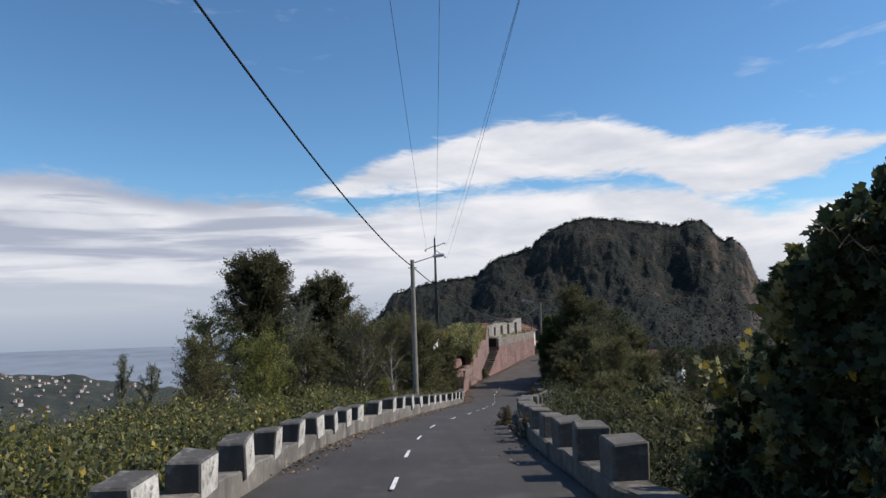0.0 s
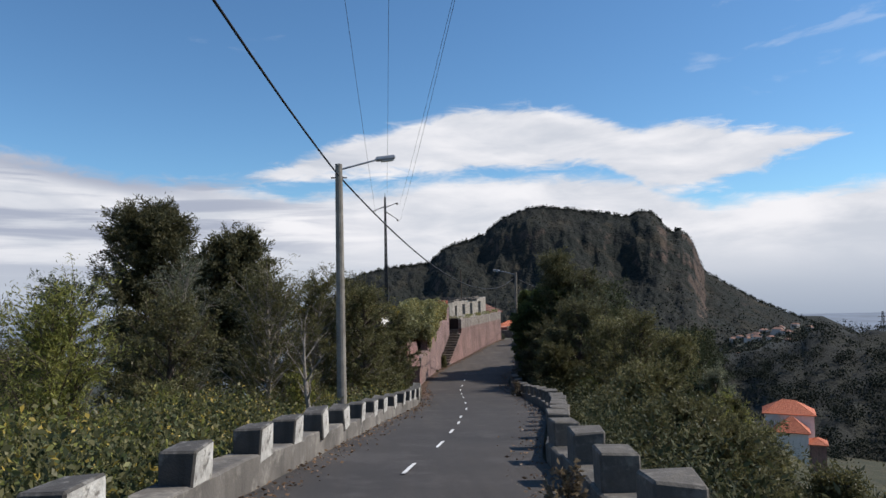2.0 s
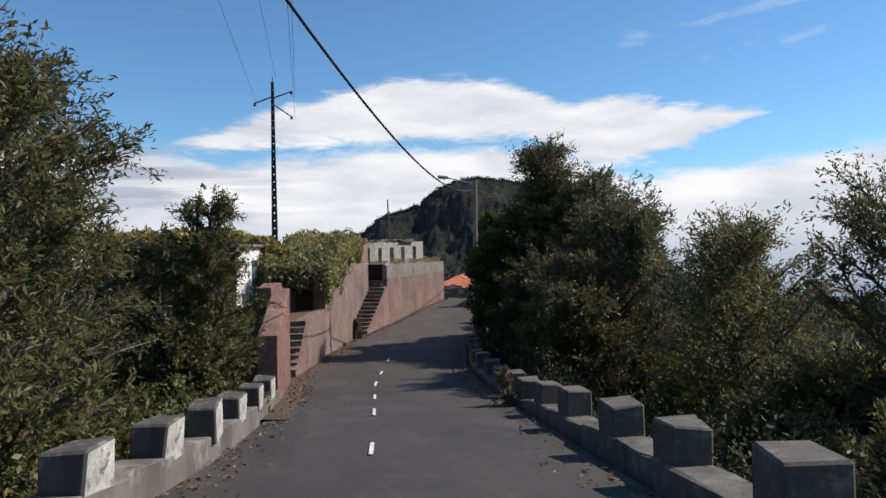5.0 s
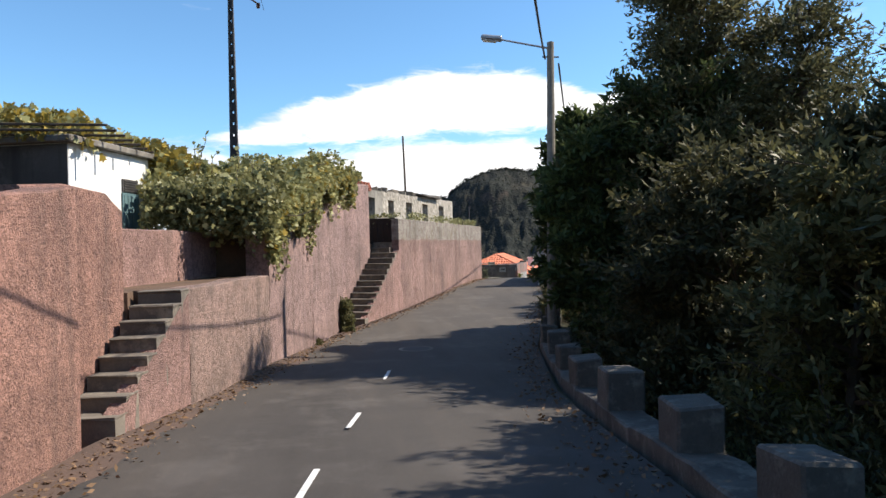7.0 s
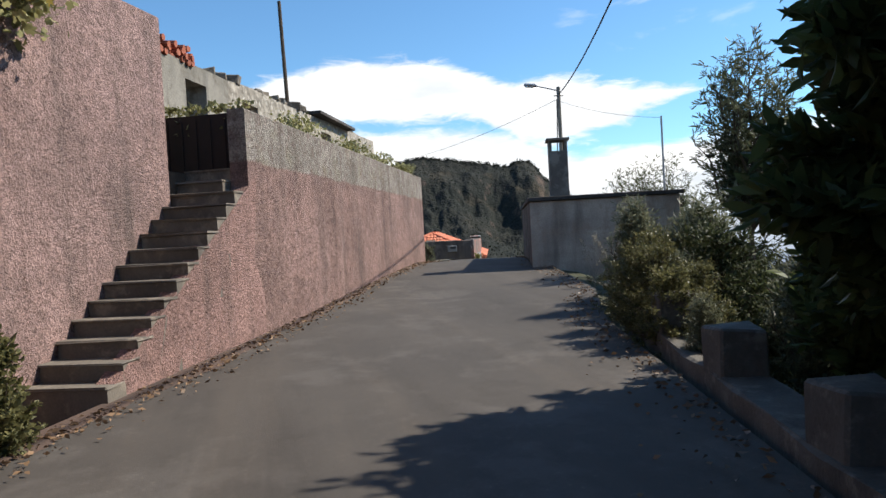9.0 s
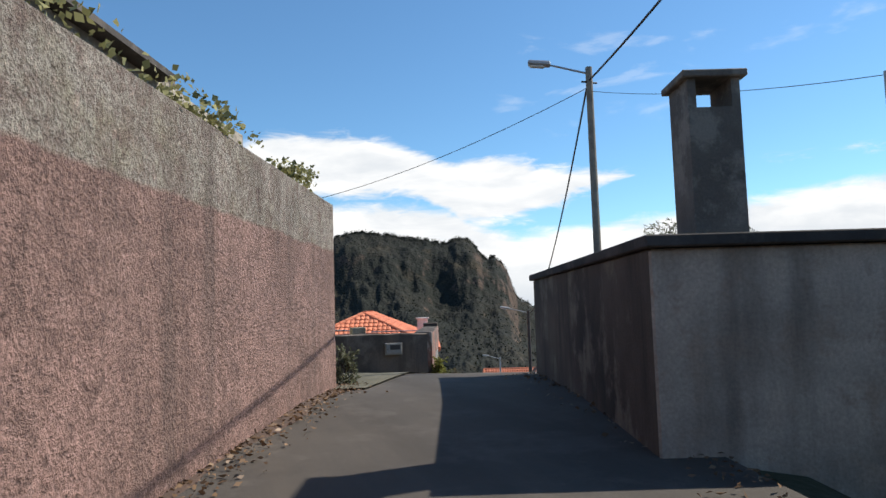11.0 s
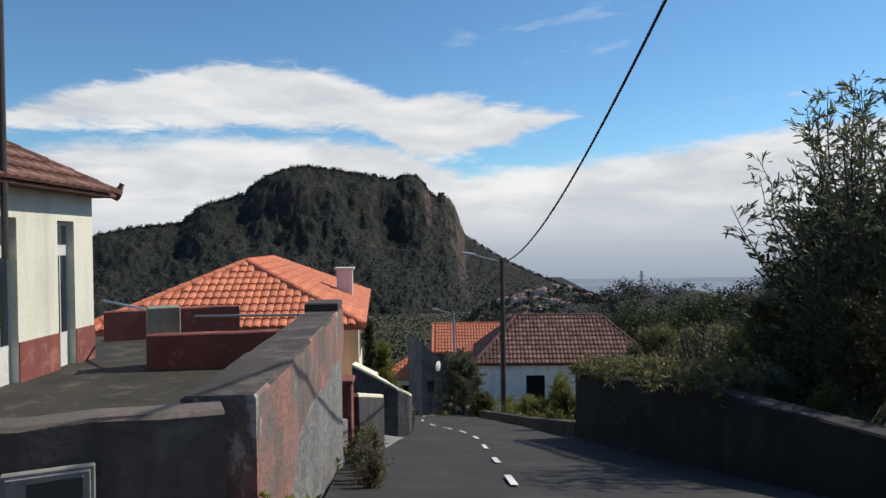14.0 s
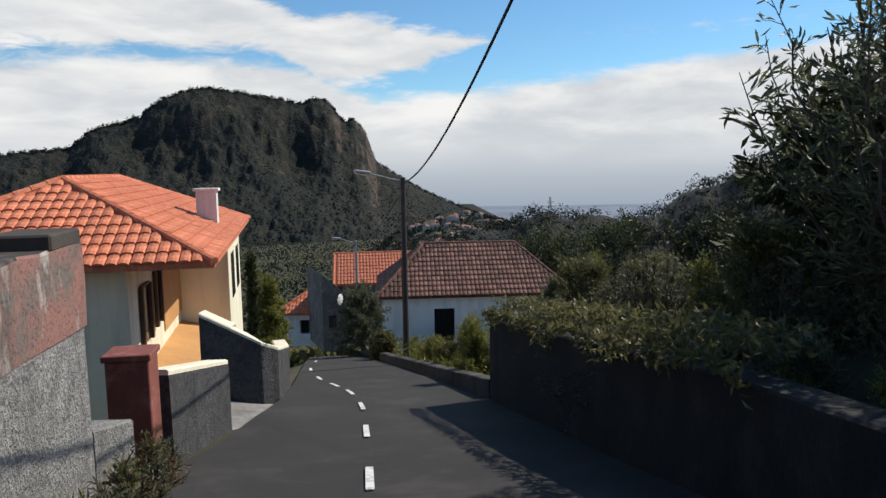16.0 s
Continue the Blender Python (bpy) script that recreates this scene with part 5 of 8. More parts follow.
rs = random.Random(8)
spots = []
for k in range(64):
    y = rs.uniform(2, 45)
    x = float(edge_x(LEFT_EDGE, y)) - rs.uniform(1.0, 9.0)
    spots.append((rs.choice((0, 0, 2, 2, 2, 4)), x, y, rs.uniform(0.55, 1.05) if y > 24 else rs.uniform(0.3, 0.55)))
for k in range(54):
    y = rs.uniform(11, 50)
    x = float(edge_x(RIGHT_EDGE, y)) + rs.uniform(2.0, 7.0)
    top = road_z(x, y) + (rs.uniform(-1.6, -0.5) - 0.3 * (x - float(edge_x(RIGHT_EDGE, y)) - 2.0) if y < 28 else rs.uniform(-0.6, 0.35) if y < 36 else rs.uniform(0.2, 1.4))
    spots.append((rs.choice((0, 0, 1, 0, 2)), x, y, min(1.9, max(0.5, (top - land_z(x, y)) / 2.5))))
for k in range(30):
    u_ = rs.uniform(0, 1)
    x, y = 20.6 + 3.6 * u_ + rs.uniform(0.4, 3.6), 85.5 + 9.4 * u_ + rs.uniform(-1.0, 0.6)
    spots.append((rs.choice((0, 2, 2, 0)), x, y, rs.uniform(0.42, 0.68)))
for k in range(14):
    y = rs.uniform(64.5, 74)
    x = float(edge_x(RIGHT_EDGE, min(y, 70))) + rs.uniform(0.6, 3.6) + max(0, (y - 70) * 0.8)
    spots.append((rs.choice((3, 1, 0, 3)), x, y, rs.uniform(0.5, 0.82)))
for k in range(16):
    spots.append((rs.choice((0, 2, 2)), 24.9 + 0.22 * k + rs.uniform(0, 0.9), 96.2 + 0.72 * k + rs.uniform(-0.4, 0.4), rs.uniform(0.27, 0.44)))
for k in range(14):
    spots.append((rs.choice((3, 3, 2, 0)), 25.6 + rs.uniform(0, 4.5), 94.5 + rs.uniform(0, 6.5), rs.uniform(0.5, 0.8)))
for k in range(16):
    u_ = (k + rs.random()) / 16
    x, y = 21.0 + 2.6 * u_ + 0.93 * rs.uniform(0.55, 1.5), 88.4 + 6.5 * u_ - 0.37 * 0.9
    spots.append((rs.choice((3, 3, 3, 2)), x, y, rs.uniform(0.45, 0.7)))
for k in range(9):
    spots.append((rs.choice((0, 1, 3)), 12.6 + 0.36 * (k % 5) + rs.uniform(-0.2, 0.2), 64.8 + 0.5 * k + rs.uniform(-0.3, 0.3), rs.uniform(0.8, 1.15)))
for k in range(8):
    spots.append((2, 9.2 + 0.2 * k + rs.uniform(-0.3, 0.3), 50.5 + 0.5 * k + rs.uniform(-0.3, 0.3), rs.uniform(0.6, 0.9)))
for x, y, sc in ((11.0, 65.9, 0.5), (10.8, 65.3, 0.42), (11.15, 66.5, 0.5), (10.6, 64.4, 0.36), (11.45, 65.7, 0.42), (11.75, 66.5, 0.5), (11.9, 67.3, 0.55), (12.2, 68.1, 0.5), (12.55, 68.9, 0.6), (12.9, 67.8, 0.7)):
    spots.append((rs.choice((0, 0, 3)), x, y, sc))
for kind, x, y, sc in spots:
    set_shrub(kind, x, y, land_z(x, y) - 0.05, sc, rs.uniform(0, 360))
for words, kw, src in SHRUBS:
    x = -11.0 - len(words) * 0.05
    y = 12.0 + len(words) * 0.2
    src.matrix_world = pose(x, y, land_z(x, y))


# broom-like plants on top of the roadside bank
broom = spray("shrub", "grey-green broom-like shrub on the roadside bank", "shrub", (24.6, 95.0, land_z(24.6, 95.0)), LEAF_SILVER, BARK, 170, 1.35, 0.75, 26, bare=0.15, shoot=0.3, gap=0.07, leaf=0.07, ratio=0.22, group="broom on the bank")
rb = random.Random(44)
for k in range(34):
    u_ = rb.random()
    bx_, by_ = 21.9 + 4.2 * u_ + rb.uniform(0.2, 1.6), 89.0 + 8.5 * u_ + rb.uniform(-0.5, 0.5)
    copy_thing(broom, pose(bx_, by_, land_z(bx_, by_) - 0.1, rb.uniform(-8, 8), rb.uniform(-8, 8), rb.uniform(0, 360)) @ Matrix.Scale(rb.uniform(0.75, 1.35), 4))


for k in range(22):
    u_ = 0.35 + 0.65 * (k + rb.random()) / 22
    bx_, by_ = 20.6 + 3.3 * u_ + rb.uniform(0.5, 1.3), 87.2 + 7.9 * u_ + rb.uniform(-0.3, 0.3)
    copy_thing(broom, pose(bx_, by_, land_z(bx_, by_) - 0.1, rb.uniform(-8, 8), rb.uniform(-14, 4), rb.uniform(0, 360)) @ Matrix.Scale(rb.uniform(0.9, 1.3), 4))


# low growth that nobody could count
def scatter_leaves(name, label, places, mat, leaf, ratio, seed, lift=0.5):
    g = np.random.default_rng(seed)
    n = len(places)
    way = g.normal(size=(n, 3)) * 0.7 + np.array([0, 0, lift])[None]
    return tagged(new(name, leaf_mesh(name, places, way, leaf * g.uniform(0.5, 1.4, n), ratio, mat, g)), label, "undergrowth", kind="stuff")


def strip_places(seed, n, line, sign, near, far, y0, y1, tall, clump=0.35):
    g = np.random.default_rng(seed)
    y = g.uniform(y0, y1, n)
    d = near + (far - near) * g.uniform(0, 1, n) ** 1.3
    x = edge_x(line, y) + sign * d
    bumps = np.array([noise.noise(Vector((a * clump, b * clump, seed))) for a, b in zip(x, y)])
    z = land(x, y) + g.uniform(0, 1, n) ** 1.5 * tall * np.clip(0.7 + 1.1 * bumps, 0.1, 2)
    return np.stack([x, y, z], -1)


def bramble_places(seed, n, reach, y0, y1, rise, depth):
    """Arching bramble mounds heaped behind the left parapet, densest at their skin."""
    g = np.random.default_rng(seed)
    y = g.uniform(y0, y1, n)
    d = 0.45 + reach * g.uniform(0, 1, n) ** 1.2
    x = edge_x(LEFT_EDGE, y) - d
    _, zr = road_at(x, y)
    mound = np.array([noise.noise(Vector((a * 0.55, b * 0.55, 2.0))) + 0.7 * noise.noise(Vector((a * 1.9, b * 1.9, 5.0))) for a, b in zip(x, y)])
    skin = zr + rise + 0.75 * mound - 0.035 * d - 0.3 * np.exp(-((d - 0.4) / 0.5) ** 2)
    return np.stack([x, y, np.maximum(skin - depth * g.uniform(0, 1, n) ** 1.5 + 0.16 * np.clip(g.normal(0, 1, n), -0.5, 3), land(x, y))], -1)


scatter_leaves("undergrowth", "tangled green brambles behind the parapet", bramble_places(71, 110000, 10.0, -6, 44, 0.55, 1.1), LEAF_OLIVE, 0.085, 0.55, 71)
# deeper leaves are coloured darker to hold the shade inside the mounds
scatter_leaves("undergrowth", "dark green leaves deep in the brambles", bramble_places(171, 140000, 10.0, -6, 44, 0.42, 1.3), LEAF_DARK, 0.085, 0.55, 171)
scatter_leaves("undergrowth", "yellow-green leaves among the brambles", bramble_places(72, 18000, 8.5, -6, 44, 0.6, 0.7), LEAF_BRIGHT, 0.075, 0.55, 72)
scatter_leaves("undergrowth", "yellowing leaves among the brambles", bramble_places(172, 6000, 7.0, -6, 40, 0.6, 0.5), LEAF_GOLD, 0.08, 0.55, 172)
scatter_leaves("undergrowth", "dark leafy growth on the steep slope", strip_places(73, 90000, RIGHT_EDGE, 1, 0.9, 12.0, -2, 66, 1.2), LEAF_DARK, 0.085, 0.4, 73)
scatter_leaves("undergrowth", "green leaves on the steep slope", strip_places(74, 70000, RIGHT_EDGE, 1, 0.9, 14.0, -2, 50, 1.3), LEAF_PINE, 0.08, 0.3, 74)
scatter_leaves("undergrowth", "weeds on top of the roadside bank", strip_places(75, 60000, RIGHT_EDGE, 1, 0.9, 8.0, 83.5, 99, 1.1), LEAF_SILVER, 0.08, 0.25, 75)
scatter_leaves("undergrowth", "leafy growth on the low right bank", strip_places(76, 9000, RIGHT_EDGE, 1, 0.3, 3.0, 96, 106, 0.9), LEAF_BRIGHT, 0.11, 0.3, 76)

g = np.random.default_rng(78)
n = 16000
gx_, gy_ = g.uniform(-6.0, 0.75, n), g.uniform(47.2, 53.6, n)
tall_ = np.clip(0.9 + 0.9 * np.array([noise.noise(Vector((a * 0.8, b * 0.8, 4.0))) for a, b in zip(gx_, gy_)]), 0.2, 1.7) * np.clip((gy_ - 46.5) / 4, 0.3, 1)
scatter_leaves("garden_plants", "tall green vegetable leaves in the terrace garden", np.stack([gx_, gy_, 2.75 + g.uniform(0, 1, n) ** 0.8 * tall_], -1), LEAF_OLIVE, 0.10, 0.34, 78)
scatter_leaves("undergrowth", "dark weeds on top of the roadside bank", strip_places(77, 40000, RIGHT_EDGE, 1, 0.9, 9.0, 83.5, 104, 0.9), LEAF_OLIVE, 0.08, 0.25, 77)


def slope_places(seed, n, line, sign, near, reach, y0, y1, tall, clump=0.12):
    """Scrub that thins out with the distance from the road and towards its ends."""
    g = np.random.default_rng(seed)
    y = g.uniform(y0, y1, n) + g.normal(0, 7, n)
    d = near + np.abs(g.normal(0, reach, n))
    x = edge_x(line, y) + sign * d
    bumps = np.array([noise.noise(Vector((a * clump, b * clump, seed))) for a, b in zip(x, y)])
    keep = g.uniform(-0.25, 0.35, n) < bumps + 0.12 - 0.25 * (d > near + 1.6 * reach)
    x, y, bumps = x[keep], y[keep], bumps[keep]
    z = land(x, y) + g.uniform(0, 1, len(x)) ** 1.5 * tall * np.clip(0.7 + 1.1 * bumps, 0.1, 2)
    return np.stack([x, y, z], -1)


scatter_leaves("undergrowth", "scrub on the far slope below the road", slope_places(82, 52000, LEFT_EDGE, -1, 8.0, 26.0, -6, 42, 1.4), LEAF_OLIVE, 0.3, 0.45, 82)
scatter_leaves("undergrowth", "dark scrub on the far slope below the road", slope_places(83, 36000, LEFT_EDGE, -1, 8.0, 30.0, -6, 42, 1.6), LEAF_DARK, 0.3, 0.45, 83)
scatter_leaves("undergrowth", "scrub over the lower slope", slope_places(79, 120000, RIGHT_EDGE, 1, 7.0, 22.0, 4, 74, 2.0), LEAF_PINE, 0.17, 0.45, 79)
scatter_leaves("undergrowth", "dark scrub over the lower slope", slope_places(80, 100000, RIGHT_EDGE, 1, 7.0, 26.0, 4, 74, 2.4), LEAF_DARK, 0.18, 0.45, 80)
g = np.random.default_rng(181)
n = 4200
u_ = g.uniform(0.42, 1, n)
hang_ = g.uniform(0, 1, n) ** 2 * np.clip(0.2 + 0.5 * np.array([noise.noise(Vector((v * 14.0, 3.0, 1.0))) for v in u_]), 0.04, 0.8)
out_ = np.where(g.random(n) < 0.4, -0.07 - 0.08 * g.random(n), 0.7 * g.random(n))
wx_, wy_ = np.interp(u_, [0, 0.2, 0.45, 1], [19.0, 19.9, 21.1, 23.85]), np.interp(u_, [0, 0.2, 0.45, 1], [82.9, 85.2, 88.3, 95.1])
wz_ = np.interp(u_, [0, 0.2, 0.45, 1], [1.35, 1.1, 0.78, -0.38])
pl = np.stack([wx_ + 0.93 * out_, wy_ - 0.37 * out_, wz_ + 0.16 - np.where(out_ < 0, hang_, -0.25 * g.random(n))], -1)
scatter_leaves("trailing_plant", "weeds hanging over the edge of the dark wall", pl, LEAF_OLIVE, 0.1, 0.3, 182, -0.1)


# ---- grape vine over the tall wall ----
def vine_places(seed, n):
    g = np.random.default_rng(seed)
    s = g.uniform(-0.05, 1.22, n)
    fx, fy = 2.6 + 1.55 * s, 58.72 + 6.1 * s
    ft = np.interp(s, [-0.05, 0, 0.5, 1.0, 1.22], [3.7, 3.75, 4.6, 5.2, 5.25])
    over = g.uniform(0, 1, n) < 0.62
    back = np.where(over, g.uniform(-0.1, 3.2, n), g.uniform(-0.28, -0.03, n))
    lump = np.array([noise.noise(Vector((a * 1.3, b * 1.3, 2.0))) for a, b in zip(fx - back, fy)])
    crown = np.maximum(ft, 4.0) + 0.48 + 0.62 * lump + 0.05 * back + 0.22 * np.array([noise.noise(Vector((a * 4.0, b * 4.0, 6.0))) for a, b in zip(fx - back, fy)])
    drop = np.clip(0.62 + 1.5 * np.array([noise.noise(Vector((v * 9.0, 0.3, 7.0))) for v in s]), 0.12, 1.7) * np.where(s > 0.75, 0.8, 1)
    z = np.where(over, crown - g.uniform(0, 1, n) ** 1.6 * 1.2, ft + 0.25 - g.uniform(0, 1, n) ** 1.2 * drop)
    return np.stack([fx - back * 0.97, fy + back * 0.22, z], -1)


def shed_vine_places(seed, n):
    g = np.random.default_rng(seed)
    x, y = g.uniform(-6.5, 1.3, n), g.uniform(56.9, 60.6, n)
    y = np.where(x > -0.4, 58.6 + (y - 56.9) * 0.6, y)
    lump = np.array([noise.noise(Vector((a * 1.3, b * 1.3, 5.0))) for a, b in zip(x, y)])
    z = 5.45 + 0.34 * lump + g.uniform(-0.25, 0.3, n) - 0.42 * np.clip(x + 0.6, 0, 2)
    y = np.where(x > -0.4, y + 0.9, y)
    return np.stack([x, y, z], -1)


def niche_vine_places(seed, n):
    """Roof of leaves over the recess between the shed and the tall wall, with skirts hanging at its open sides."""
    g = np.random.default_rng(seed)
    x, y = g.uniform(0.3, 2.8, n), g.uniform(58.1, 60.3, n)
    lump = np.array([noise.noise(Vector((a * 1.4, b * 1.4, 2.0))) for a, b in zip(x, y)])
    z = 4.42 + 0.3 * lump + 0.28 * (y - 58.1) - g.uniform(0, 1, n) ** 1.4 * 0.6
    k = g.uniform(0, 1, n)
    y = np.where(k < 0.4, 58.1 + 0.2 * g.normal(size=n), y)
    x = np.where((k > 0.4) & (k < 0.65), 2.6 + 0.12 * g.normal(size=n), x)
    drop = np.clip(0.8 + 0.7 * np.array([noise.noise(Vector((a * 2.2, b * 2.2, 7.0))) for a, b in zip(x, y)]), 0.3, 1.35)
    z = np.where(k < 0.65, 4.45 + 0.3 * lump + 0.3 * np.clip(y - 58.1, 0, 3) - g.uniform(0, 1, n) * drop, z)
    return np.stack([x, y, z], -1)


vine = thing("grape_vine", "sprawling grape vine with yellowing leaves over the wall", "vine")
g = np.random.default_rng(81)
pl = vine_places(81, 27000)
part("foliage", leaf_mesh("foliage", pl, g.normal(size=pl.shape) * 0.7 + np.array([0.5, -0.2, -0.25]), 0.115 * g.uniform(0.5, 1.3, len(pl)), 0.95, LEAF_VINE, g, "lobed"), None, vine, kind="stuff")
pl = vine_places(82, 2600)
part("foliage", leaf_mesh("foliage", pl, g.normal(size=pl.shape) * 0.7 + np.array([0.5, -0.2, -0.2]), 0.14 * g.uniform(0.5, 1.3, len(pl)), 0.95, LEAF_GOLD, g, "lobed"), None, vine, "yellow autumn leaves", kind="stuff")
pl = niche_vine_places(87, 11000)
part("foliage", leaf_mesh("foliage", pl, g.normal(size=pl.shape) * 0.7 + np.array([0.4, -0.4, -0.3]), 0.105 * g.uniform(0.5, 1.3, len(pl)), 0.95, LEAF_VINE, g, "lobed"), None, vine, kind="stuff")
# single shoots hanging down the wall face
rh = random.Random(15)
bm = bmesh.new()
hb, hw = [], []
for k in range(46):
    s_ = rh.uniform(-0.02, 1.0)
    top_ = np.interp(s_, [0, 0.5, 1.0], [3.7, 4.5, 5.15])
    p = Vector((2.6 + 1.52 * s_ + 0.04, 58.72 + 5.98 * s_, top_ + 0.05))
    for j in range(int(rh.choice((3, 4, 6, 9, 13)) * (1.0 if s_ < 0.8 else 0.7))):
        q = p + Vector((rh.uniform(-0.01, 0.02), rh.uniform(-0.07, 0.07), -rh.uniform(0.07, 0.13)))
        q.x = 2.6 + 1.52 * (q.y - 58.72) / 5.98 + rh.uniform(0.025, 0.07)
        tube(bm, p, q, 0.005, 0.004, 3)
        for i_ in range(rh.choice((1, 2, 3))):
            hb.append(tuple(q + Vector((rh.uniform(0, 0.03), rh.uniform(-0.05, 0.05), rh.uniform(-0.05, 0.05)))))
            hw.append((rh.uniform(0.1, 0.7), rh.uniform(-0.8, 0.8), rh.uniform(-0.9, 0.2)))
        p = q
part("hanging_shoot", bm, BARK, vine, kind="stuff")
hb, hw = np.array(hb), np.array(hw)
part("hanging_leaf", leaf_mesh("hanging_leaf", hb, hw, 0.10 * g.uniform(0.5, 1.3, len(hb)), 0.95, LEAF_VINE, g, "lobed"), None, vine, kind="stuff")
bm = bmesh.new()
rv = random.Random(5)
up_b, up_w = [], []
for k in range(26):
    s = k / 25
    p = Vector((2.3 + 1.55 * s, 58.8 + 6.1 * s, 4.0 + 1.2 * s))
    for j in range(4):
        q = p + Vector((rv.uniform(-0.9, 0.5), rv.uniform(-0.5, 0.7), rv.uniform(-0.15, 0.3)))
        tube(bm, p, q, 0.014, 0.009, 4)
        p = q
for k in range(34):
    s = rv.uniform(-0.3, 1.15)
    p = Vector((2.3 + 1.55 * s - rv.uniform(0, 1.5), 58.8 + 6.1 * s, 4.75 + 0.45 * max(0.0, s) + rv.uniform(-0.1, 0.2)))
    lean_ = Vector((rv.uniform(-0.5, 0.5), rv.uniform(-0.5, 0.5), 1.0))
    for j in range(4):
        q = p + lean_ * rv.uniform(0.07, 0.15) + Vector((rv.uniform(-0.04, 0.04), rv.uniform(-0.04, 0.04), 0))
        tube(bm, p, q, 0.007, 0.005, 4)
        up_b.append(tuple(q))
        up_w.append((rv.uniform(-0.8, 0.8), rv.uniform(-0.8, 0.8), rv.uniform(-0.2, 0.6)))
        p = q
part("stem", bm, BARK, vine, kind="stuff")
up_b, up_w = np.array(up_b), np.array(up_w)
part("shoot_leaf", leaf_mesh("shoot_leaf", up_b, up_w, 0.13 * g.uniform(0.5, 1.2, len(up_b)), 0.95, LEAF_VINE, g, "lobed"), None, vine, kind="stuff")
vine2 = thing("grape_vine", "yellowing grape vine trained over the white shed", "vine")
pl = shed_vine_places(83, 6400)
part("foliage", leaf_mesh("foliage", pl, g.normal(size=pl.shape) * 0.8 + np.array([0.3, -0.3, -0.1]), 0.15 * g.uniform(0.5, 1.3, len(pl)), 0.95, LEAF_GOLD, g, "lobed"), None, vine2, kind="stuff")
pl = shed_vine_places(84, 6000)
part("foliage", leaf_mesh("foliage", pl, g.normal(size=pl.shape) * 0.8 + np.array([0.3, -0.3, -0.1]), 0.15 * g.uniform(0.5, 1.3, len(pl)), 0.95, LEAF_VINE, g, "lobed"), None, vine2, kind="stuff")
bm = bmesh.new()
for k in range(9):
    tube(bm, (-6.5, 55.9 + k * 0.55, 5.33), (0.3 - 0.02 * k, 56.1 + k * 0.55, 5.3), 0.03, 0.025, 5)
part("pergola_pole", bm, BARK, vine2)
# trailing growth along the top of the long wall
g = np.random.default_rng(85)
n = 2000
s = np.r_[g.normal(9.6, 0.6, n // 4), g.normal(12.5, 0.5, n // 4), g.normal(15.6, 0.25, n // 4), g.normal(6.2, 0.5, n - 3 * (n // 4))]
hang = g.uniform(0, 1, n) ** 1.6 * np.where(np.abs(s - 14.3) < 0.3, 1.0, 0.35)
px_, py_ = D0.x + dd.x * s + dn.x * g.uniform(-0.08, 0.5, n), D0.y + dd.y * s + dn.y * g.uniform(-0.08, 0.5, n)
pl = np.stack([px_, py_, np.where(s < 5, 4.3, 4.2) + 0.1 - hang * 0.6 + g.uniform(0, 0.2, n)], -1)
scatter_leaves("trailing_plant", "small vine trailing over the wall top", pl, LEAF_VINE, 0.065, 0.8, 86, 0.0)


# ---- house helpers ----
def wall_panel(bm, length, z0, z1, thick, holes=()):
    """A straight wall along local +x from 0, its face at y = 0 and thick towards +y, with openings (x0, x1, zb, zt) right through it."""
    xs = sorted({0.0, length, *(h[0] for h in holes), *(h[1] for h in holes)})
    for a, b in zip(xs, xs[1:]):
        cuts = sorted((h[2], h[3]) for h in holes if h[0] <= a + 1e-6 and h[1] >= b - 1e-6)
        z = z0
        for lo, hi in cuts:
            if lo > z + 1e-4:
                box(bm, a, b, 0, thick, z, lo)
            z = hi
        if z1 > z + 1e-4:
            box(bm, a, b, 0, thick, z, z1)
    bmesh.ops.remove_doubles(bm, verts=bm.verts, dist=0.0005)


TERRACOTTA = surface("orange_clay_tile", (0.60, 0.265, 0.15), (0.42, 0.165, 0.095), 12, 2.2, 0.75, 0.25, 0.006, random_tint=0.16, third=(0.66, 0.34, 0.21))
OLDTILE = surface("old_mossy_tile", (0.25, 0.125, 0.09), (0.10, 0.06, 0.048), 14, 2.5, 0.9, 0.4, 0.006, third=(0.38, 0.27, 0.22), random_tint=0.35)
CREAM = surface("cream_render", (0.80, 0.74, 0.58), (0.68, 0.62, 0.49), 40, 0.8, 0.85, 0.15, 0.004, streak=0.3)
OCHRE = surface("ochre_render", (0.55, 0.36, 0.17), (0.45, 0.29, 0.14), 40, 0.8, 0.85, 0.15, 0.004, streak=0.15)
REDBAND = surface("faded_red_paint", (0.32, 0.13, 0.10), (0.22, 0.09, 0.075), 35, 1.2, 0.88, 0.2, 0.005, streak=0.3, third=(0.42, 0.22, 0.18))


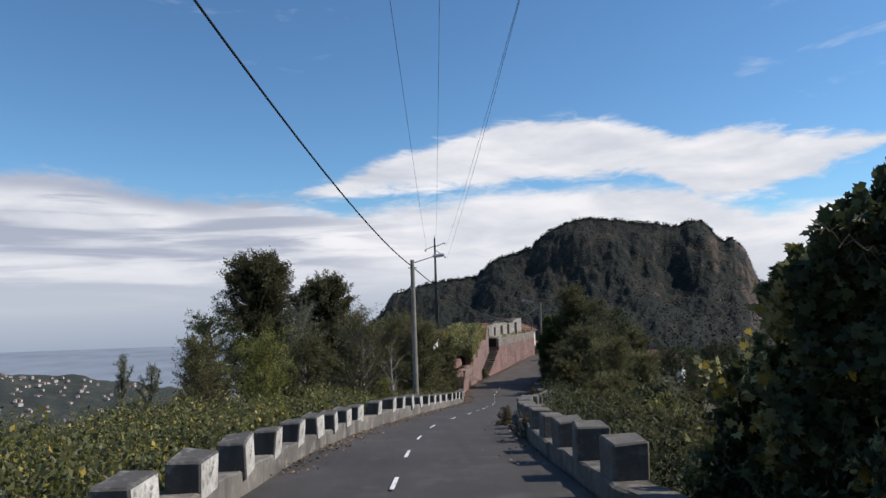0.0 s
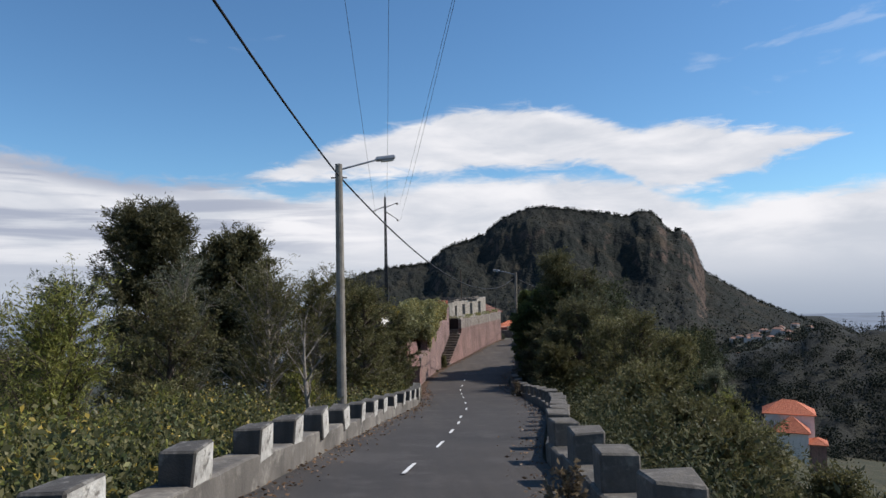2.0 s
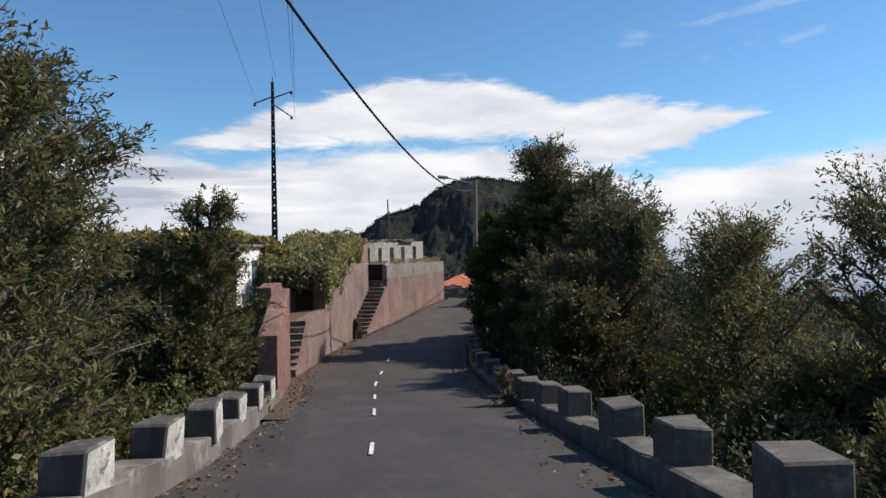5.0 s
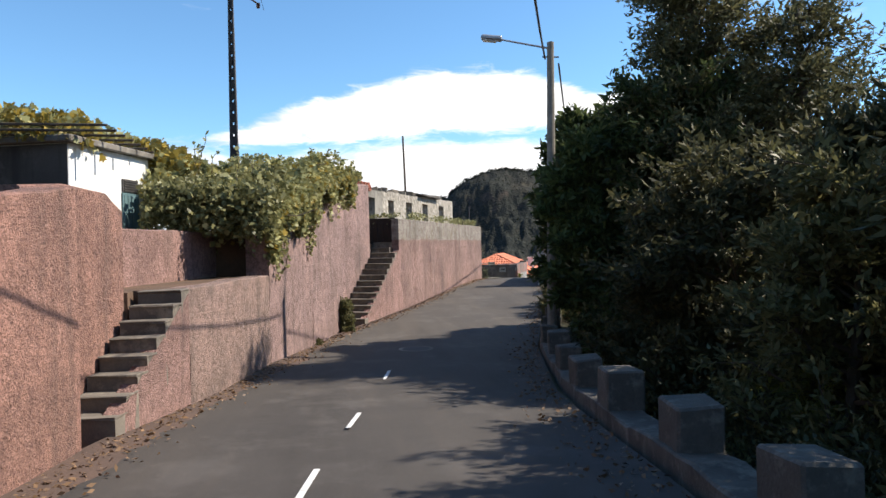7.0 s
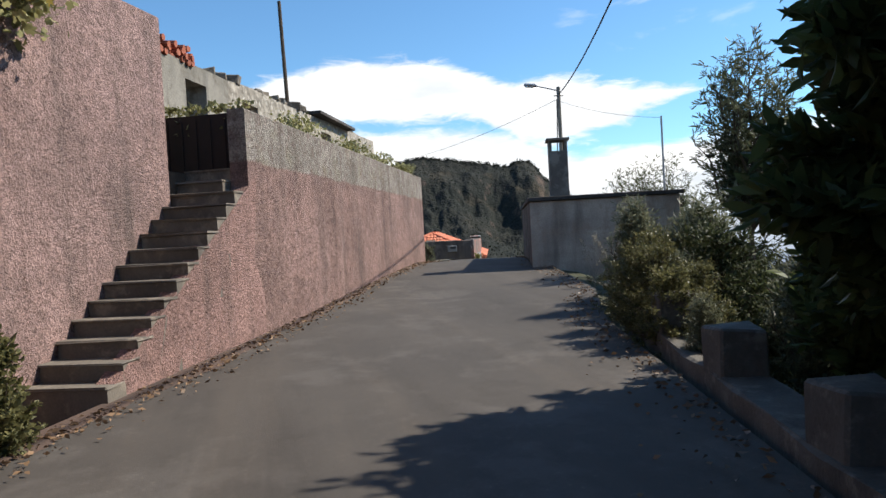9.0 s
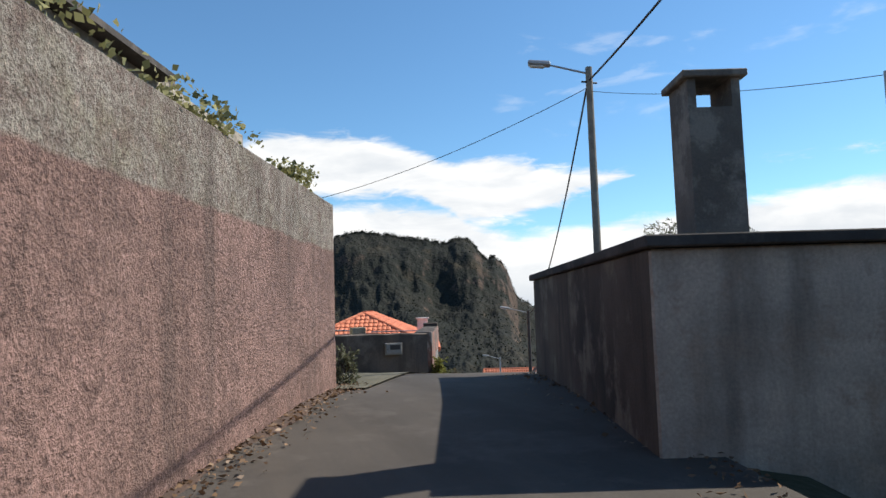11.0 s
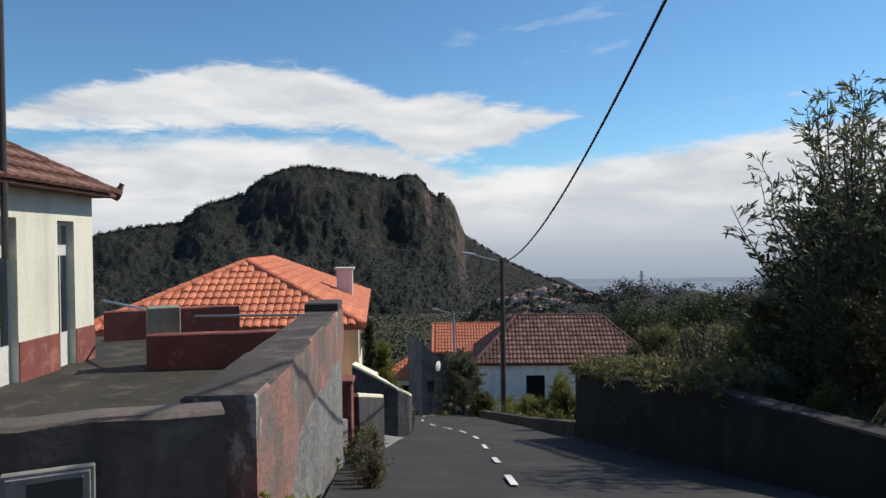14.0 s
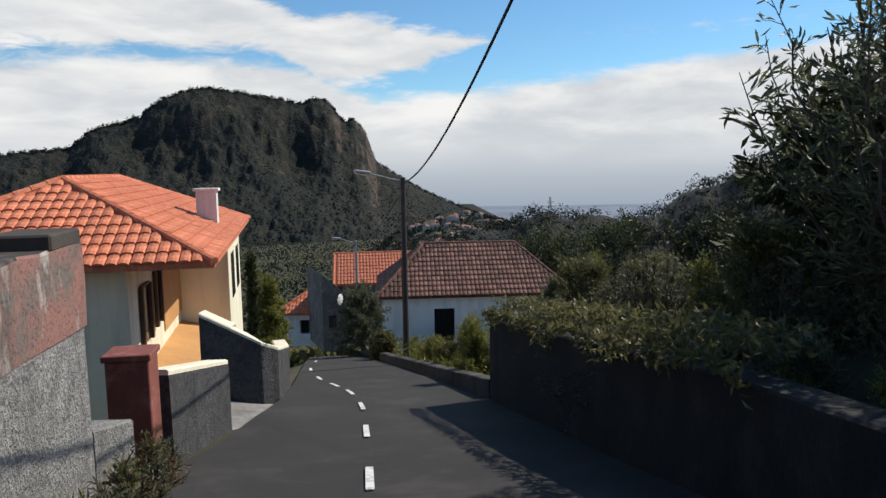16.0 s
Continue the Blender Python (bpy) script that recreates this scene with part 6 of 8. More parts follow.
def peeling_paint(name, under, paint, flake):
    """Old paint that comes away: bare grey plaster below, red paint left in patches, pale flaked runs."""
    m = bpy.data.materials.new(name)
    m.use_nodes = True
    nt = m.node_tree
    N, L = nt.nodes.new, nt.links.new
    b = nt.nodes["Principled BSDF"]
    co = N("ShaderNodeTexCoord").outputs["Object"]

    def mask(scale, detail, squash, lo, hi, to=1.0):
        q = N("ShaderNodeMapping")
        q.inputs["Scale"].default_value = squash
        L(co, q.inputs[0])
        n = N("ShaderNodeTexNoise")
        n.inputs["Scale"].default_value, n.inputs["Detail"].default_value, n.inputs["Roughness"].default_value = scale, detail, 0.68
        L(q.outputs[0], n.inputs["Vector"])
        r = N("ShaderNodeMapRange")
        r.inputs[1].default_value, r.inputs[2].default_value, r.inputs[4].default_value = lo, hi, to
        L(n.outputs["Fac"], r.inputs[0])
        return r.outputs[0]

    def mix(fac, a, c):
        x = N("ShaderNodeMix")
        x.data_type = "RGBA"
        L(fac, x.inputs[0])
        for k, v in ((6, a), (7, c)):
            if isinstance(v, tuple):
                x.inputs[k].default_value = (*v, 1)
            else:
                L(v, x.inputs[k])
        return x.outputs[2]

    col = mix(mask(0.9, 8.0, (1, 1, 1.2), 0.43, 0.53), under, paint)
    col = mix(mask(2.2, 9.0, (1, 1, 0.35), 0.56, 0.61, 0.8), col, flake)
    col = mix(mask(2.0, 5.0, (1, 1, 0.12), 0.52, 0.72, 0.75), col, tuple(c * 0.4 for c in under))
    rim = mask(30, 4.0, (1, 1, 1), 0.52, 0.34, 0.5)
    col = mix(rim, col, tuple(c * 0.35 for c in under))
    L(col, b.inputs["Base Color"])
    b.inputs["Roughness"].default_value = 0.92
    bp = N("ShaderNodeBump")
    bp.inputs["Strength"].default_value, bp.inputs["Distance"].default_value = 0.6, 0.012
    L(rim, bp.inputs["Height"])
    L(bp.outputs[0], b.inputs["Normal"])
    return m


PEELING = peeling_paint("peeling_red_and_grey_paint", (0.165, 0.138, 0.118), (0.31, 0.152, 0.122), (0.46, 0.43, 0.39))
PEBBLE = roughcast("grey_pebbledash", (0.40, 0.39, 0.375), (0.27, 0.265, 0.25), (0.09, 0.085, 0.08), 5.0)
DARKPEBBLE = roughcast("dark_pebbledash", (0.125, 0.125, 0.128), (0.075, 0.075, 0.078), (0.03, 0.03, 0.03), 6.0)
WOODDOOR = surface("pale_painted_joinery", (0.62, 0.62, 0.59), (0.5, 0.5, 0.47), 30, 2, 0.6, 0.1, 0.002)
BROWNWOOD = surface("brown_timber", (0.16, 0.085, 0.045), (0.09, 0.05, 0.03), 25, 3, 0.7, 0.2, 0.003)
GLASS = plain("dark_window_glass", (0.02, 0.025, 0.03), 0.08)
DARKROOM = plain("unlit_interior", (0.012, 0.011, 0.010), 0.95)
STONE = surface("rubble_stone", (0.25, 0.22, 0.18), (0.11, 0.095, 0.08), 14, 2.4, 0.95, 0.8, 0.03, cells=5, third=(0.33, 0.31, 0.27))


def tile_spots(e0, e1, t0, t1, width=0.22, length=0.36):
    """Places (matrix, tile length) of the curved clay tiles over a roof plane with eave corners e0, e1 and top corners t0, t1."""
    e0, e1, t0, t1 = (Vector(p) for p in (e0, e1, t0, t1))
    across = (e1 - e0).normalized()
    rise = (t0 - e0) - across * (t0 - e0).dot(across)
    slope = rise.length
    up = rise.normalized()
    nrm = across.cross(up).normalized()
    if nrm.z < 0:
        nrm = -nrm
    rows = max(2, int(slope / length))
    l_ = slope / rows
    out = []
    for r_ in range(rows):
        a = (e0.lerp(t0, (r_ + 0.5) / rows) - e0).dot(across)
        b = (e1.lerp(t1, (r_ + 0.5) / rows) - e0).dot(across)
        for k in range(math.ceil(a / width), math.floor(b / width)):
            jig = noise.noise(Vector((k * 1.7, r_ * 2.3, 0.5))) * 0.008
            at = e0 + across * ((k + 0.5) * width) + up * (r_ * l_) + nrm * jig
            m = Matrix((across, up, nrm)).transposed().to_4x4()
            m.translation = at
            out.append((m, l_))
    return out


def add_tile(bm, m, l_, width=0.22, round_=0.055):
    ring0, ring1 = [], []
    for i in range(5):
        th = math.pi * i / 4
        x, h = -math.cos(th) * width * 0.5, math.sin(th) * round_
        ring0.append(bm.verts.new(m @ Vector((x, -0.03, h + 0.03))))
        ring1.append(bm.verts.new(m @ Vector((x, l_, h * 0.85 + 0.004))))
    for i in range(4):
        bm.faces.new((ring0[i], ring0[i + 1], ring1[i + 1], ring1[i]))
    bm.faces.new(ring0[::-1])


def ridge_run(bm, a, b, r=0.10, step=0.38):
    a, b = Vector(a), Vector(b)
    n = max(1, int((b - a).length / step))
    for k in range(n):
        p, q = a.lerp(b, k / n), a.lerp(b, (k + 1.08) / n)
        tube(bm, p, q, r, r * 0.86, 8)


def hip_roof(house, w, d, z, rise, over, mat, hip=None, near=None, single=300, fascia=0.12):
    """Hip roof over x 0..w, y 0..d (long side along y when d > w), as tiled planes with ridge tiles and eaves boards."""
    x0, x1, y0, y1 = -over, w + over, -over, d + over
    W, Dp = x1 - x0, y1 - y0
    h = hip if hip is not None else min(W, Dp) / 2
    if Dp >= W:
        ra, rb = (x0 + W / 2, y0 + h, z + rise), (x0 + W / 2, y1 - h, z + rise)
    else:
        ra, rb = (x0 + h, y0 + Dp / 2, z + rise), (x1 - h, y0 + Dp / 2, z + rise)
    c = [(x0, y0, z), (x1, y0, z), (x1, y1, z), (x0, y1, z)]
    planes = [(c[0], c[1], ra, ra), (c[1], c[2], ra, rb), (c[2], c[3], rb, rb), (c[3], c[0], rb, ra)] if Dp >= W else [(c[0], c[1], ra, rb), (c[1], c[2], rb, rb), (c[2], c[3], rb, ra), (c[3], c[0], ra, ra)]
    bm = bmesh.new()
    for e0, e1, t0, t1 in planes:
        vs = [bm.verts.new(p) for p in ((e0, e1, t0) if t0 == t1 else (e0, e1, t1, t0))]
        bm.faces.new(vs)
    bm.faces.new([bm.verts.new((p[0], p[1], z - fascia)) for p in c][::-1])
    for i in range(4):
        p, q = c[i], c[(i + 1) % 4]
        bm.faces.new([bm.verts.new(v) for v in ((p[0], p[1], z - fascia), (q[0], q[1], z - fascia), q, p)])
    bmesh.ops.remove_doubles(bm, verts=bm.verts, dist=0.001)
    roof = house
    if not house.name.startswith("roof"):
        roof = thing("roof", "", "")
        roof.parent = house
    part("deck", bm, mat, roof)
    spots_ = []
    for e0, e1, t0, t1 in planes:
        if hip is not None and hip < 0.1 and t0 == t1:
            continue
        spots_ += tile_spots(e0, e1, t0, t1)
    near = Vector(near or (w, 0, z))
    spots_.sort(key=lambda q: (q[0].translation - near).length)
    shared = {}
    for m, l_ in spots_[:single]:
        key = round(l_, 4)
        if key not in shared:
            bm = bmesh.new()
            add_tile(bm, Matrix.Identity(4), l_)
            shared[key] = mesh_of("tile", bm, mat)
        ob = part("tile", shared[key], None, roof)
        ob.matrix_basis = m
    bm = bmesh.new()
    for m, l_ in spots_[single:]:
        add_tile(bm, m, l_)
    part("tile_field", bm, mat, roof, kind="stuff")
    bm = bmesh.new()
    ridge_run(bm, ra, rb)
    for i, p in enumerate(c):
        ridge_run(bm, p, ra if ((i in (0, 1)) if Dp >= W else (i in (0, 3))) else rb)
    part("ridge_tiles", bm, mat, roof)
    return roof


# ---- white shed above the terrace ----
shed = thing("garden_shed", "small whitewashed shed with a flat concrete roof", "shed", at=heading_pose(-0.65, 57.0, 2.6, 15))
bm = bmesh.new()
box(bm, -5.6, 0, 0, 2.62, 0, 2.55, 0.015)
part("body", bm, WHITEPAINT, shed)
bm = bmesh.new()
box(bm, -5.75, 0.14, -0.14, 2.75, 2.55, 2.68, 0.02)
part("roof_slab", bm, CONCRETE, shed)
# a thin dark sheet covers this one end wall
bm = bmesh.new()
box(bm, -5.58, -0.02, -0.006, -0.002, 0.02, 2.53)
part("end_wall_coat", bm, DARKCON, shed, "dark coat over the end wall")
bm = bmesh.new()
box(bm, 0.0, 0.03, 1.6, 2.15, 1.78, 2.05)
for k in range(5):
    box(bm, 0.03, 0.05, 1.63, 2.12, 1.80 + k * 0.05, 1.825 + k * 0.05)
part("louvre_vent", bm, DARKCON, shed)
TEAL = surface("faded_teal_paint", (0.16, 0.25, 0.26), (0.10, 0.17, 0.18), 30, 2.5, 0.7, 0.2, 0.003, streak=0.3)
bm = bmesh.new()
box(bm, 0.003, 0.035, 1.58, 2.17, 0.05, 1.77, 0.004)
for k in range(4):
    box(bm, 0.035, 0.045, 1.62 + k * 0.135, 1.74 + k * 0.135, 0.1, 1.72, 0.003)
part("door", bm, TEAL, shed, "faded teal boarded door")

# ---- ruined house on the long wall ----
RH = math.degrees(math.atan2(10.4 - 4.8, 83.3 - 70.5))
ruin = thing("ruined_house", "roofless ruined house of rubble stone and flaking plaster", "house", at=heading_pose(4.95, 70.6, 3.2, RH) @ pose(0, 0, 0, 0, 0, 90))
bm = bmesh.new()
wall_panel(bm, 2.1, 0, 2.2, 0.45)
bmesh.ops.translate(bm, verts=bm.verts, vec=(-2.1, 0.0, 0))
wall_panel(bm, 2.2, 0, 2.25, 0.45, [(0.55, 1.3, 1.05, 1.95)])
bm2 = bmesh.new()
wall_panel(bm2, 13.9, 0, 2.25, 0.45, [(0.0, 2.2, 0.0, 2.25), (2.9, 3.6, 1.0, 1.95), (5.3, 6.2, 1.0, 2.0), (7.9, 8.8, 0.9, 2.05), (10.9, 11.9, 0.4, 2.1)])
for v in list(bm.verts) + list(bm2.verts):
    if v.co.z > 2.19:
        v.co.z += 0.02 * v.co.x + 0.12 * noise.noise(Vector((v.co.x * 2, v.co.y, 0)))
part("stone_wall", bm2, surface("limewashed_rubble", (0.40, 0.375, 0.33), (0.17, 0.155, 0.13), 12, 2.6, 0.95, 0.9, 0.05, cells=5, third=(0.50, 0.48, 0.44)), ruin, "bare rubble stone with remains of plaster")
part("front_wall", bm, surface("flaking_plaster", (0.34, 0.325, 0.29), (0.19, 0.18, 0.155), 25, 1.1, 0.92, 0.5, 0.015, streak=0.5, third=(0.17, 0.155, 0.13)), ruin, "flaking grey and white plaster over stone")
bm = bmesh.new()
box(bm, -2.1, -1.65, 0.46, 5.0, 0, 2.1)
box(bm, 13.45, 13.9, 0.46, 5.0, 0, 2.45)
box(bm, -1.64, 13.44, 4.6, 5.0, 0, 1.9)
box(bm, -1.64, 6.9, 2.2, 2.5, 0, 2.0)
part("rear_wall", bm, STONE, ruin)
rz = random.Random(21)
stones = []
for k in range(5):
    bm = bmesh.new()
    worn_block(bm, rz.uniform(0.25, 0.45), rz.uniform(0.2, 0.35), 0, rz.uniform(0.1, 0.2), rz, 0.08)
    stones.append(mesh_of("loose_stone", bm, STONE))
for k in range(34):
    xx = rz.uniform(1.8, 11.5)
    ob = part("loose_stone", rz.choice(stones), None, ruin)
    ob.matrix_parent_inverse = Matrix.Identity(4)
    ob.matrix_basis = pose(xx, rz.uniform(0.1, 0.36), 2.22 + 0.02 * xx, rz.uniform(-8, 8), rz.uniform(-8, 8), rz.uniform(0, 360))
bm = bmesh.new()
for k in range(40):
    m = pose(-0.5 + 0.14 * (k % 10) + rz.uniform(-0.03, 0.03), rz.uniform(0.1, 0.35), 2.25 + 0.07 * (k // 10), rz.uniform(-5, 5), rz.uniform(-6, 6), rz.uniform(80, 100))
    vs0 = len(bm.verts)
    tube(bm, (-0.2, 0, 0), (0.2, 0, 0.02), 0.06, 0.05, 7)
    bm.verts.ensure_lookup_table()
    bmesh.ops.transform(bm, matrix=m, verts=bm.verts[vs0:])
part("fallen_tiles", bm, surface("weathered_clay_tile", (0.42, 0.18, 0.11), (0.28, 0.12, 0.08), 20, 4, 0.85, 0.3, 0.004), ruin, "heap of fallen orange roof tiles", kind="stuff")
bm = bmesh.new()
box(bm, 7.2, 10.6, -0.25, 0.5, 2.42, 2.5)
part("broken_eave", bm, DARKCON, ruin)

# ---- concrete outbuilding with a chimney on the right ----
out = thing("outbuilding", "low concrete outbuilding with mossy roof and square chimney", "outbuilding", at=heading_pose(13.24, 75.3, 0.65, 20.1))
bm = bmesh.new()
box(bm, 0, 3.9, 0, 7.16, -1.0, 2.25, 0.02)
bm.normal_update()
# only the front face takes the paler of the two wall colours
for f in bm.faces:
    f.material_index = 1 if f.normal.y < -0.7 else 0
part("body", bm, [surface("grimy_render", (0.20, 0.165, 0.135), (0.06, 0.05, 0.042), 30, 0.55, 0.93, 0.5, 0.012, streak=0.6, third=(0.28, 0.25, 0.21)), surface("paler_front_render", (0.50, 0.455, 0.40), (0.24, 0.21, 0.18), 30, 0.8, 0.93, 0.5, 0.012, streak=0.5, third=(0.36, 0.30, 0.25))], out)
bm = bmesh.new()
box(bm, -0.05, 4.0, -0.08, 7.37, 2.26, 2.36, 0.012)
for v in bm.verts:
    v.co += noise.noise_vector(v.co * 3) * 0.02
part("roof_slab", bm, DARKCON, out, "mossy black-stained concrete roof slab")
bm = bmesh.new()
for a, b, c_, d in ((0.62, 0.70, 0.55, 1.05), (1.04, 1.12, 0.55, 1.05), (0.70, 1.04, 0.55, 0.63), (0.70, 1.04, 0.97, 1.05)):
    box(bm, a, b, c_, d, 2.36, 3.62 if b - a > 0.2 else 3.9)
box(bm, 0.56, 1.18, 0.49, 1.11, 3.9, 3.97, 0.01)
part("chimney", bm, CONCRETE, out)

# ---- yard walls before the white house ----
yard = thing("wall_5", "dark weathered yard wall with a rough end", "wall", kind="structure")
bm = bmesh.new()
run_wall(bm, [(8.5, 85.7), (12.0, 85.7), (14.78, 85.62)], 0.2, [1.95, 1.91, 1.86], 0.26, 0.3, 0.008, seed=31)
part("face", bm, surface("brown_stained_render", (0.26, 0.222, 0.192), (0.11, 0.094, 0.081), 30, 0.6, 0.95, 0.5, 0.012, streak=0.7, third=(0.26, 0.225, 0.195)), yard)
bm = bmesh.new()
box(bm, -0.20, 0.20, -0.05, 0, 0, 0.27, 0.006)
box(bm, -0.18, 0.18, -0.062, -0.05, 0.02, 0.25, 0.004)
meter = thing("meter_box", "white painted metal meter box on the yard wall", "meter box", at=pose(13.96, 85.62, 1.40))
part("door", bm, surface("dull_grey_metal", (0.36, 0.35, 0.33), (0.27, 0.265, 0.25), 20, 3, 0.6, 0.1, 0.002), meter)
bm = bmesh.new()
box(bm, -0.09, 0.15, -0.068, -0.061, 0.12, 0.225, 0.003)
part("sight_window", bm, plain("dull_dark_pane", (0.05, 0.05, 0.05), 0.4), meter)
bm = bmesh.new()
tube(bm, (-0.145, -0.07, 0.13), (-0.145, -0.06, 0.13), 0.012, 0.012, 8)
part("lock", bm, plain("dark_lock", (0.03, 0.03, 0.03), 0.5), meter)
sw = thing("wall_6", "garden wall with peeling red paint over grey pebbledash", "wall", kind="structure")
sl = [(14.98, 85.85), (15.6, 87.4), (17.01, 91.05)]
bm = bmesh.new()
run_wall(bm, sl, [-0.6, -1.0, -1.8], [0.55, 1.28, 1.2], 0.42, 0.35, 0.0, seed=33)
part("lower_face", bm, PEBBLE, sw, "grey pebbledash lower wall")
bm = bmesh.new()
run_wall(bm, [(x + 0.012, y - 0.006) for x, y in sl], [0.55, 1.28, 1.2], [1.87, 1.87, 1.86], 0.44, 0.35, 0.015, seed=34)
upper = part("upper_face", bm, PEELING, sw)
upper.data.materials.append(surface("lichen_brown_wall_top", (0.12, 0.098, 0.082), (0.05, 0.043, 0.037), 30, 1.2, 0.95, 0.5, 0.012, third=(0.19, 0.16, 0.135)))
for face in upper.data.polygons:
    if face.normal.z > 0.7:
        face.material_index = 1
bm = bmesh.new()
box(bm, -0.44, 0.0, -0.62, 0.0, 1.84, 1.96, 0.015)
bm.transform(heading_pose(17.03, 91.07, 0.0, 21.0))
part("end_block", bm, surface("stained_brown_cap", (0.15, 0.125, 0.105), (0.07, 0.06, 0.05), 30, 1.2, 0.95, 0.5, 0.012, streak=0.4), sw)
bm = bmesh.new()
prism(bm, [(12.1, 85.93), (14.75, 85.93), (16.6, 91.1), (16.4, 96.2), (13.95, 96.2), (11.5, 89.2), (10.5, 86.5)], -1.5, 1.0)
MOSSY = surface("mossy_yard_concrete", (0.19, 0.178, 0.13), (0.10, 0.098, 0.068), 25, 0.9, 0.95, 0.6, 0.012, streak=0.0, third=(0.26, 0.24, 0.19))
part("yard_floor", bm, surface("dark_mossy_yard", (0.075, 0.066, 0.050), (0.036, 0.034, 0.026), 25, 0.9, 0.95, 0.6, 0.012, third=(0.14, 0.125, 0.095)), sw, "bare mossy concrete yard")
bm = bmesh.new()
run_wall(bm, [(16.62, 91.75), (14.6, 92.45)], 0.9, 1.5, 0.2, 0.4, 0.01, seed=35)
run_wall(bm, [(16.3, 95.9), (13.9, 95.9)], 0.9, 1.55, 0.18, 0.4, 0.01, seed=36)
part("low_wall", bm, REDBAND, sw, "low faded red inner wall")
bm = bmesh.new()
box(bm, 14.55, 15.0, 92.35, 92.75, 0.98, 1.86, 0.015)
part("pier", bm, surface("lichen_pale_concrete", (0.40, 0.375, 0.30), (0.24, 0.22, 0.17), 30, 2.0, 0.95, 0.5, 0.012, streak=0.4), sw, "pale lichen-stained concrete pier")
bm = bmesh.new()
tube(bm, (15.2, 92.45, 1.7), (16.9, 91.6, 1.7), 0.02, 0.02, 6)
tube(bm, (13.9, 95.8, 1.75), (14.8, 92.6, 1.75), 0.02, 0.02, 6)
part("pipe_rail", bm, plain("galvanised_pipe", (0.45, 0.45, 0.44), 0.45, 0.8), sw)

# ---- white house ----
WH = math.degrees(math.atan2(13.82 - 11.62, 93.85 - 88.9))
wh = thing("white_house", "old cream-white house with red base and sagging tile roof", "house", at=heading_pose(13.82, 93.85, 1.0, WH))
bm = bmesh.new()
wl = 5.42
wall_panel(bm, wl, 0.0, 2.52, 0.35, [(0.55, 1.0, 0.0, 2.12), (1.95, 2.42, 0.0, 2.13), (3.55, 4.1, 0.0, 2.14)])
rot = Matrix.Rotation(radians(-90), 4, "Z")
bm.transform(Matrix.Translation((-0.35, 0, 0)) @ rot)
f = part("facade", bm, surface("limewashed_render", (0.66, 0.64, 0.55), (0.56, 0.54, 0.46), 35, 0.7, 0.9, 0.25, 0.005, streak=0.3), wh)
for a_, b_ in ((0.0, 0.55), (1.0, 1.95), (2.42, 3.55), (4.1, 5.42)):
    bm = bmesh.new()
    box(bm, 0.002, 0.016, -b_, -a_, 0.0, 0.52)
    part("red_base", bm, REDBAND, wh)
for x0_, x1_, y0_, y1_ in ((-7.0, -0.36, -wl, -wl + 0.35), (-7.0, -0.36, -0.35, 0), (-7.35, -7.0, -wl, 0)):
    bm = bmesh.new()
    box(bm, x0_, x1_, y0_, y1_, 0, 2.52)
    part("side_wall", bm, WHITEPAINT, wh)
bm = bmesh.new()
box(bm, -7.0, 0.0, -wl - 0.02, -wl, 0, 0.95)
part("red_side_base", bm, REDBAND, wh)
for y0, y1 in ((0.55, 1.0), (1.95, 2.42), (3.55, 4.1)):
    door = thing("door", "", "", data=None)
    door.parent = wh
    bm = bmesh.new()
    box(bm, -0.16, -0.10, -y1, -y0, 0.0, 2.12)
    part("leaf", bm, WOODDOOR, door)
    bm = bmesh.new()
    mid = (y0 + y1) / 2
    box(bm, -0.102, -0.092, -y1 + 0.06, -mid - 0.02, 0.5, 1.62)
    box(bm, -0.102, -0.092, -mid + 0.02, -y0 - 0.06, 0.5, 1.62)
    box(bm, -0.102, -0.092, -y1 + 0.05, -y0 - 0.05, 1.78, 2.05)
    part("pane", bm, GLASS, door)
    bm = bmesh.new()
    box(bm, -0.098, -0.05, -y1 + 0.03, -y1 + 0.06, 0.95, 1.05)
    part("door_handle", bm, plain("old_brass", (0.25, 0.2, 0.1), 0.4, 0.9), door)
rw = thing("roof", "", "", data=None)
rw.parent = wh
rw.matrix_basis = pose(-7.35, -5.42, 0)
hip_roof(rw, 7.35, 5.42, 2.56, 1.75, 0.3, OLDTILE, None, (7.35, 1.5, 2.6), fascia=0.04)
bm = bmesh.new()
for k in range(3):
    tube(bm, (0.27 + 0.02 * k, 0.27 + 0.02 * k, 2.56 + 0.06 * k), (0.29 + 0.02 * k, 0.29 + 0.02 * k, 2.63 + 0.06 * k), 0.055 - 0.008 * k, 0.065 - 0.012 * k, 8)
part("finial", bm, OLDTILE, wh, "rounded clay finial at the eaves corner")
rp = random.Random(77)
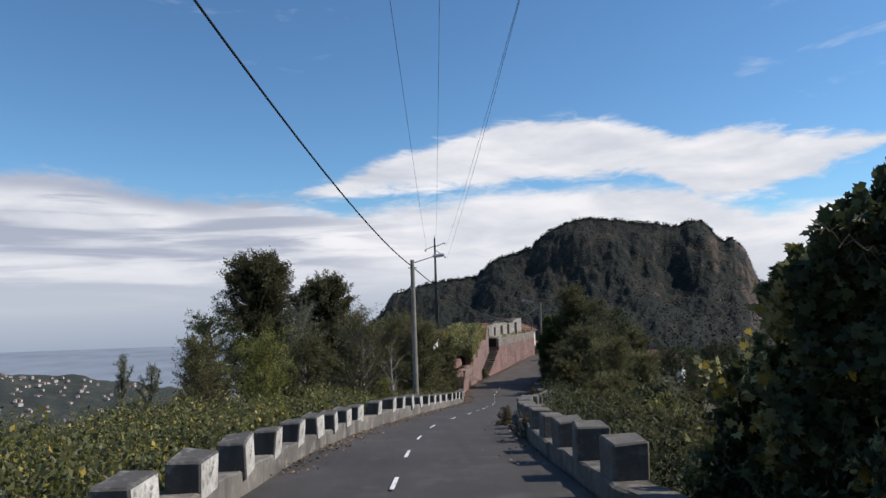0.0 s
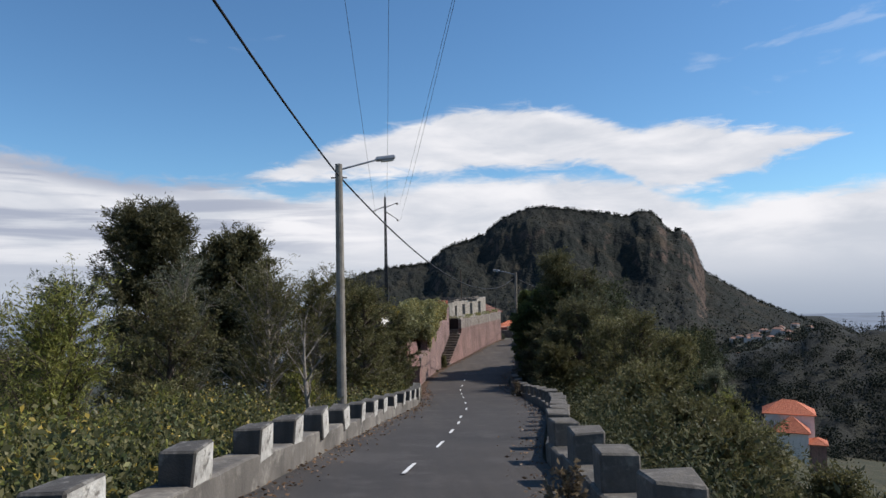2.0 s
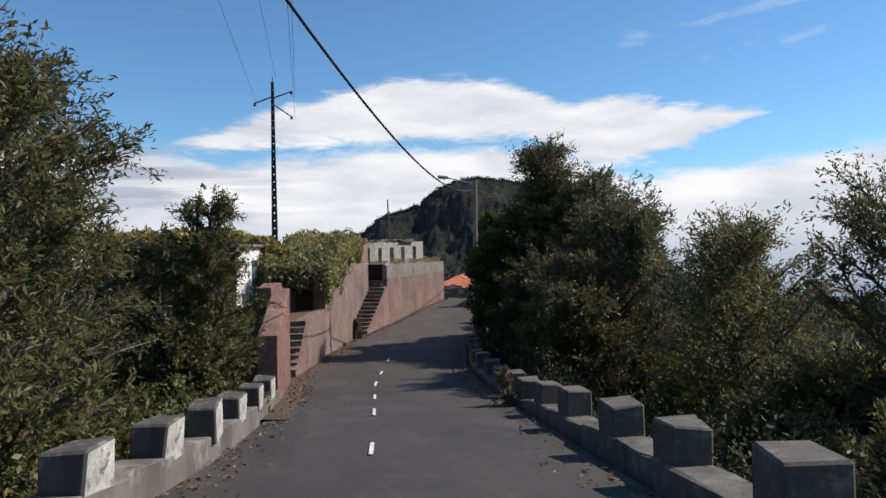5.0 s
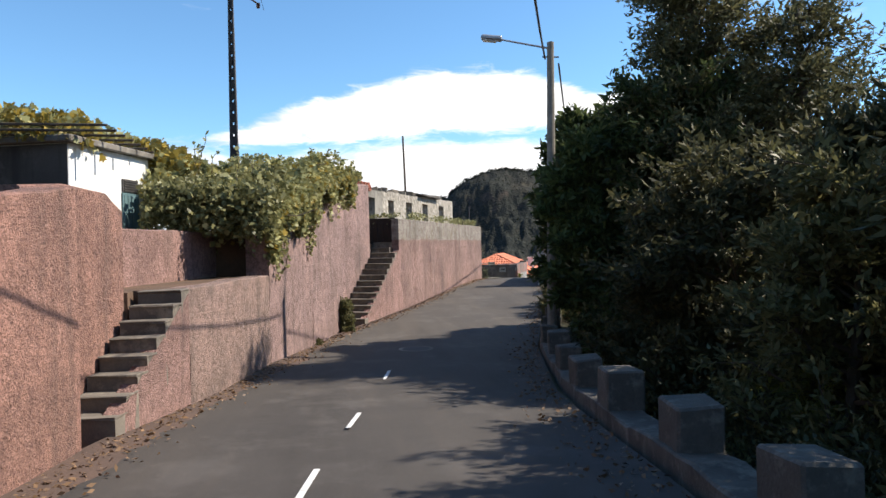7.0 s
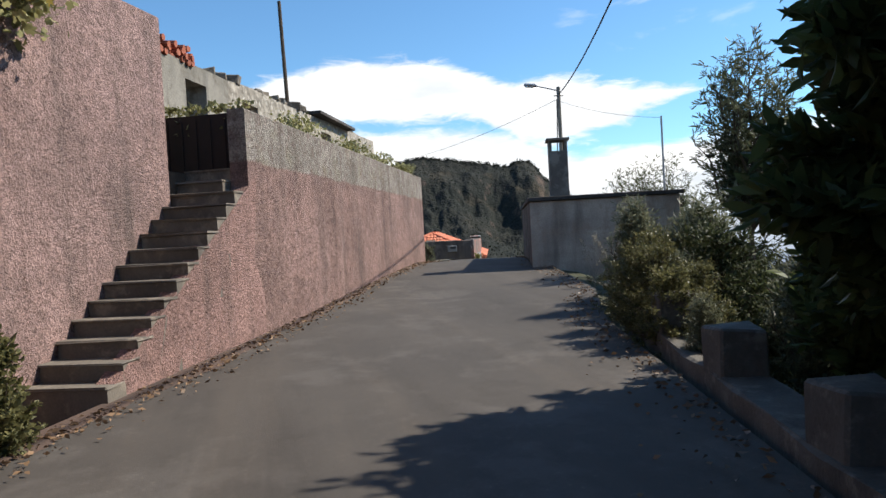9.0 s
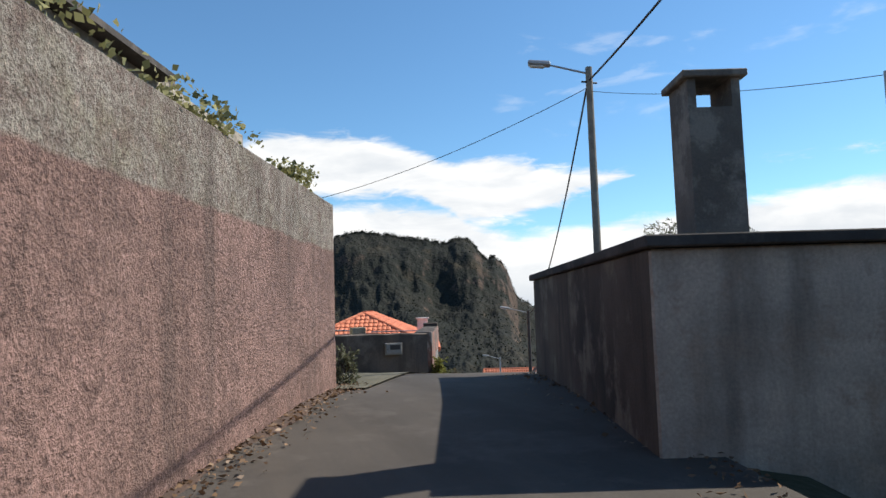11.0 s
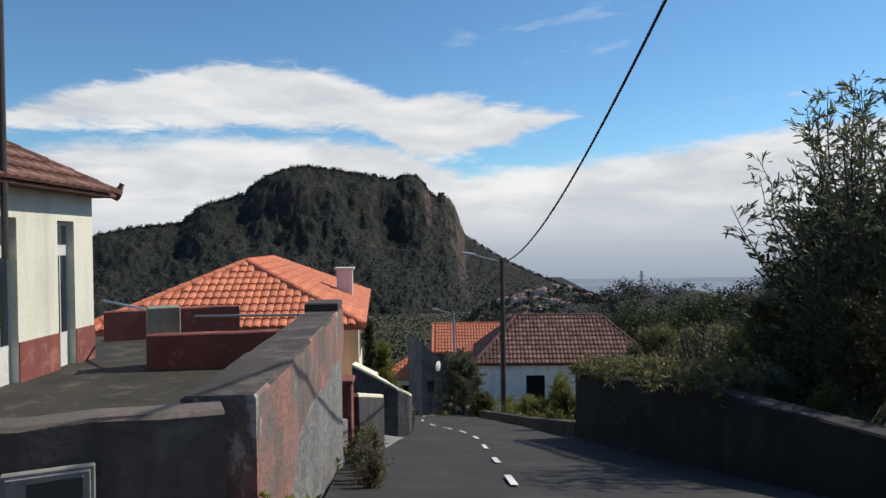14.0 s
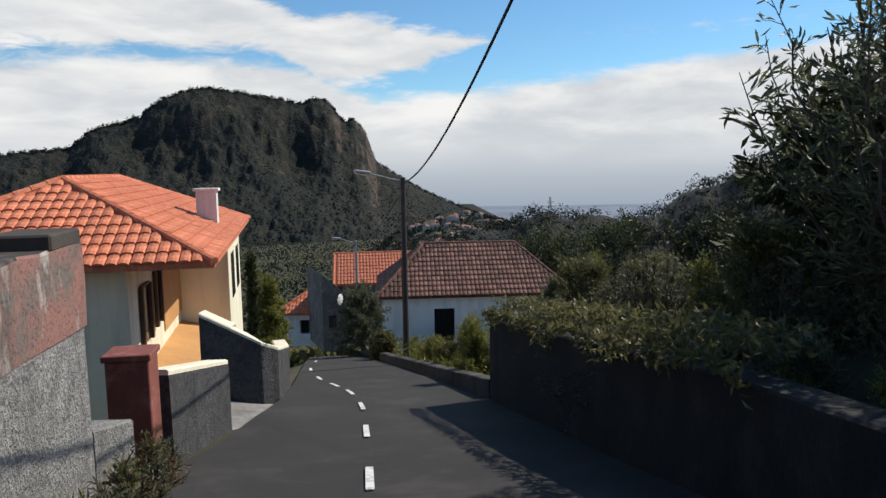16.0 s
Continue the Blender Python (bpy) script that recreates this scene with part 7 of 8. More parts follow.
for name_, mat_, r_, off in (("plaster_hole", surface("bare_grey_mortar", (0.30, 0.28, 0.25), (0.16, 0.15, 0.13), 30, 4, 0.95, 0.6, 0.01), 1.0, 0.004), ("deep_crack", surface("dark_hollow", (0.05, 0.045, 0.04), (0.03, 0.028, 0.025), 30, 4, 0.95, 0.6, 0.01), 0.55, 0.008)):
    bm = bmesh.new()
    rim = []
    for k in range(18):
        a_ = k * math.tau / 18
        q = r_ * rp.uniform(0.8, 1.15)
        rim.append((off, -2.86 + (0.0 if r_ == 1.0 else 0.03) + q * 0.09 * math.cos(a_), 0.62 + (0.0 if r_ == 1.0 else 0.07) + q * 0.19 * math.sin(a_)))
    near_ = [bm.verts.new(v) for v in rim]
    deep_ = [bm.verts.new((-0.01, v[1], v[2])) for v in rim]
    bm.faces.new(near_)
    for k in range(18):
        j = (k + 1) % 18
        bm.faces.new((near_[k], deep_[k], deep_[j], near_[j]))
    bmesh.ops.recalc_face_normals(bm, faces=bm.faces)
    part(name_, bm, mat_, wh)

# ---- orange-roofed house ----
oh = thing("orange_roof_house", "cream house with bright orange clay tile hip roof", "house", at=heading_pose(19.84, 98.7, 0.62, 19.3) @ pose(-7.26, 0, 0))
hr = thing("roof", "", "", data=None)
hr.parent = oh
hip_roof(hr, 6.5, 11.9, 0.0, 1.62, 0.38, TERRACOTTA, 3.6, (4.0, 0, 0.4))
hr.matrix_basis = pose(0.38, 0.38, 0)
bm = bmesh.new()
box(bm, 0.6, 5.5, 0.7, 12.0, -5.2, -0.1)
part("body", bm, CREAM, oh)
bm = bmesh.new()
box(bm, 5.5, 6.9, 7.2, 12.0, -5.2, -0.1)
part("side_wing", bm, CREAM, oh)
bm = bmesh.new()
box(bm, 5.52, 5.53, 4.4, 7.18, -2.3, -0.12)
part("ochre_panel", bm, OCHRE, oh)
for y0, y1, z0, z1 in ((1.7, 2.55, -2.0, -0.75), (3.3, 3.9, -1.9, -0.6)):
    win = thing("window", "", "", data=None)
    win.parent = oh
    bm = bmesh.new()
    box(bm, 5.5, 5.54, y0, y1, z0, z1)
    part("pane", bm, GLASS, win)
    bm = bmesh.new()
    for k in range(2):
        a, b = (y0 - 0.1, y0 + 0.02) if k == 0 else (y1 - 0.02, y1 + 0.1)
        box(bm, 5.52, 5.6, a, b, z0 - 0.02, z1 + 0.02, 0.004)
    box(bm, 5.52, 5.57, y0, y1, z1, z1 + 0.06)
    part("shutter", bm, BROWNWOOD, win)
bm = bmesh.new()
box(bm, 6.9, 6.92, 8.2, 9.2, -2.2, -0.8)
box(bm, 6.9, 6.92, 10.2, 11.2, -2.2, -0.8)
part("side_windows", bm, GLASS, oh)
bm = bmesh.new()
vs = [bm.verts.new(v) for v in ((5.5, 1.2, -2.6), (7.0, 1.2, -3.0), (7.0, 7.2, -3.0), (5.5, 7.2, -2.6), (5.5, 1.2, -2.75), (7.0, 1.2, -3.15), (7.0, 7.2, -3.15), (5.5, 7.2, -2.75))]
for q in ((0, 1, 2, 3), (7, 6, 5, 4), (0, 4, 5, 1), (1, 5, 6, 2), (2, 6, 7, 3), (3, 7, 4, 0)):
    bm.faces.new([vs[i] for i in q])
part("porch_roof", bm, OCHRE, oh, "ochre porch roof slab")
bm = bmesh.new()
box(bm, 6.2, 6.75, 6.3, 6.75, -0.4, 1.2, 0.01)
box(bm, 6.13, 6.82, 6.23, 6.82, 1.2, 1.28, 0.01)
box(bm, 6.3, 6.65, 6.285, 6.3, 0.98, 1.07)
part("chimney", bm, WHITEPAINT, oh, "white rendered chimney with a slot")

# front garden walls of that house
def strip_wall(name, label, line, base, top, thick, mat, coping=None, seed=1):
    w = thing(name, label, "wall", kind="structure")
    bm = bmesh.new()
    run_wall(bm, line, base, top, thick, 0.3, 0.0, 0.008, seed)
    part("face", bm, mat, w)
    if coping:
        bm = bmesh.new()
        tops = top if isinstance(top, (list, tuple)) else [top] * len(line)
        run_wall(bm, line, list(tops), [t_ + 0.07 for t_ in tops], thick + 0.04, 0.3, 0.0, 0.0, seed)
        part("coping", bm, coping, w, "cream painted coping")
    return w


strip_wall("wall_7", "low grey pebbledash wall stub with red edge", [(17.05, 91.6), (17.45, 92.3)], -1.8, [0.15, -0.05], 0.4, PEBBLE, None, 41)
pil = thing("gate_pillar", "faded red gate pillar beside the drive", "gate pillar", at=heading_pose(17.72, 92.95, -1.4, 22))
bm = bmesh.new()
box(bm, -0.45, 0.0, 0, 0.42, 0, 1.75, 0.012)
box(bm, -0.48, 0.03, -0.03, 0.45, 1.75, 1.82, 0.01)
part("shaft", bm, REDBAND, pil)
strip_wall("wall_8", "dark pebbledash gate wall with cream painted edges", [(17.99, 93.4), (19.2, 95.5)], -2.4, [0.02, -0.55], 0.3, DARKPEBBLE, CREAM, 42)
strip_wall("wall_9", "curved dark pebbledash drive wall with cream coping", [(19.45, 98.55), (19.95, 98.2), (20.5, 98.1), (20.9, 98.3), (21.12, 98.8), (21.95, 100.7), (22.3, 102.0)], -4.2, [-0.40, -0.68, -1.02, -1.22, -1.36, -1.85, -2.05], 0.3, DARKPEBBLE, CREAM, 43)
bm = bmesh.new()
prism(bm, [(19.0, 95.35), (19.55, 95.75), (20.85, 98.1), (20.4, 98.2), (19.3, 98.3), (18.0, 96.4)], -2.9, [-1.6, -1.72, -2.3, -2.2, -1.9, -1.4])
tagged(new("driveway", mesh_of("driveway", bm, surface("cobbled_apron", (0.34, 0.33, 0.31), (0.16, 0.155, 0.145), 12, 2.0, 0.9, 0.6, 0.02, cells=9))), "cobbled drive apron beside the road", "driveway", kind="structure")

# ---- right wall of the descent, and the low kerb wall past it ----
# the first wall's shade is put into its near-black base colour
strip_wall("wall_10", "stained roadside retaining wall, its shade put into a near-black colour", [(23.85, 95.1), (21.1, 88.3), (19.9, 85.2), (19.0, 82.9)], [-2.6, -0.9, -0.3, 0.0], [-0.38, 0.78, 1.1, 1.35], 0.35, surface("shade_black_concrete", (0.034, 0.032, 0.028), (0.014, 0.014, 0.0125), 30, 0.7, 0.95, 0.6, 0.014, streak=0.6, third=(0.05, 0.046, 0.04)), None, 44)
strip_wall("wall_11", "low mossy roadside kerb wall", [(30.5, 115.0), (28.15, 109.4), (26.95, 104.9), (25.7, 100.3), (23.95, 95.3)], [-7.0, -6.0, -5.0, -3.6, -2.5], [-5.75, -4.8, -3.85, -2.85, -1.6], 0.3, DARKCON, None, 45)

# ---- house with the dark tile roof further down ----
def plain_house(name, label, x, y, z, head, w, d, wall_h, rise, wallmat, tilemat, holes, over=0.3, hip=None):
    """Local x along the front, local y away from the road; front openings as (x0, x1, zb, zt)."""
    h = thing(name, label, "house", at=heading_pose(x, y, z, head))
    bm = bmesh.new()
    wall_panel(bm, w, 0, wall_h, 0.3, holes)
    part("front_wall", bm, wallmat, h)
    bm = bmesh.new()
    box(bm, 0, 0.3, 0.302, d, 0, wall_h)
    part("end_wall", bm, wallmat, h)
    bm = bmesh.new()
    box(bm, w - 0.3, w, 0.302, d, 0, wall_h)
    part("end_wall", bm, wallmat, h)
    bm = bmesh.new()
    box(bm, 0.302, w - 0.302, d - 0.3, d, 0, wall_h)
    part("rear_wall", bm, wallmat, h)
    for x0, x1, zb, zt in holes:
        bm = bmesh.new()
        box(bm, x0, x1, 0.31, 0.36, zb, zt)
        part("dark_opening", bm, DARKROOM, h)
    hip_roof(h, w, d, wall_h + 0.12, rise, over, tilemat, hip, (w / 2, 0, wall_h), 300 if name == "tile_roof_house" else 0)
    return h


plain_house("tile_roof_house", "old white house with weathered dark tile roof", 32.0, 115.6, -7.0, 28, 9.6, 6.2, 2.85, 2.3, surface("stained_whitewash", (0.86, 0.85, 0.82), (0.76, 0.75, 0.72), 30, 0.6, 0.9, 0.3, 0.008, streak=0.35), OLDTILE, [(2.65, 3.7, 0.15, 2.25)], 0.3, 2.6)
plain_house("orange_roof_cottage", "low cottage with bright orange tile roof", 34.7, 127.4, -8.0, 25, 8.5, 5.0, 2.6, 1.75, CONCRETE, TERRACOTTA, [(0.8, 1.8, 0.2, 2.2)], 0.3, 0.02)
plain_house("small_cottage", "small white cottage with orange tile roof beyond the bend", 32.0, 131.6, -10.1, 35, 5.0, 4.5, 2.3, 1.7, WHITEPAINT, TERRACOTTA, [(1.4, 2.2, 0.9, 1.9)])
bm = bmesh.new()
prism(bm, [(0, 0), (1.45, 0), (1.45, 4.2), (0, 4.2)], 0, [5.2, 3.9, 3.9, 5.2])
gh = thing("grey_house", "narrow grey rendered house end beside the road", "house", at=heading_pose(33.2, 126.6, -9.6, 8))
part("body", bm, CONCRETE, gh)
bm = bmesh.new()
box(bm, 0.4, 0.9, -0.02, 0.0, 1.6, 2.4)
part("window", bm, GLASS, gh)
dish = thing("satellite_dish", "white satellite dish on the grey house", "satellite dish", at=heading_pose(34.15, 126.2, -6.1, -38) @ Matrix.Scale(0.8, 4))
bm = bmesh.new()
for i in range(4):
    for j in range(12):
        a0, a1, r0, r1 = j * math.tau / 12, (j + 1) * math.tau / 12, i * 0.12, (i + 1) * 0.12
        q = [(r0, a0), (r1, a0), (r1, a1), (r0, a1)]
        vs = [bm.verts.new((r * math.cos(a), -0.3 + 0.45 * r * r, r * math.sin(a))) for r, a in (q if i else q[1:3] + q[:1])]
        bm.faces.new(vs)
bmesh.ops.remove_doubles(bm, verts=bm.verts, dist=0.001)
part("reflector", bm, WHITEPAINT, dish)
bm = bmesh.new()
tube(bm, (0, 0.25, -0.3), (0, -0.28, 0), 0.02, 0.02, 6)
tube(bm, (0, -0.28, -0.4), (0, -0.75, 0.0), 0.012, 0.012, 5)
part("bracket", bm, DARKCON, dish)
for name_, words_, x, y, eave_, w_, d_, rise_, mat_, holes_ in (
    ("far_house", "white house wing with orange hip roof down the slope", 73.1, 134.8, -22.1, 5.4, 5.0, 2.5, WHITEPAINT, ()),
    ("far_house", "taller white house with orange hip roof behind its wing", 74.0, 140.1, -19.6, 8.6, 6.5, 2.2, WHITEPAINT, ()),
    ("house_annex", "low pink annex with orange tile roof beside the house", 77.9, 131.9, -24.0, 2.6, 4.0, 0.8, PINK, ()),
):
    foot_ = min(land_z(x, y), land_z(x + 7, y + 4)) - 0.3
    plain_house(name_, words_, x, y, foot_, 31, w_, d_, eave_ - foot_ - 0.12, rise_, mat_, TERRACOTTA, list(holes_), 0.35)


# ---- poles, lamps and wires ----
POLEWOOD = surface("weathered_pole_timber", (0.33, 0.31, 0.27), (0.20, 0.185, 0.16), 20, 3.0, 0.9, 0.4, 0.006, streak=0.3)
STEELGREY = surface("galvanised_steel", (0.42, 0.43, 0.44), (0.33, 0.34, 0.35), 30, 3.0, 0.5, 0.1, 0.002, metal=0.6)
DARKSTEEL = surface("dull_dark_steel", (0.10, 0.085, 0.08), (0.06, 0.05, 0.05), 30, 3.0, 0.7, 0.2, 0.003)
CABLE = plain("black_cable", (0.012, 0.012, 0.014), 0.6)
LAMPGLASS = plain("lamp_cover", (0.7, 0.7, 0.68), 0.2)
INSUL = plain("brown_insulator", (0.09, 0.05, 0.04), 0.3)


def street_lamp(x, y, base, top, r0, r1, arm_head, arm, label, mat, lean=(0, 0)):
    p = thing("street_lamp", label, "street lamp", "street lamps", at=pose(x, y, base))
    h = top - base
    bm = bmesh.new()
    tube(bm, (0, 0, -0.5), (lean[0], lean[1], h), r0, r1, 12)
    part("pole", bm, mat, p)
    a = radians(arm_head)
    d = Vector((math.sin(a), math.cos(a), 0))
    tip = Vector((lean[0], lean[1], h - 0.12)) + d * arm + Vector((0, 0, 0.26))
    bm = bmesh.new()
    tube(bm, (lean[0], lean[1], h - 0.15), tip, 0.025, 0.022, 8)
    part("arm", bm, STEELGREY, p)
    bm = bmesh.new()
    m = Matrix.Translation(tip) @ Matrix.Rotation(-a, 4, "Z") @ Matrix.Rotation(radians(8), 4, "X")
    box(bm, -0.11, 0.11, -0.05, 0.46, -0.04, 0.07, 0.03)
    bm.transform(m)
    head = part("lamp_head", bm, STEELGREY, p)
    bm = bmesh.new()
    box(bm, -0.085, 0.085, 0.08, 0.42, -0.075, -0.04, 0.02)
    bm.transform(m)
    part("lamp_cover", bm, LAMPGLASS, head)
    bm = bmesh.new()
    tube(bm, (lean[0] - 0.2, lean[1], h - 0.35), (lean[0] + 0.2, lean[1], h - 0.35), 0.02, 0.02, 6)
    part("bracket", bm, DARKSTEEL, p)
    return p


street_lamp(-1.59, 28.2, 3.3, 10.4, 0.13, 0.09, 80, 1.0, "weathered timber street lamp pole behind the parapet", POLEWOOD)
street_lamp(9.05, 59.8, 0.3, 7.95, 0.13, 0.085, -75, 1.2, "grey pole with street lamp among the trees", POLEWOOD, (0.14, 0))
street_lamp(18.06, 83.4, 1.0, 7.75, 0.095, 0.075, -60, 0.9, "grey pole with street lamp behind the outbuilding", POLEWOOD)
street_lamp(27.2, 104.4, -4.6, 2.1, 0.11, 0.08, -75, 1.1, "slim dark pole with street lamp by the bend", DARKSTEEL)
street_lamp(34.15, 123.2, -8.2, -1.95, 0.10, 0.07, -75, 1.0, "slim grey pole with street lamp further down", STEELGREY)

# slotted concrete pole with three insulator arms
tp = thing("utility_pole", "tall slotted concrete utility pole with insulator arms", "utility pole", at=pose(-0.1, 72.5, 2.8, 0, 0, -6))
bm = bmesh.new()
H_ = 12.35
for sx in (-1, 1):
    vs = []
    for z, w in ((-0.3, 0.20), (H_, 0.08)):
        for ax, ay in ((sx * w, -0.11), (sx * (w - 0.06), -0.11), (sx * (w - 0.06), 0.11), (sx * w, 0.11)):
            vs.append(bm.verts.new((ax, ay * (1 if z < 1 else 0.6), z)))
    for i in range(4):
        j = (i + 1) % 4
        bm.faces.new((vs[i], vs[j], vs[j + 4], vs[i + 4]))
    bm.faces.new(vs[4:])
bmesh.ops.recalc_face_normals(bm, faces=bm.faces)
part("flange", bm, surface("dark_pole_concrete", (0.10, 0.095, 0.09), (0.06, 0.058, 0.055), 30, 2, 0.9, 0.3, 0.004), tp)
web = tp.children[0].data.materials[0]
bm = bmesh.new()
z = 0.0
while z < H_ - 0.3:
    w = 0.20 - 0.12 * z / H_ - 0.055
    box(bm, -w, w, -0.03, 0.03, z, z + 0.36)
    box(bm, -w, -w * 0.35, -0.03, 0.03, z + 0.361, z + 0.459)
    box(bm, w * 0.35, w, -0.03, 0.03, z + 0.361, z + 0.459)
    z += 0.46
part("web", bm, web, tp)
bm = bmesh.new()
tube(bm, (0, 0, H_ - 0.1), (0, 0, H_ + 0.35), 0.03, 0.02, 6)
part("tip", bm, DARKSTEEL, tp)
ARMS = ((1.1, H_ - 0.55, H_ - 0.95), (-1.05, H_ - 1.25, H_ - 0.85), (1.1, H_ - 2.05, H_ - 1.3))
for ax, az_, root in ARMS:
    bm = bmesh.new()
    tube(bm, (0, 0, root), (ax, 0, az_), 0.045, 0.035, 6)
    arm = part("arm", bm, DARKSTEEL, tp)
    bm = bmesh.new()
    for k in range(4):
        tube(bm, (ax, 0, az_ + 0.02 - k * 0.05), (ax, 0, az_ - 0.025 - k * 0.05), 0.085, 0.05, 10)
    part("insulator", bm, INSUL, arm)
thin = thing("thin_pole", "thin weathered wooden pole by the ruined house", "pole", at=pose(7.25, 76.8, 3.2, 1.5, -1.5, 0))
bm = bmesh.new()
tube(bm, (0, 0, -0.1), (0, 0, 5.25), 0.06, 0.045, 8)
part("shaft", bm, BARK, thin)
mast = thing("wire_mast", "slim dark wire mast on the white house eaves", "mast", at=pose(13.0, 91.35, 2.6))
bm = bmesh.new()
tube(bm, (0, 0, 0), (0, 0, 3.28), 0.04, 0.035, 8)
tube(bm, (0, 0, 3.2), (0.18, 0.0, 3.24), 0.02, 0.02, 6)
part("shaft", bm, DARKSTEEL, mast)
rod = thing("wire_mast", "slim metal wire mast behind the outbuilding", "mast", at=pose(18.25, 76.7, 0.0))
bm = bmesh.new()
tube(bm, (0, 0, -1.5), (0, 0, 5.4), 0.04, 0.03, 8)
part("shaft", bm, STEELGREY, rod)


def wire(name, label, a, b, sag, r):
    cu = bpy.data.curves.new(name, "CURVE")
    cu.dimensions, cu.bevel_depth, cu.bevel_resolution, cu.use_fill_caps = "3D", r, 1, True
    sp = cu.splines.new("POLY")
    n = 28
    sp.points.add(n)
    for k in range(n + 1):
        t_ = k / n
        p = Vector(a).lerp(Vector(b), t_) - Vector((0, 0, sag * 4 * t_ * (1 - t_)))
        sp.points[k].co = (*p, 1)
    cu.materials.append(CABLE)
    return tagged(new(name, cu), label, "cable", "overhead cables")


wire("overhead_cable", "thick black twisted overhead cable", (-1.59, 28.2, 10.1), (-7.25, -24, 21.9), 2.2, 0.022)
wire("overhead_cable", "thick black twisted overhead cable", (-1.59, 28.2, 10.1), (9.05, 59.8, 7.55), 1.68, 0.022)
wire("overhead_cable", "thick black twisted overhead cable", (9.4, 59.85, 7.45), (18.06, 83.4, 7.45), 0.65, 0.022)
wire("overhead_cable", "thick black twisted overhead cable", (17.98, 83.4, 7.25), (27.3, 104.4, 1.95), 0.99, 0.022)
wire("overhead_cable", "thin black overhead cable", (18.06, 83.4, 7.3), (13.18, 91.35, 5.84), 0.25, 0.008)
wire("overhead_cable", "thin black overhead cable", (18.06, 83.4, 7.2), (18.25, 76.7, 5.35), 0.15, 0.006)
wire("overhead_cable", "thin black overhead cable", (27.2, 104.4, 1.7), (34.15, 123.2, -2.2), 0.4, 0.012)
for (ax, az_, _), (ex, ez) in zip(ARMS, ((3.4, 25.4), (-2.6, 24.6), (2.6, 24.2))):
    wire("power_line", "thin bare power line high over the road", (0.1 + ax, 72.5, 2.8 + az_ - 0.2), (ex, -42, ez), 1.6, 0.008)
wire("power_line", "thin bare power line high over the road", (0.1, 72.5, 2.8 + H_ + 0.3), (-0.6, -42, 26), 1.6, 0.008)

# ---- narrow lane by the lower house ----
lane = np.array([(26.3, 57.0), (27.8, 60.2), (29.8, 64.3), (32.3, 69.0), (35.0, 74.0), (37.5, 78.6), (39.0, 81.4)])
lt_ = np.linspace(0, len(lane) - 1, 40)
lx_, ly_ = np.interp(lt_, range(len(lane)), lane[:, 0]), np.interp(lt_, range(len(lane)), lane[:, 1])
nx_, ny_ = np.gradient(ly_), -np.gradient(lx_)
nl_ = np.hypot(nx_, ny_)
lw_ = np.linspace(-1.6, 1.6, 5)[:, None]
lax, lay = lx_[None] + lw_ * (nx_ / nl_)[None], ly_[None] + lw_ * (ny_ / nl_)[None]
laz = np.repeat(land(lax, lay).max(axis=0)[None], 5, axis=0) + 0.25
tagged(new("lane", sheet("lane", lax, lay, laz, NEW_ASPHALT)), "narrow asphalt lane climbing past the lower house", "road", kind="structure")

# ---- road markings and small road things ----
road = bpy.data.objects["road"]
DASHES = [(-1.42, 7.0), (-1.36, 10.2), (-1.21, 13.5), (-0.9, 17.1), (-0.2, 20.95), (0.5, 23.9), (1.0, 26.7), (1.45, 29.3), (1.8, 31.85), (2.45, 35.75), (2.93, 40.0), (3.3, 44.0), (3.55, 46.8), (3.82, 49.65), (4.24, 52.5), (4.9, 56.6),
          (18.1, 88.3), (19.3, 90.8), (20.5, 93.4), (21.6, 95.9), (22.4, 98.2), (22.8, 100.0), (23.2, 102.0), (24.1, 105.0), (25.6, 108.4), (27.0, 111.5)]
for i, (x, y) in enumerate(DASHES):
    j = min(i + 1, len(DASHES) - 1)
    k = max(i - 1, 0)
    if i == 15:
        j = i
    if i == 16:
        k = i
    head = math.atan2(DASHES[j][0] - DASHES[k][0], DASHES[j][1] - DASHES[k][1])
    d, n_ = Vector((math.sin(head), math.cos(head))), Vector((math.cos(head), -math.sin(head)))
    bm = bmesh.new()
    rows = []
    for s in np.linspace(-0.5, 0.5, 6):
        row = []
        for w in ((-0.03, 0.03) if y < 60 else (-0.04, 0.04)):
            q = Vector((x, y)) + d * s + n_ * w
            row.append(bm.verts.new((q.x, q.y, road_z(q.x, q.y) + 0.022)))
        rows.append(row)
    for a, b in zip(rows, rows[1:]):
        bm.faces.new((a[0], a[1], b[1], b[0]))
    part("dash", bm, LINEPAINT, road, "worn white centre dash")
bm = bmesh.new()
ring = [[], []]
for j in range(28):
    a = j * math.tau / 28
    for r_, lst in ((0.34, ring[0]), (0.42, ring[1])):
        lst.append(bm.verts.new((5.83 + r_ * math.cos(a), 60.3 + r_ * math.sin(a), road_z(5.83, 60.3) + 0.025)))
for j in range(28):
    k = (j + 1) % 28
    bm.faces.new((ring[0][j], ring[1][j], ring[1][k], ring[0][k]))
hole = thing("manhole_cover", "round iron manhole cover in a pale concrete ring", "manhole cover")
part("ring", bm, CONCRETE, hole, "pale concrete ring")
bm = bmesh.new()
bm.faces.new([bm.verts.new((5.83 + 0.335 * math.cos(j * math.tau / 28), 60.3 + 0.335 * math.sin(j * math.tau / 28), road_z(5.83, 60.3) + 0.021)) for j in range(28)])
part("cover", bm, surface("worn_iron", (0.075, 0.07, 0.066), (0.05, 0.048, 0.045), 40, 3, 0.7, 0.3, 0.004), hole)

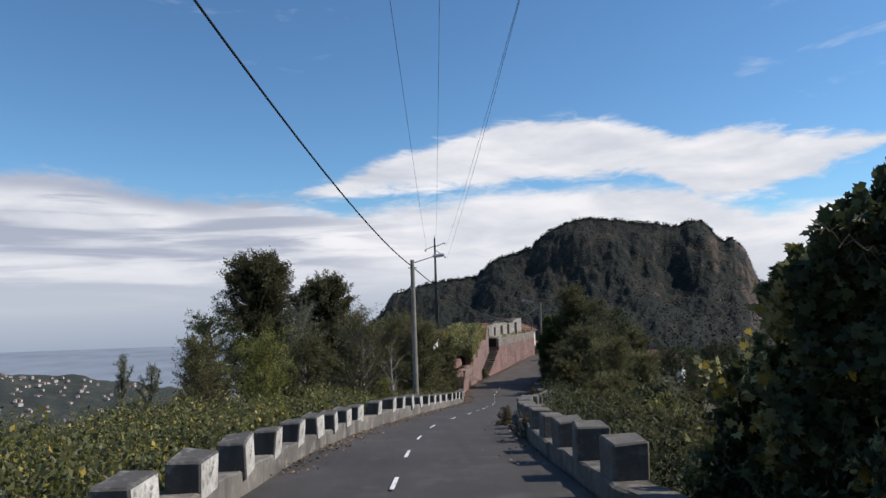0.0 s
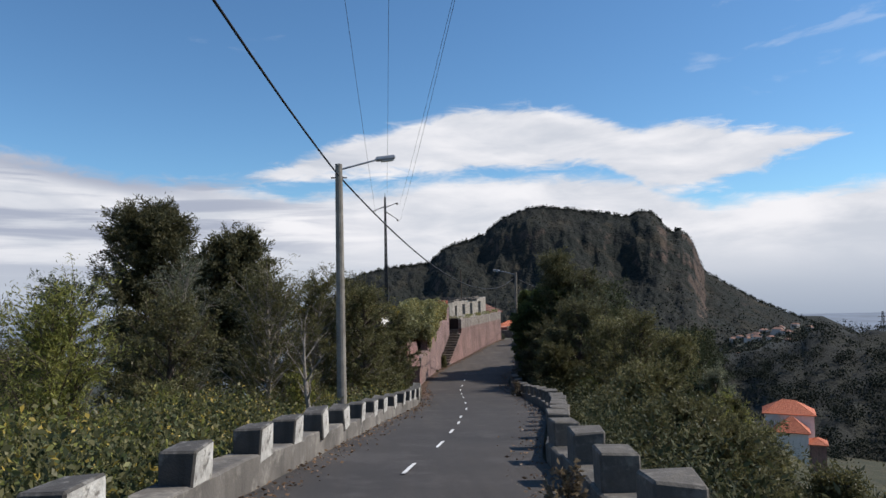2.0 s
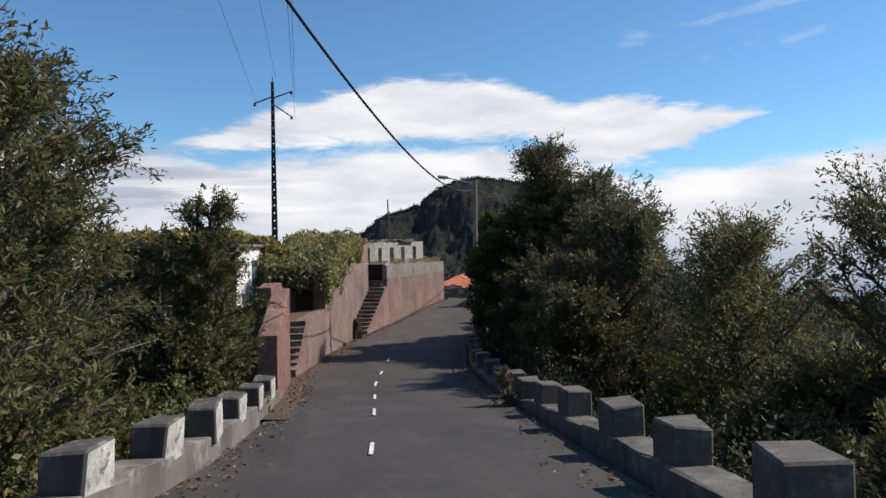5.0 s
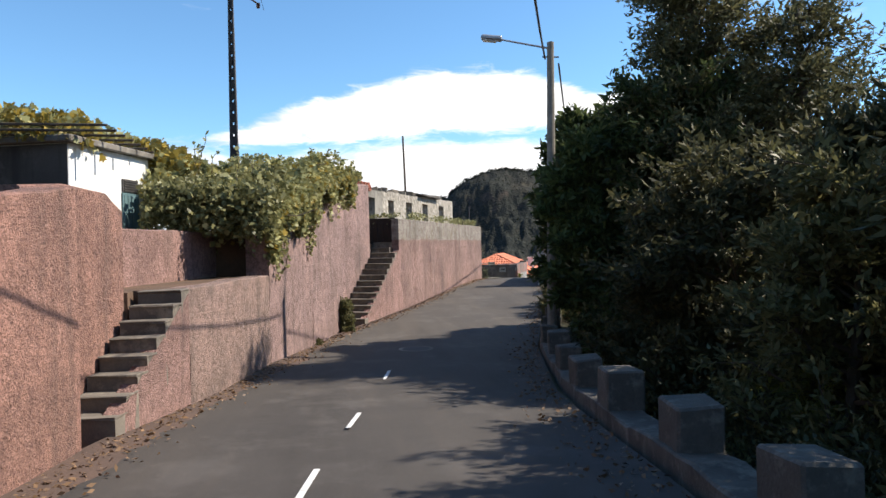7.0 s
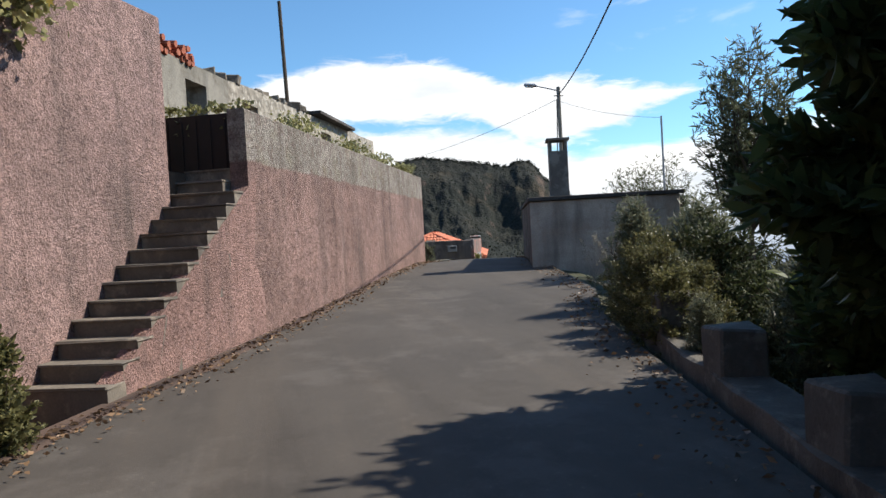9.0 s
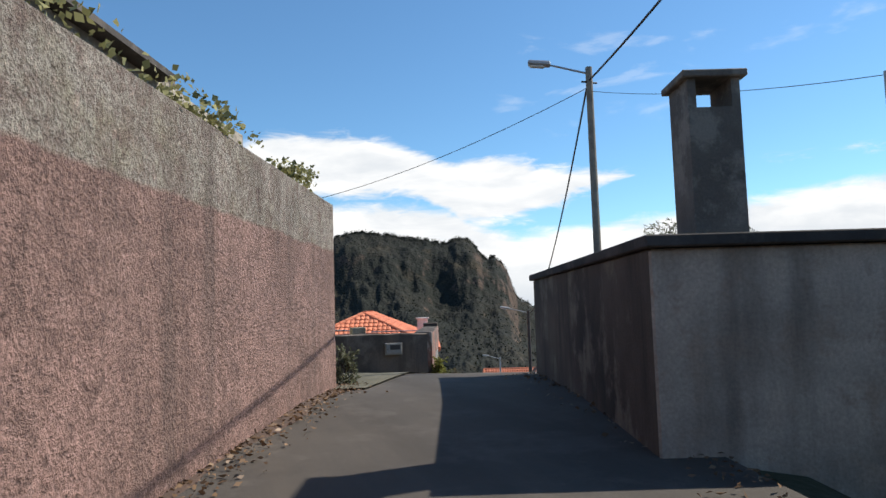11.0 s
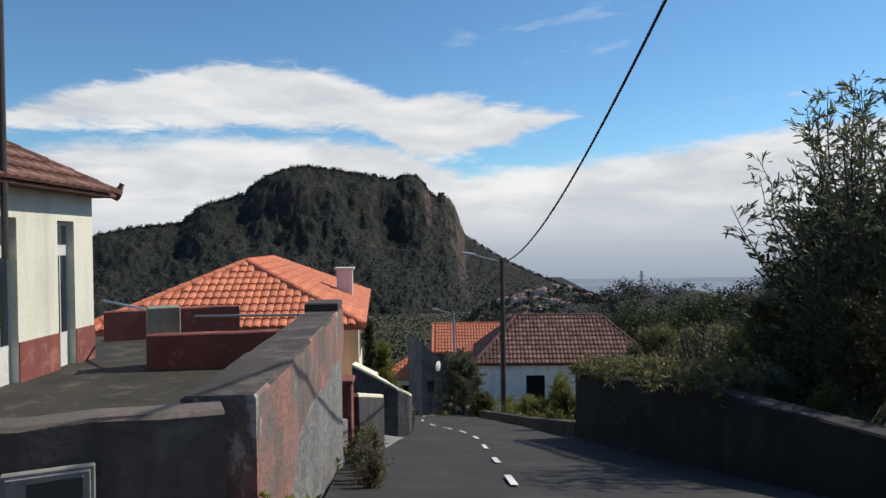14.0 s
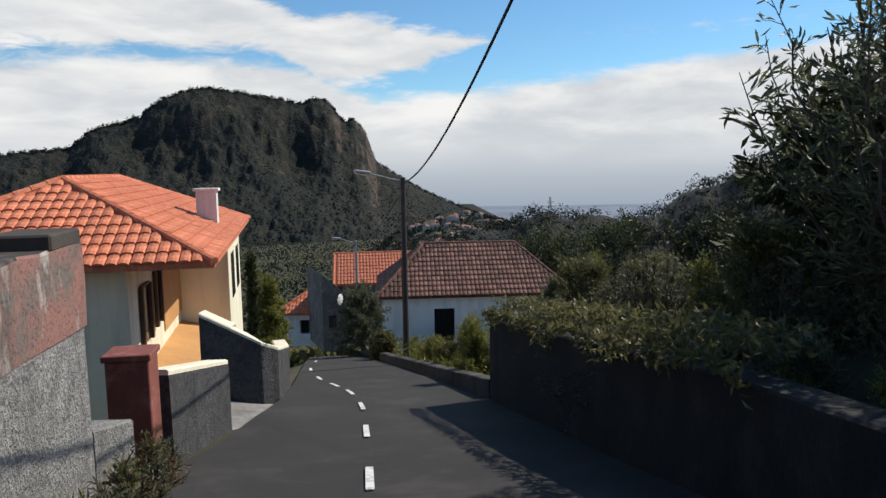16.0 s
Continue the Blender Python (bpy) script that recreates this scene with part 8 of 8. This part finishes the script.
# dead leaves along the foot of the walls
g = np.random.default_rng(91)
n = 5200
y = np.r_[g.uniform(8, 46, n // 4), g.uniform(46, 82, n - n // 4)]
x = edge_x(LEFT_EDGE, y) + np.abs(g.normal(0.05, 0.28, n)) + 0.02
_, zz = road_at(x, y)
pl = np.stack([x, y, zz + 0.03], -1)
wy = g.normal(size=(n, 3)) * np.array([1, 1, 0.15])
tagged(new("leaf_litter", leaf_mesh("leaf_litter", pl, wy, 0.06 * g.uniform(0.4, 1.5, n), 0.5, leaf_material("dead_leaf", (0.30, 0.19, 0.11), (0.12, 0.075, 0.045), 0.1), g)), "dead brown leaves along the foot of the walls", "leaf litter", kind="stuff")
pl = pl.copy()
pl[:, 0] = edge_x(RIGHT_EDGE, pl[:, 1]) - np.abs(g.normal(0, 0.3, n)) - 0.05
pl[:, 2] = road_at(pl[:, 0], pl[:, 1])[1] + 0.03
tagged(new("leaf_litter", leaf_mesh("leaf_litter", pl[::2], wy[::2], 0.06 * g.uniform(0.4, 1.5, n // 2), 0.5, bpy.data.materials["dead_leaf"], g)), "dead brown leaves under the roadside trees", "leaf litter", kind="stuff")

# reddish soil washed against the foot of the pink walls
ys_ = np.arange(43.5, 82.0, 0.12)
edge_ = np.array([0.30 + 0.28 * noise.noise(Vector((v * 0.5, 1.0, 0))) + 0.12 * noise.noise(Vector((v * 3.1, 2.0, 0))) for v in ys_])
edge_ = np.clip(edge_ * np.where(ys_ < 60, 1.7, 0.9), 0.05, 1.2)
ux = np.linspace(0, 1, 5)[None]
dgx = edge_x(LEFT_EDGE, ys_)[:, None] - 0.05 + (edge_[:, None] + 0.05) * ux
dgy = ys_[:, None] + 0 * ux
dgz = road_at(dgx, dgy)[1] + 0.028 * (1 - ux) + 0.012
dgz[:, -1] = road_at(dgx[:, -1], dgy[:, -1])[1] - 0.01
tagged(new("soil_drift", sheet("soil_drift", dgx, dgy, dgz, surface("reddish_soil_drift", (0.155, 0.105, 0.08), (0.095, 0.07, 0.056), 30, 1.5, 0.95, 0.6, 0.015))), "reddish soil washed against the foot of the wall", "soil", kind="stuff")

# mossy apron between the lane and the yard wall
ax_, ay_ = np.meshgrid(np.linspace(0, 1, 14), np.linspace(0, 1, 14))
apx = (8.8 * (1 - ay_) + 8.6 * ay_) * (1 - ax_) + (12.15 * (1 - ay_) + 14.85 * ay_) * ax_
apy = (81.6 * (1 - ax_) + 80.9 * ax_) * (1 - ay_) + 85.66 * ay_
apz = road_at(apx, apy)[1] + 0.03 + rough_noise(apx, apy, 0.8, 2.0) * 0.02
tagged(new("apron", sheet("apron", apx, apy, apz, MOSSY)), "mossy worn concrete apron before the yard wall", "pavement", kind="structure")

# weeds at the foot of walls
for i, (x, y, z, h, mat) in enumerate(((17.25, 91.2, -0.65, 0.75, LEAF_OLIVE), (17.2, 90.6, -0.55, 0.7, LEAF_SILVER), (17.45, 91.5, -0.76, 0.6, LEAF_DRY), (17.65, 92.0, -0.85, 0.6, LEAF_SILVER), (17.0, 89.9, -0.38, 0.55, LEAF_BRIGHT), (16.65, 89.0, -0.15, 0.5, LEAF_DRY), (16.6, 90.2, -0.4, 0.6, LEAF_OLIVE), (17.6, 92.4, -0.9, 0.5, LEAF_OLIVE), (15.1, 85.75, 0.9, 0.55, LEAF_BRIGHT), (15.4, 86.5, 0.7, 0.5, LEAF_BRIGHT), (11.95, 82.6, 1.2, 0.5, LEAF_OLIVE), (12.05, 81.9, 1.2, 0.75, LEAF_SILVER), (11.7, 83.3, 1.2, 0.45, LEAF_BRIGHT), (1.2, 44.6, 1.7, 0.6, LEAF_OLIVE), (12.9, 69.3, 0.9, 1.3, LEAF_SILVER), (1.2, 13.0, 5.4, 0.8, LEAF_DRY), (1.15, 17.2, 5.0, 0.7, LEAF_DRY), (6.0, 44.2, 1.75, 0.8, LEAF_DRY))):
    plant("weed", "leafy weed growing at the foot of a wall", "weed", (x, y, z), mat, BARK, 200 + i, "wall-foot weeds", height=h, spread=h * 0.5, bare=0.02, limbs=16, twigs=5, leaves=14, leaf=0.06, ratio=0.5, form="shrub", rise=40, tuft=0.4)

plant("bush", "leafy dark green bush at the foot of the stair", "bush", (4.12, 64.35, 0.6), LEAF_OLIVE, BARK, 240, exact=True, height=1.05, spread=0.36, bare=0.02, limbs=44, twigs=7, leaves=26, leaf=0.06, ratio=0.5, form="shrub", rise=35, tuft=0.5)
for k in range(11):
    u_ = (k + 0.5) / 11
    wx_, wy_ = 16.35 + 1.35 * u_ + 0.1 * math.sin(k * 3.1), 88.2 + 4.2 * u_
    plant("weed", "dry pale grass tuft along the pebbledash wall", "weed", (wx_ + 0.12, wy_, road_z(wx_, wy_) + 0.02), (LEAF_DRY, LEAF_SILVER, LEAF_OLIVE)[k % 3], BARK, 300 + k, "wall-foot weeds", height=0.4 + 0.25 * (k % 3) * 0.5, spread=0.28, bare=0.02, limbs=22, twigs=4, leaves=10, leaf=0.07, ratio=0.16, form="open", rise=60, tuft=0.5)
plant("weed", "small leafy weed at the foot of the pink wall", "weed", (3.45, 61.9, 0.6), LEAF_OLIVE, BARK, 241, "wall-foot weeds", height=0.42, spread=0.2, bare=0.02, limbs=20, twigs=5, leaves=16, leaf=0.05, ratio=0.5, form="shrub", rise=40, tuft=0.5)

# greenery round the lower houses
for i, (x, y, base_, top_, sp_, mat, words_) in enumerate(((29.1, 111.4, -5.6, -2.6, 1.25, LEAF_SILVER, "tall olive bush between the lane and the old house"), (27.9, 107.3, -4.9, -3.7, 0.6, LEAF_OLIVE, "dark hedge bush at the lane's edge"), (25.2, 112.6, -5.6, -1.9, 0.95, LEAF_BRIGHT, "yellow-green bush beside the house corner"), (26.0, 114.4, -6.0, -3.3, 0.6, LEAF_BRIGHT, "pale flowering bush beyond the drive"), (24.2, 111.3, -5.4, -0.9, 0.45, LEAF_DARK, "slim dark cypress at the house corner"))):
    plant("bush", words_, "bush", (x, y, base_), mat, BARK, 260 + i, "bushes among the lower houses", exact=True, height=top_ - base_, spread=sp_, bare=0.02, limbs=46, twigs=10, leaves=34, leaf=0.12, ratio=0.36, form="cone" if sp_ < 0.5 else "shrub", rise=20 if sp_ > 0.5 else 60, tuft=0.4)

# tall pale seed stalks beside the outbuilding
def seed_weed(x, y, z, tips, seed):
    r = random.Random(seed)
    g = np.random.default_rng(seed)
    ob = thing("weed", "tall dry weed with pale feathery seed heads", "weed", "dry weeds by the verge", at=pose(x, y, z))
    for dx, dy, high in tips:
        bm = bmesh.new()
        pts = [Vector((dx * u ** 1.5, dy * u ** 1.5, high * u)) + Vector((r.gauss(0, 0.008), r.gauss(0, 0.008), 0)) for u in (0, 0.2, 0.4, 0.6, 0.8, 1.0)]
        limb_tubes(bm, pts, 0.007, 0.003, 5)
        stalk = part("stalk", bm, PALE_BARK, ob)
        n = 150
        u = g.uniform(0.55, 1.02, n)
        w = 0.075 * (1.15 - u) / 0.6 * g.random(n) + 0.008
        a = g.uniform(0, math.tau, n)
        base = np.stack([dx * u ** 1.5 + w * np.cos(a), dy * u ** 1.5 + w * np.sin(a), high * u], -1)
        way = np.stack([np.cos(a), np.sin(a), 0.9 + 0 * a], -1)
        part("seed_head", leaf_mesh("seed_head", base, way, 0.04 * g.uniform(0.6, 1.2, n), 0.4, LEAF_STRAW, g), None, stalk, kind="stuff")
    n = 90
    a, u = g.uniform(0, math.tau, n), g.random(n)
    base = np.stack([0.1 * np.cos(a) * u, 0.1 * np.sin(a) * u, 0.3 * high * u], -1)
    part("foliage", leaf_mesh("leaves", base, np.stack([np.cos(a), np.sin(a), 0.5 + 0 * a], -1), 0.13 * g.uniform(0.5, 1.2, n), 0.2, LEAF_SILVER, g), None, ob)


seed_weed(13.25, 70.7, land_z(13.25, 70.7), ((-0.5, 0.15, 1.2), (-0.05, 0.05, 1.3), (0.12, 0.0, 1.25), (0.38, 0.1, 0.95), (-0.25, 0.0, 1.15), (-0.75, 0.0, 0.35)), 301)
seed_weed(13.0, 71.4, land_z(13.0, 71.4), ((-0.2, 0.1, 1.0), (0.1, 0.05, 1.15), (0.3, 0.0, 0.8)), 302)
# weeds rooted on the ledge over the stair-head gate
gp_ = heading_pose(*on_d(3.95), 3.33, DHEAD)
g = np.random.default_rng(311)
n = 420
lx_ = g.uniform(-1.6, -0.2, n)
hang_ = g.random(n) ** 2.5 * 0.5 * (np.sin(lx_ * 9) > 0.3)
pl = np.array([gp_ @ Vector((a_, 0.08 + 0.16 * b_, 0.93 + 0.12 * c_ - d_)) for a_, b_, c_, d_ in zip(lx_, g.normal(size=n) * 0.4, g.random(n), hang_)])
scatter_leaves("trailing_plant", "weeds trailing over the ledge above the metal gate", pl, LEAF_VINE, 0.075, 0.7, 312, 0.0)


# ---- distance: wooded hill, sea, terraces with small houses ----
# haze over the water is put into this pale matte colour
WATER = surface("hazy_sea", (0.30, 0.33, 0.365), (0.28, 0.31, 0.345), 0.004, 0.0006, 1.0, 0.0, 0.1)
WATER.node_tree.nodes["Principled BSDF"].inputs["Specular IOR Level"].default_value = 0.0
sx, sy = np.meshgrid(np.linspace(-4900, 4900, 30), np.linspace(-4900, 4900, 30))
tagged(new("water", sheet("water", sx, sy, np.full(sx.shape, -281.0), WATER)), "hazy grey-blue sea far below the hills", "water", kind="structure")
haz = np.linspace(22, 95, 190)
hr_ = np.r_[np.linspace(120, 330, 40), np.linspace(345, 520, 10)]
ha, hg = np.meshgrid(haz, hr_)
htop = np.interp(ha, [22, 24.5, 25.4, 28.4, 30.4, 33.0, 33.6, 36, 39, 42.5, 44.2, 46.6, 49.8, 52.2, 60, 75, 95], [-75, -50, -31, -30, -25, -21, -17, -18, -18, -17, -8, -1, 5, 12, 28, 44, 50])
ht = np.clip((hg - 120) / 210, 0, 1)
hzz = -58 + (htop + 58) * ht ** 1.2 * (1 - np.clip((hg - 330) / 260, 0, 1)) + rough_noise(ha * 3, hg * 0.2, 0.12, 4.0, 4) * 5
hx, hy = hg * np.sin(np.radians(ha)), 15 + hg * np.cos(np.radians(ha))
hill = tagged(new("wooded_hill", sheet("wooded_hill", hx, hy, hzz, surface("dark_wood_floor", (0.030, 0.034, 0.020), (0.012, 0.015, 0.010), 0.9, 0.05, 0.95, 0.8, 0.8))), "dark wooded hill across the little valley", "hill", kind="structure")
g = np.random.default_rng(95)
n = 4200
i, j = g.integers(0, hx.shape[0] - 1, n), g.integers(0, hx.shape[1] - 1, n)
a, b = g.random(n), g.random(n)
def on_hill(arr):
    return (arr[i, j] * (1 - a) + arr[i + 1, j] * a) * (1 - b) + (arr[i, j + 1] * (1 - a) + arr[i + 1, j + 1] * a) * b
# each tree is a rounded heap of fine leaf clumps
wide_ = g.uniform(1.8, 4.6, n)
mid_ = np.stack([on_hill(hx), on_hill(hy), on_hill(hzz) + 0.35 * wide_], -1)
who = np.repeat(np.arange(n), 80)
up_ = g.normal(size=(len(who), 3))
up_ /= np.linalg.norm(up_, axis=1, keepdims=True)
up_[:, 2] = np.abs(up_[:, 2])
pl = mid_[who] + up_ * (wide_[who] * g.uniform(0.55, 1.08, len(who)))[:, None]
scatter_leaves("far_woods", "dark distant woodland on the hill", pl, LEAF_FAR, 0.62, 0.8, 96, 0.3)
# woods on the mountain's crest and slopes
n = 26000
i, j = g.integers(0, 150, n), g.integers(0, mgx.shape[1] - 1, n)
on_top = g.random(n) < 0.42
j = np.where(on_top, np.clip((np.round(j / 7.0) * 7 + g.normal(0, 1.6, n)), 0, mgx.shape[1] - 2).astype(int), j)
a, b = g.random(n), g.random(n)
i = np.where(on_top, 146 + g.integers(0, 4, n), i)
bx, by, bz = on_hill(mgx), on_hill(mgy), on_hill(hz)
crown_h = np.array([noise.noise(Vector((v * 0.9, 4.0, 0.0))) for v in j])
pl = np.stack([bx, by, bz + g.random(n) * np.where(on_top, np.clip(6 + 9 * crown_h, 1.5, 13), 6)], -1)
scatter_leaves("far_woods", "distant trees on the mountain slopes", pl, LEAF_FAR, 4.2, 0.8, 97, 0.4)
# woods and scrub over the valley below the last houses
n = 42000
va, vr = np.radians(g.uniform(-26, 40, n)), 60 + 900 * g.random(n) ** 1.7
bx, by = 30 + vr * np.sin(va), 95 + vr * np.cos(va)
vs_, _ = road_at(bx, by)
ok = np.abs(vs_) > 9
bx, by = bx[ok], by[ok]
lump = np.array([noise.noise(Vector((p * 0.06, q * 0.06, 3.0))) for p, q in zip(bx, by)])
pl = np.stack([bx, by, land(bx, by) + g.random(len(bx)) * np.clip(2.0 + 4 * lump, 0.3, 7)], -1)
va, vr = np.radians(g.uniform(2, 38, 42000)), 300 + 900 * g.random(42000)
fx_, fy_ = vr * np.sin(va), vr * np.cos(va)
fl = np.array([noise.noise(Vector((p * 0.015, q * 0.015, 8.0))) for p, q in zip(fx_, fy_)])
keep = fl + 0.5 * g.random(42000) > 0.05
far_pl = np.stack([fx_, fy_, land(fx_, fy_) + g.random(42000) * 3], -1)
scatter_leaves("far_woods", "dark scattered trees over the terraced valley", far_pl[keep], LEAF_FAR, 2.3, 0.7, 100, 0.4)
scatter_leaves("far_woods", "dry olive terraces across the valley", far_pl[~keep], LEAF_OLIVE, 1.8, 0.7, 101, 0.2)
right_ = np.degrees(np.arctan2(pl[:, 0] - 15, pl[:, 1] - 83)) + 6 * lump > 34
scatter_leaves("far_woods", "dark woods on the shoulder below the lane", pl[right_] + np.array([0, 0, 1.0]), LEAF_FAR, 1.3, 0.6, 99, 0.3)
scatter_leaves("far_woods", "olive scrub and woods over the valley side", pl[~right_], LEAF_OLIVE, 1.6, 0.6, 98, 0.3)
rf = random.Random(33)
wallc, roofc = plain("far_white_wall", (0.46, 0.44, 0.40), 0.9), plain("far_orange_roof", (0.25, 0.14, 0.10), 0.9)
def tiny_house(x, y, z, w, d, h, turn):
    ob = thing("distant_house", "tiny distant white house with orange roof", "house", "distant village", at=pose(x, y, z, 0, 0, turn))
    bm = bmesh.new()
    box(bm, -w / 2, w / 2, -d / 2, d / 2, -3, h)
    part("body", bm, wallc, ob)
    bm = bmesh.new()
    vs = [bm.verts.new(v) for v in ((-w / 2 - 0.4, -d / 2 - 0.4, h), (w / 2 + 0.4, -d / 2 - 0.4, h), (w / 2 + 0.4, d / 2 + 0.4, h), (-w / 2 - 0.4, d / 2 + 0.4, h), (-w / 4, 0, h + d * 0.3), (w / 4, 0, h + d * 0.3))]
    for q in ((0, 1, 5, 4), (1, 2, 5), (2, 3, 4, 5), (3, 0, 4), (3, 2, 1, 0)):
        bm.faces.new([vs[i_] for i_ in q])
    part("roof", bm, roofc, ob)
# terraced spur with fields and a village below the mountain
def spur_z(az_, r):
    crest_ = np.tan(np.radians(np.interp(az_, [20, 23, 26, 28, 30.5, 33.4, 35, 37, 39], [-9.5, -7.6, -5.7, -4.7, -4.0, -4.1, -4.5, -6.0, -9.0]))) * 900 + 8
    foot_ = math.tan(radians(-8.6)) * 540 + 8
    u = np.clip((r - 540) / 360, 0, 1)
    return foot_ + (crest_ - foot_) * u ** 0.9 - 0.25 * np.clip(r - 900, 0, 400) + 2.2 * rough_noise(az_ * 6, r * 0.06, 0.3, 3.0, 3)


sa, sr = np.meshgrid(np.linspace(20, 39, 90), np.linspace(520, 1150, 64))
terraced = surface("terraced_fields", (0.085, 0.085, 0.045), (0.045, 0.052, 0.030), 0.25, 0.02, 0.95, 0.6, 0.6, third=(0.15, 0.13, 0.08))
tagged(new("terraced_spur", sheet("terraced_spur", sr * np.sin(np.radians(sa)), sr * np.cos(np.radians(sa)), spur_z(sa, sr), terraced)), "terraced spur with fields below the mountain", "hill", kind="structure")


def on_spur(az_, r):
    return r * math.sin(radians(az_)), r * math.cos(radians(az_)), float(spur_z(np.array([[az_]]), np.array([[float(r)]]))[0, 0])


for k in range(38):
    tiny_house(*on_spur(30.6 + rf.gauss(0, 2.3), rf.uniform(660, 900)), rf.uniform(6, 11), rf.uniform(5, 8), rf.uniform(2.5, 5), rf.uniform(0, 180))
rt = random.Random(61)
bm = bmesh.new()
for k in range(190):
    a_, r_ = rt.uniform(24, 36), 600 + 16 * rt.randint(0, 19) + rt.uniform(-3, 3)
    wide_, slant_ = rt.uniform(0.6, 2.6), rt.uniform(-10, 10)
    prev = None
    for q in range(7):
        qx, qy, qz = on_spur(a_ + wide_ * (q / 6 - 0.5), r_ + slant_ * (q / 6 - 0.5))
        k_ = 1 + 1.0 / r_
        ring = [bm.verts.new(v) for v in ((qx, qy, qz - 1.5), (qx, qy, qz + 1.5), (qx * k_, qy * k_, qz + 1.5))]
        if prev:
            bm.faces.new((prev[0], ring[0], ring[1], prev[1]))
            bm.faces.new((prev[1], ring[1], ring[2], prev[2]))
        prev = ring
tagged(new("terrace_walls", mesh_of("terrace_walls", bm, surface("dry_stone_terrace", (0.25, 0.215, 0.16), (0.13, 0.115, 0.085), 0.3, 0.05, 0.95, 0.4, 0.2))), "pale dry-stone terrace walls across the valley", "terrace walls", kind="stuff")
field_green = surface("meadow_green", (0.13, 0.14, 0.055), (0.085, 0.10, 0.04), 0.4, 0.06, 0.95, 0.4, 0.3)
for k, (a0, a1, r0, r1) in enumerate(((30.6, 33.2, 700, 742), (29.2, 30.3, 752, 780), (31.4, 32.6, 770, 792), (28.2, 29.0, 720, 740), (32.8, 33.8, 800, 826))):
    fa, fr = np.meshgrid(np.linspace(a0, a1, 10), np.linspace(r0, r1, 6))
    tagged(new("field", sheet("field", fr * np.sin(np.radians(fa)), fr * np.cos(np.radians(fa)), spur_z(fa, fr) + 1.2, field_green)), "sunlit green terrace field on the spur", "field", group="terrace fields", kind="structure")
g = np.random.default_rng(161)
n = 26000
fa, fr = g.uniform(22, 38, n), 530 + 400 * g.random(n)
fl = np.array([noise.noise(Vector((p * 1.3, q * 0.035, 8.0))) for p, q in zip(fa, fr)])
keep = fl + 0.25 * g.random(n) > 0.12 + 0.25 * np.exp(-((fa - 30.5) / 2.6) ** 2)
fa, fr = fa[keep], fr[keep]
fz = spur_z(fa, fr)
scatter_leaves("far_woods", "dark trees between the terraces", np.stack([fr * np.sin(np.radians(fa)), fr * np.cos(np.radians(fa)), fz + 4 * g.random(len(fa))], -1), LEAF_FAR, 2.6, 0.8, 162, 0.4)
# low coast with a village beyond the slope
caz = np.linspace(-62, -17, 120)
cr_ = np.r_[np.linspace(1250, 2300, 40), np.linspace(2330, 3000, 8)]
ca, cg = np.meshgrid(caz, cr_)
ctop = np.tan(np.radians(np.interp(ca, [-62, -40, -33, -30, -27, -23, -19, -17], [-3.4, -3.5, -4.0, -4.6, -4.9, -5.7, -7.2, -8.5]))) * 2300 + 8
ct = np.clip((cg - 1250) / 1050, 0, 1)
ch = -300 + (ctop + 300) * (0.55 * ct + 0.45 * ct ** 2) * (1 - np.clip((cg - 2300) / 650, 0, 1)) + rough_noise(ca * 8, cg * 0.04, 0.1, 6.0, 5) * 12 * (ct > 0.02)
cx, cy = cg * np.sin(np.radians(ca)), cg * np.cos(np.radians(ca))
tagged(new("coast", sheet("coast", cx, cy, ch, surface("far_green_coast", (0.060, 0.070, 0.052), (0.032, 0.042, 0.036), 0.05, 0.006, 0.95, 0.6, 6.0, third=(0.095, 0.09, 0.07)))), "green coastal hillside dotted with white houses", "hill", kind="structure")


def coast_z(x, y):
    a_, r_ = math.degrees(math.atan2(x, y)), math.hypot(x, y)
    i_ = min(len(cr_) - 1, int(np.searchsorted(cr_, r_)))
    return float(ch[i_, min(len(caz) - 1, int(np.searchsorted(caz, a_)))])


for k in range(110):
    a_ = radians(rf.choice((-34, -32.5, -30.5, -28, -26, -24)) + rf.gauss(0, 0.9))
    r_ = 2270 - 620 * rf.random() ** 2.2
    x, y = r_ * math.sin(a_), r_ * math.cos(a_)
    tiny_house(x, y, coast_z(x, y), rf.uniform(5, 13), rf.uniform(5, 8), rf.uniform(2, 4.5), rf.uniform(0, 180))
py_ = thing("pylon", "distant lattice power pylon on the wooded ridge", "pylon", at=pose(395, 520, -42))
bm = bmesh.new()
for sx_, sy_ in ((-1, -1), (1, -1), (1, 1), (-1, 1)):
    tube(bm, (sx_ * 2, sy_ * 2, -20), (sx_ * 0.4, sy_ * 0.4, 19), 0.25, 0.2, 4)
for zz_ in (11, 15):
    tube(bm, (-4, 0, zz_), (4, 0, zz_), 0.22, 0.22, 4)
part("mast", bm, DARKSTEEL, py_)
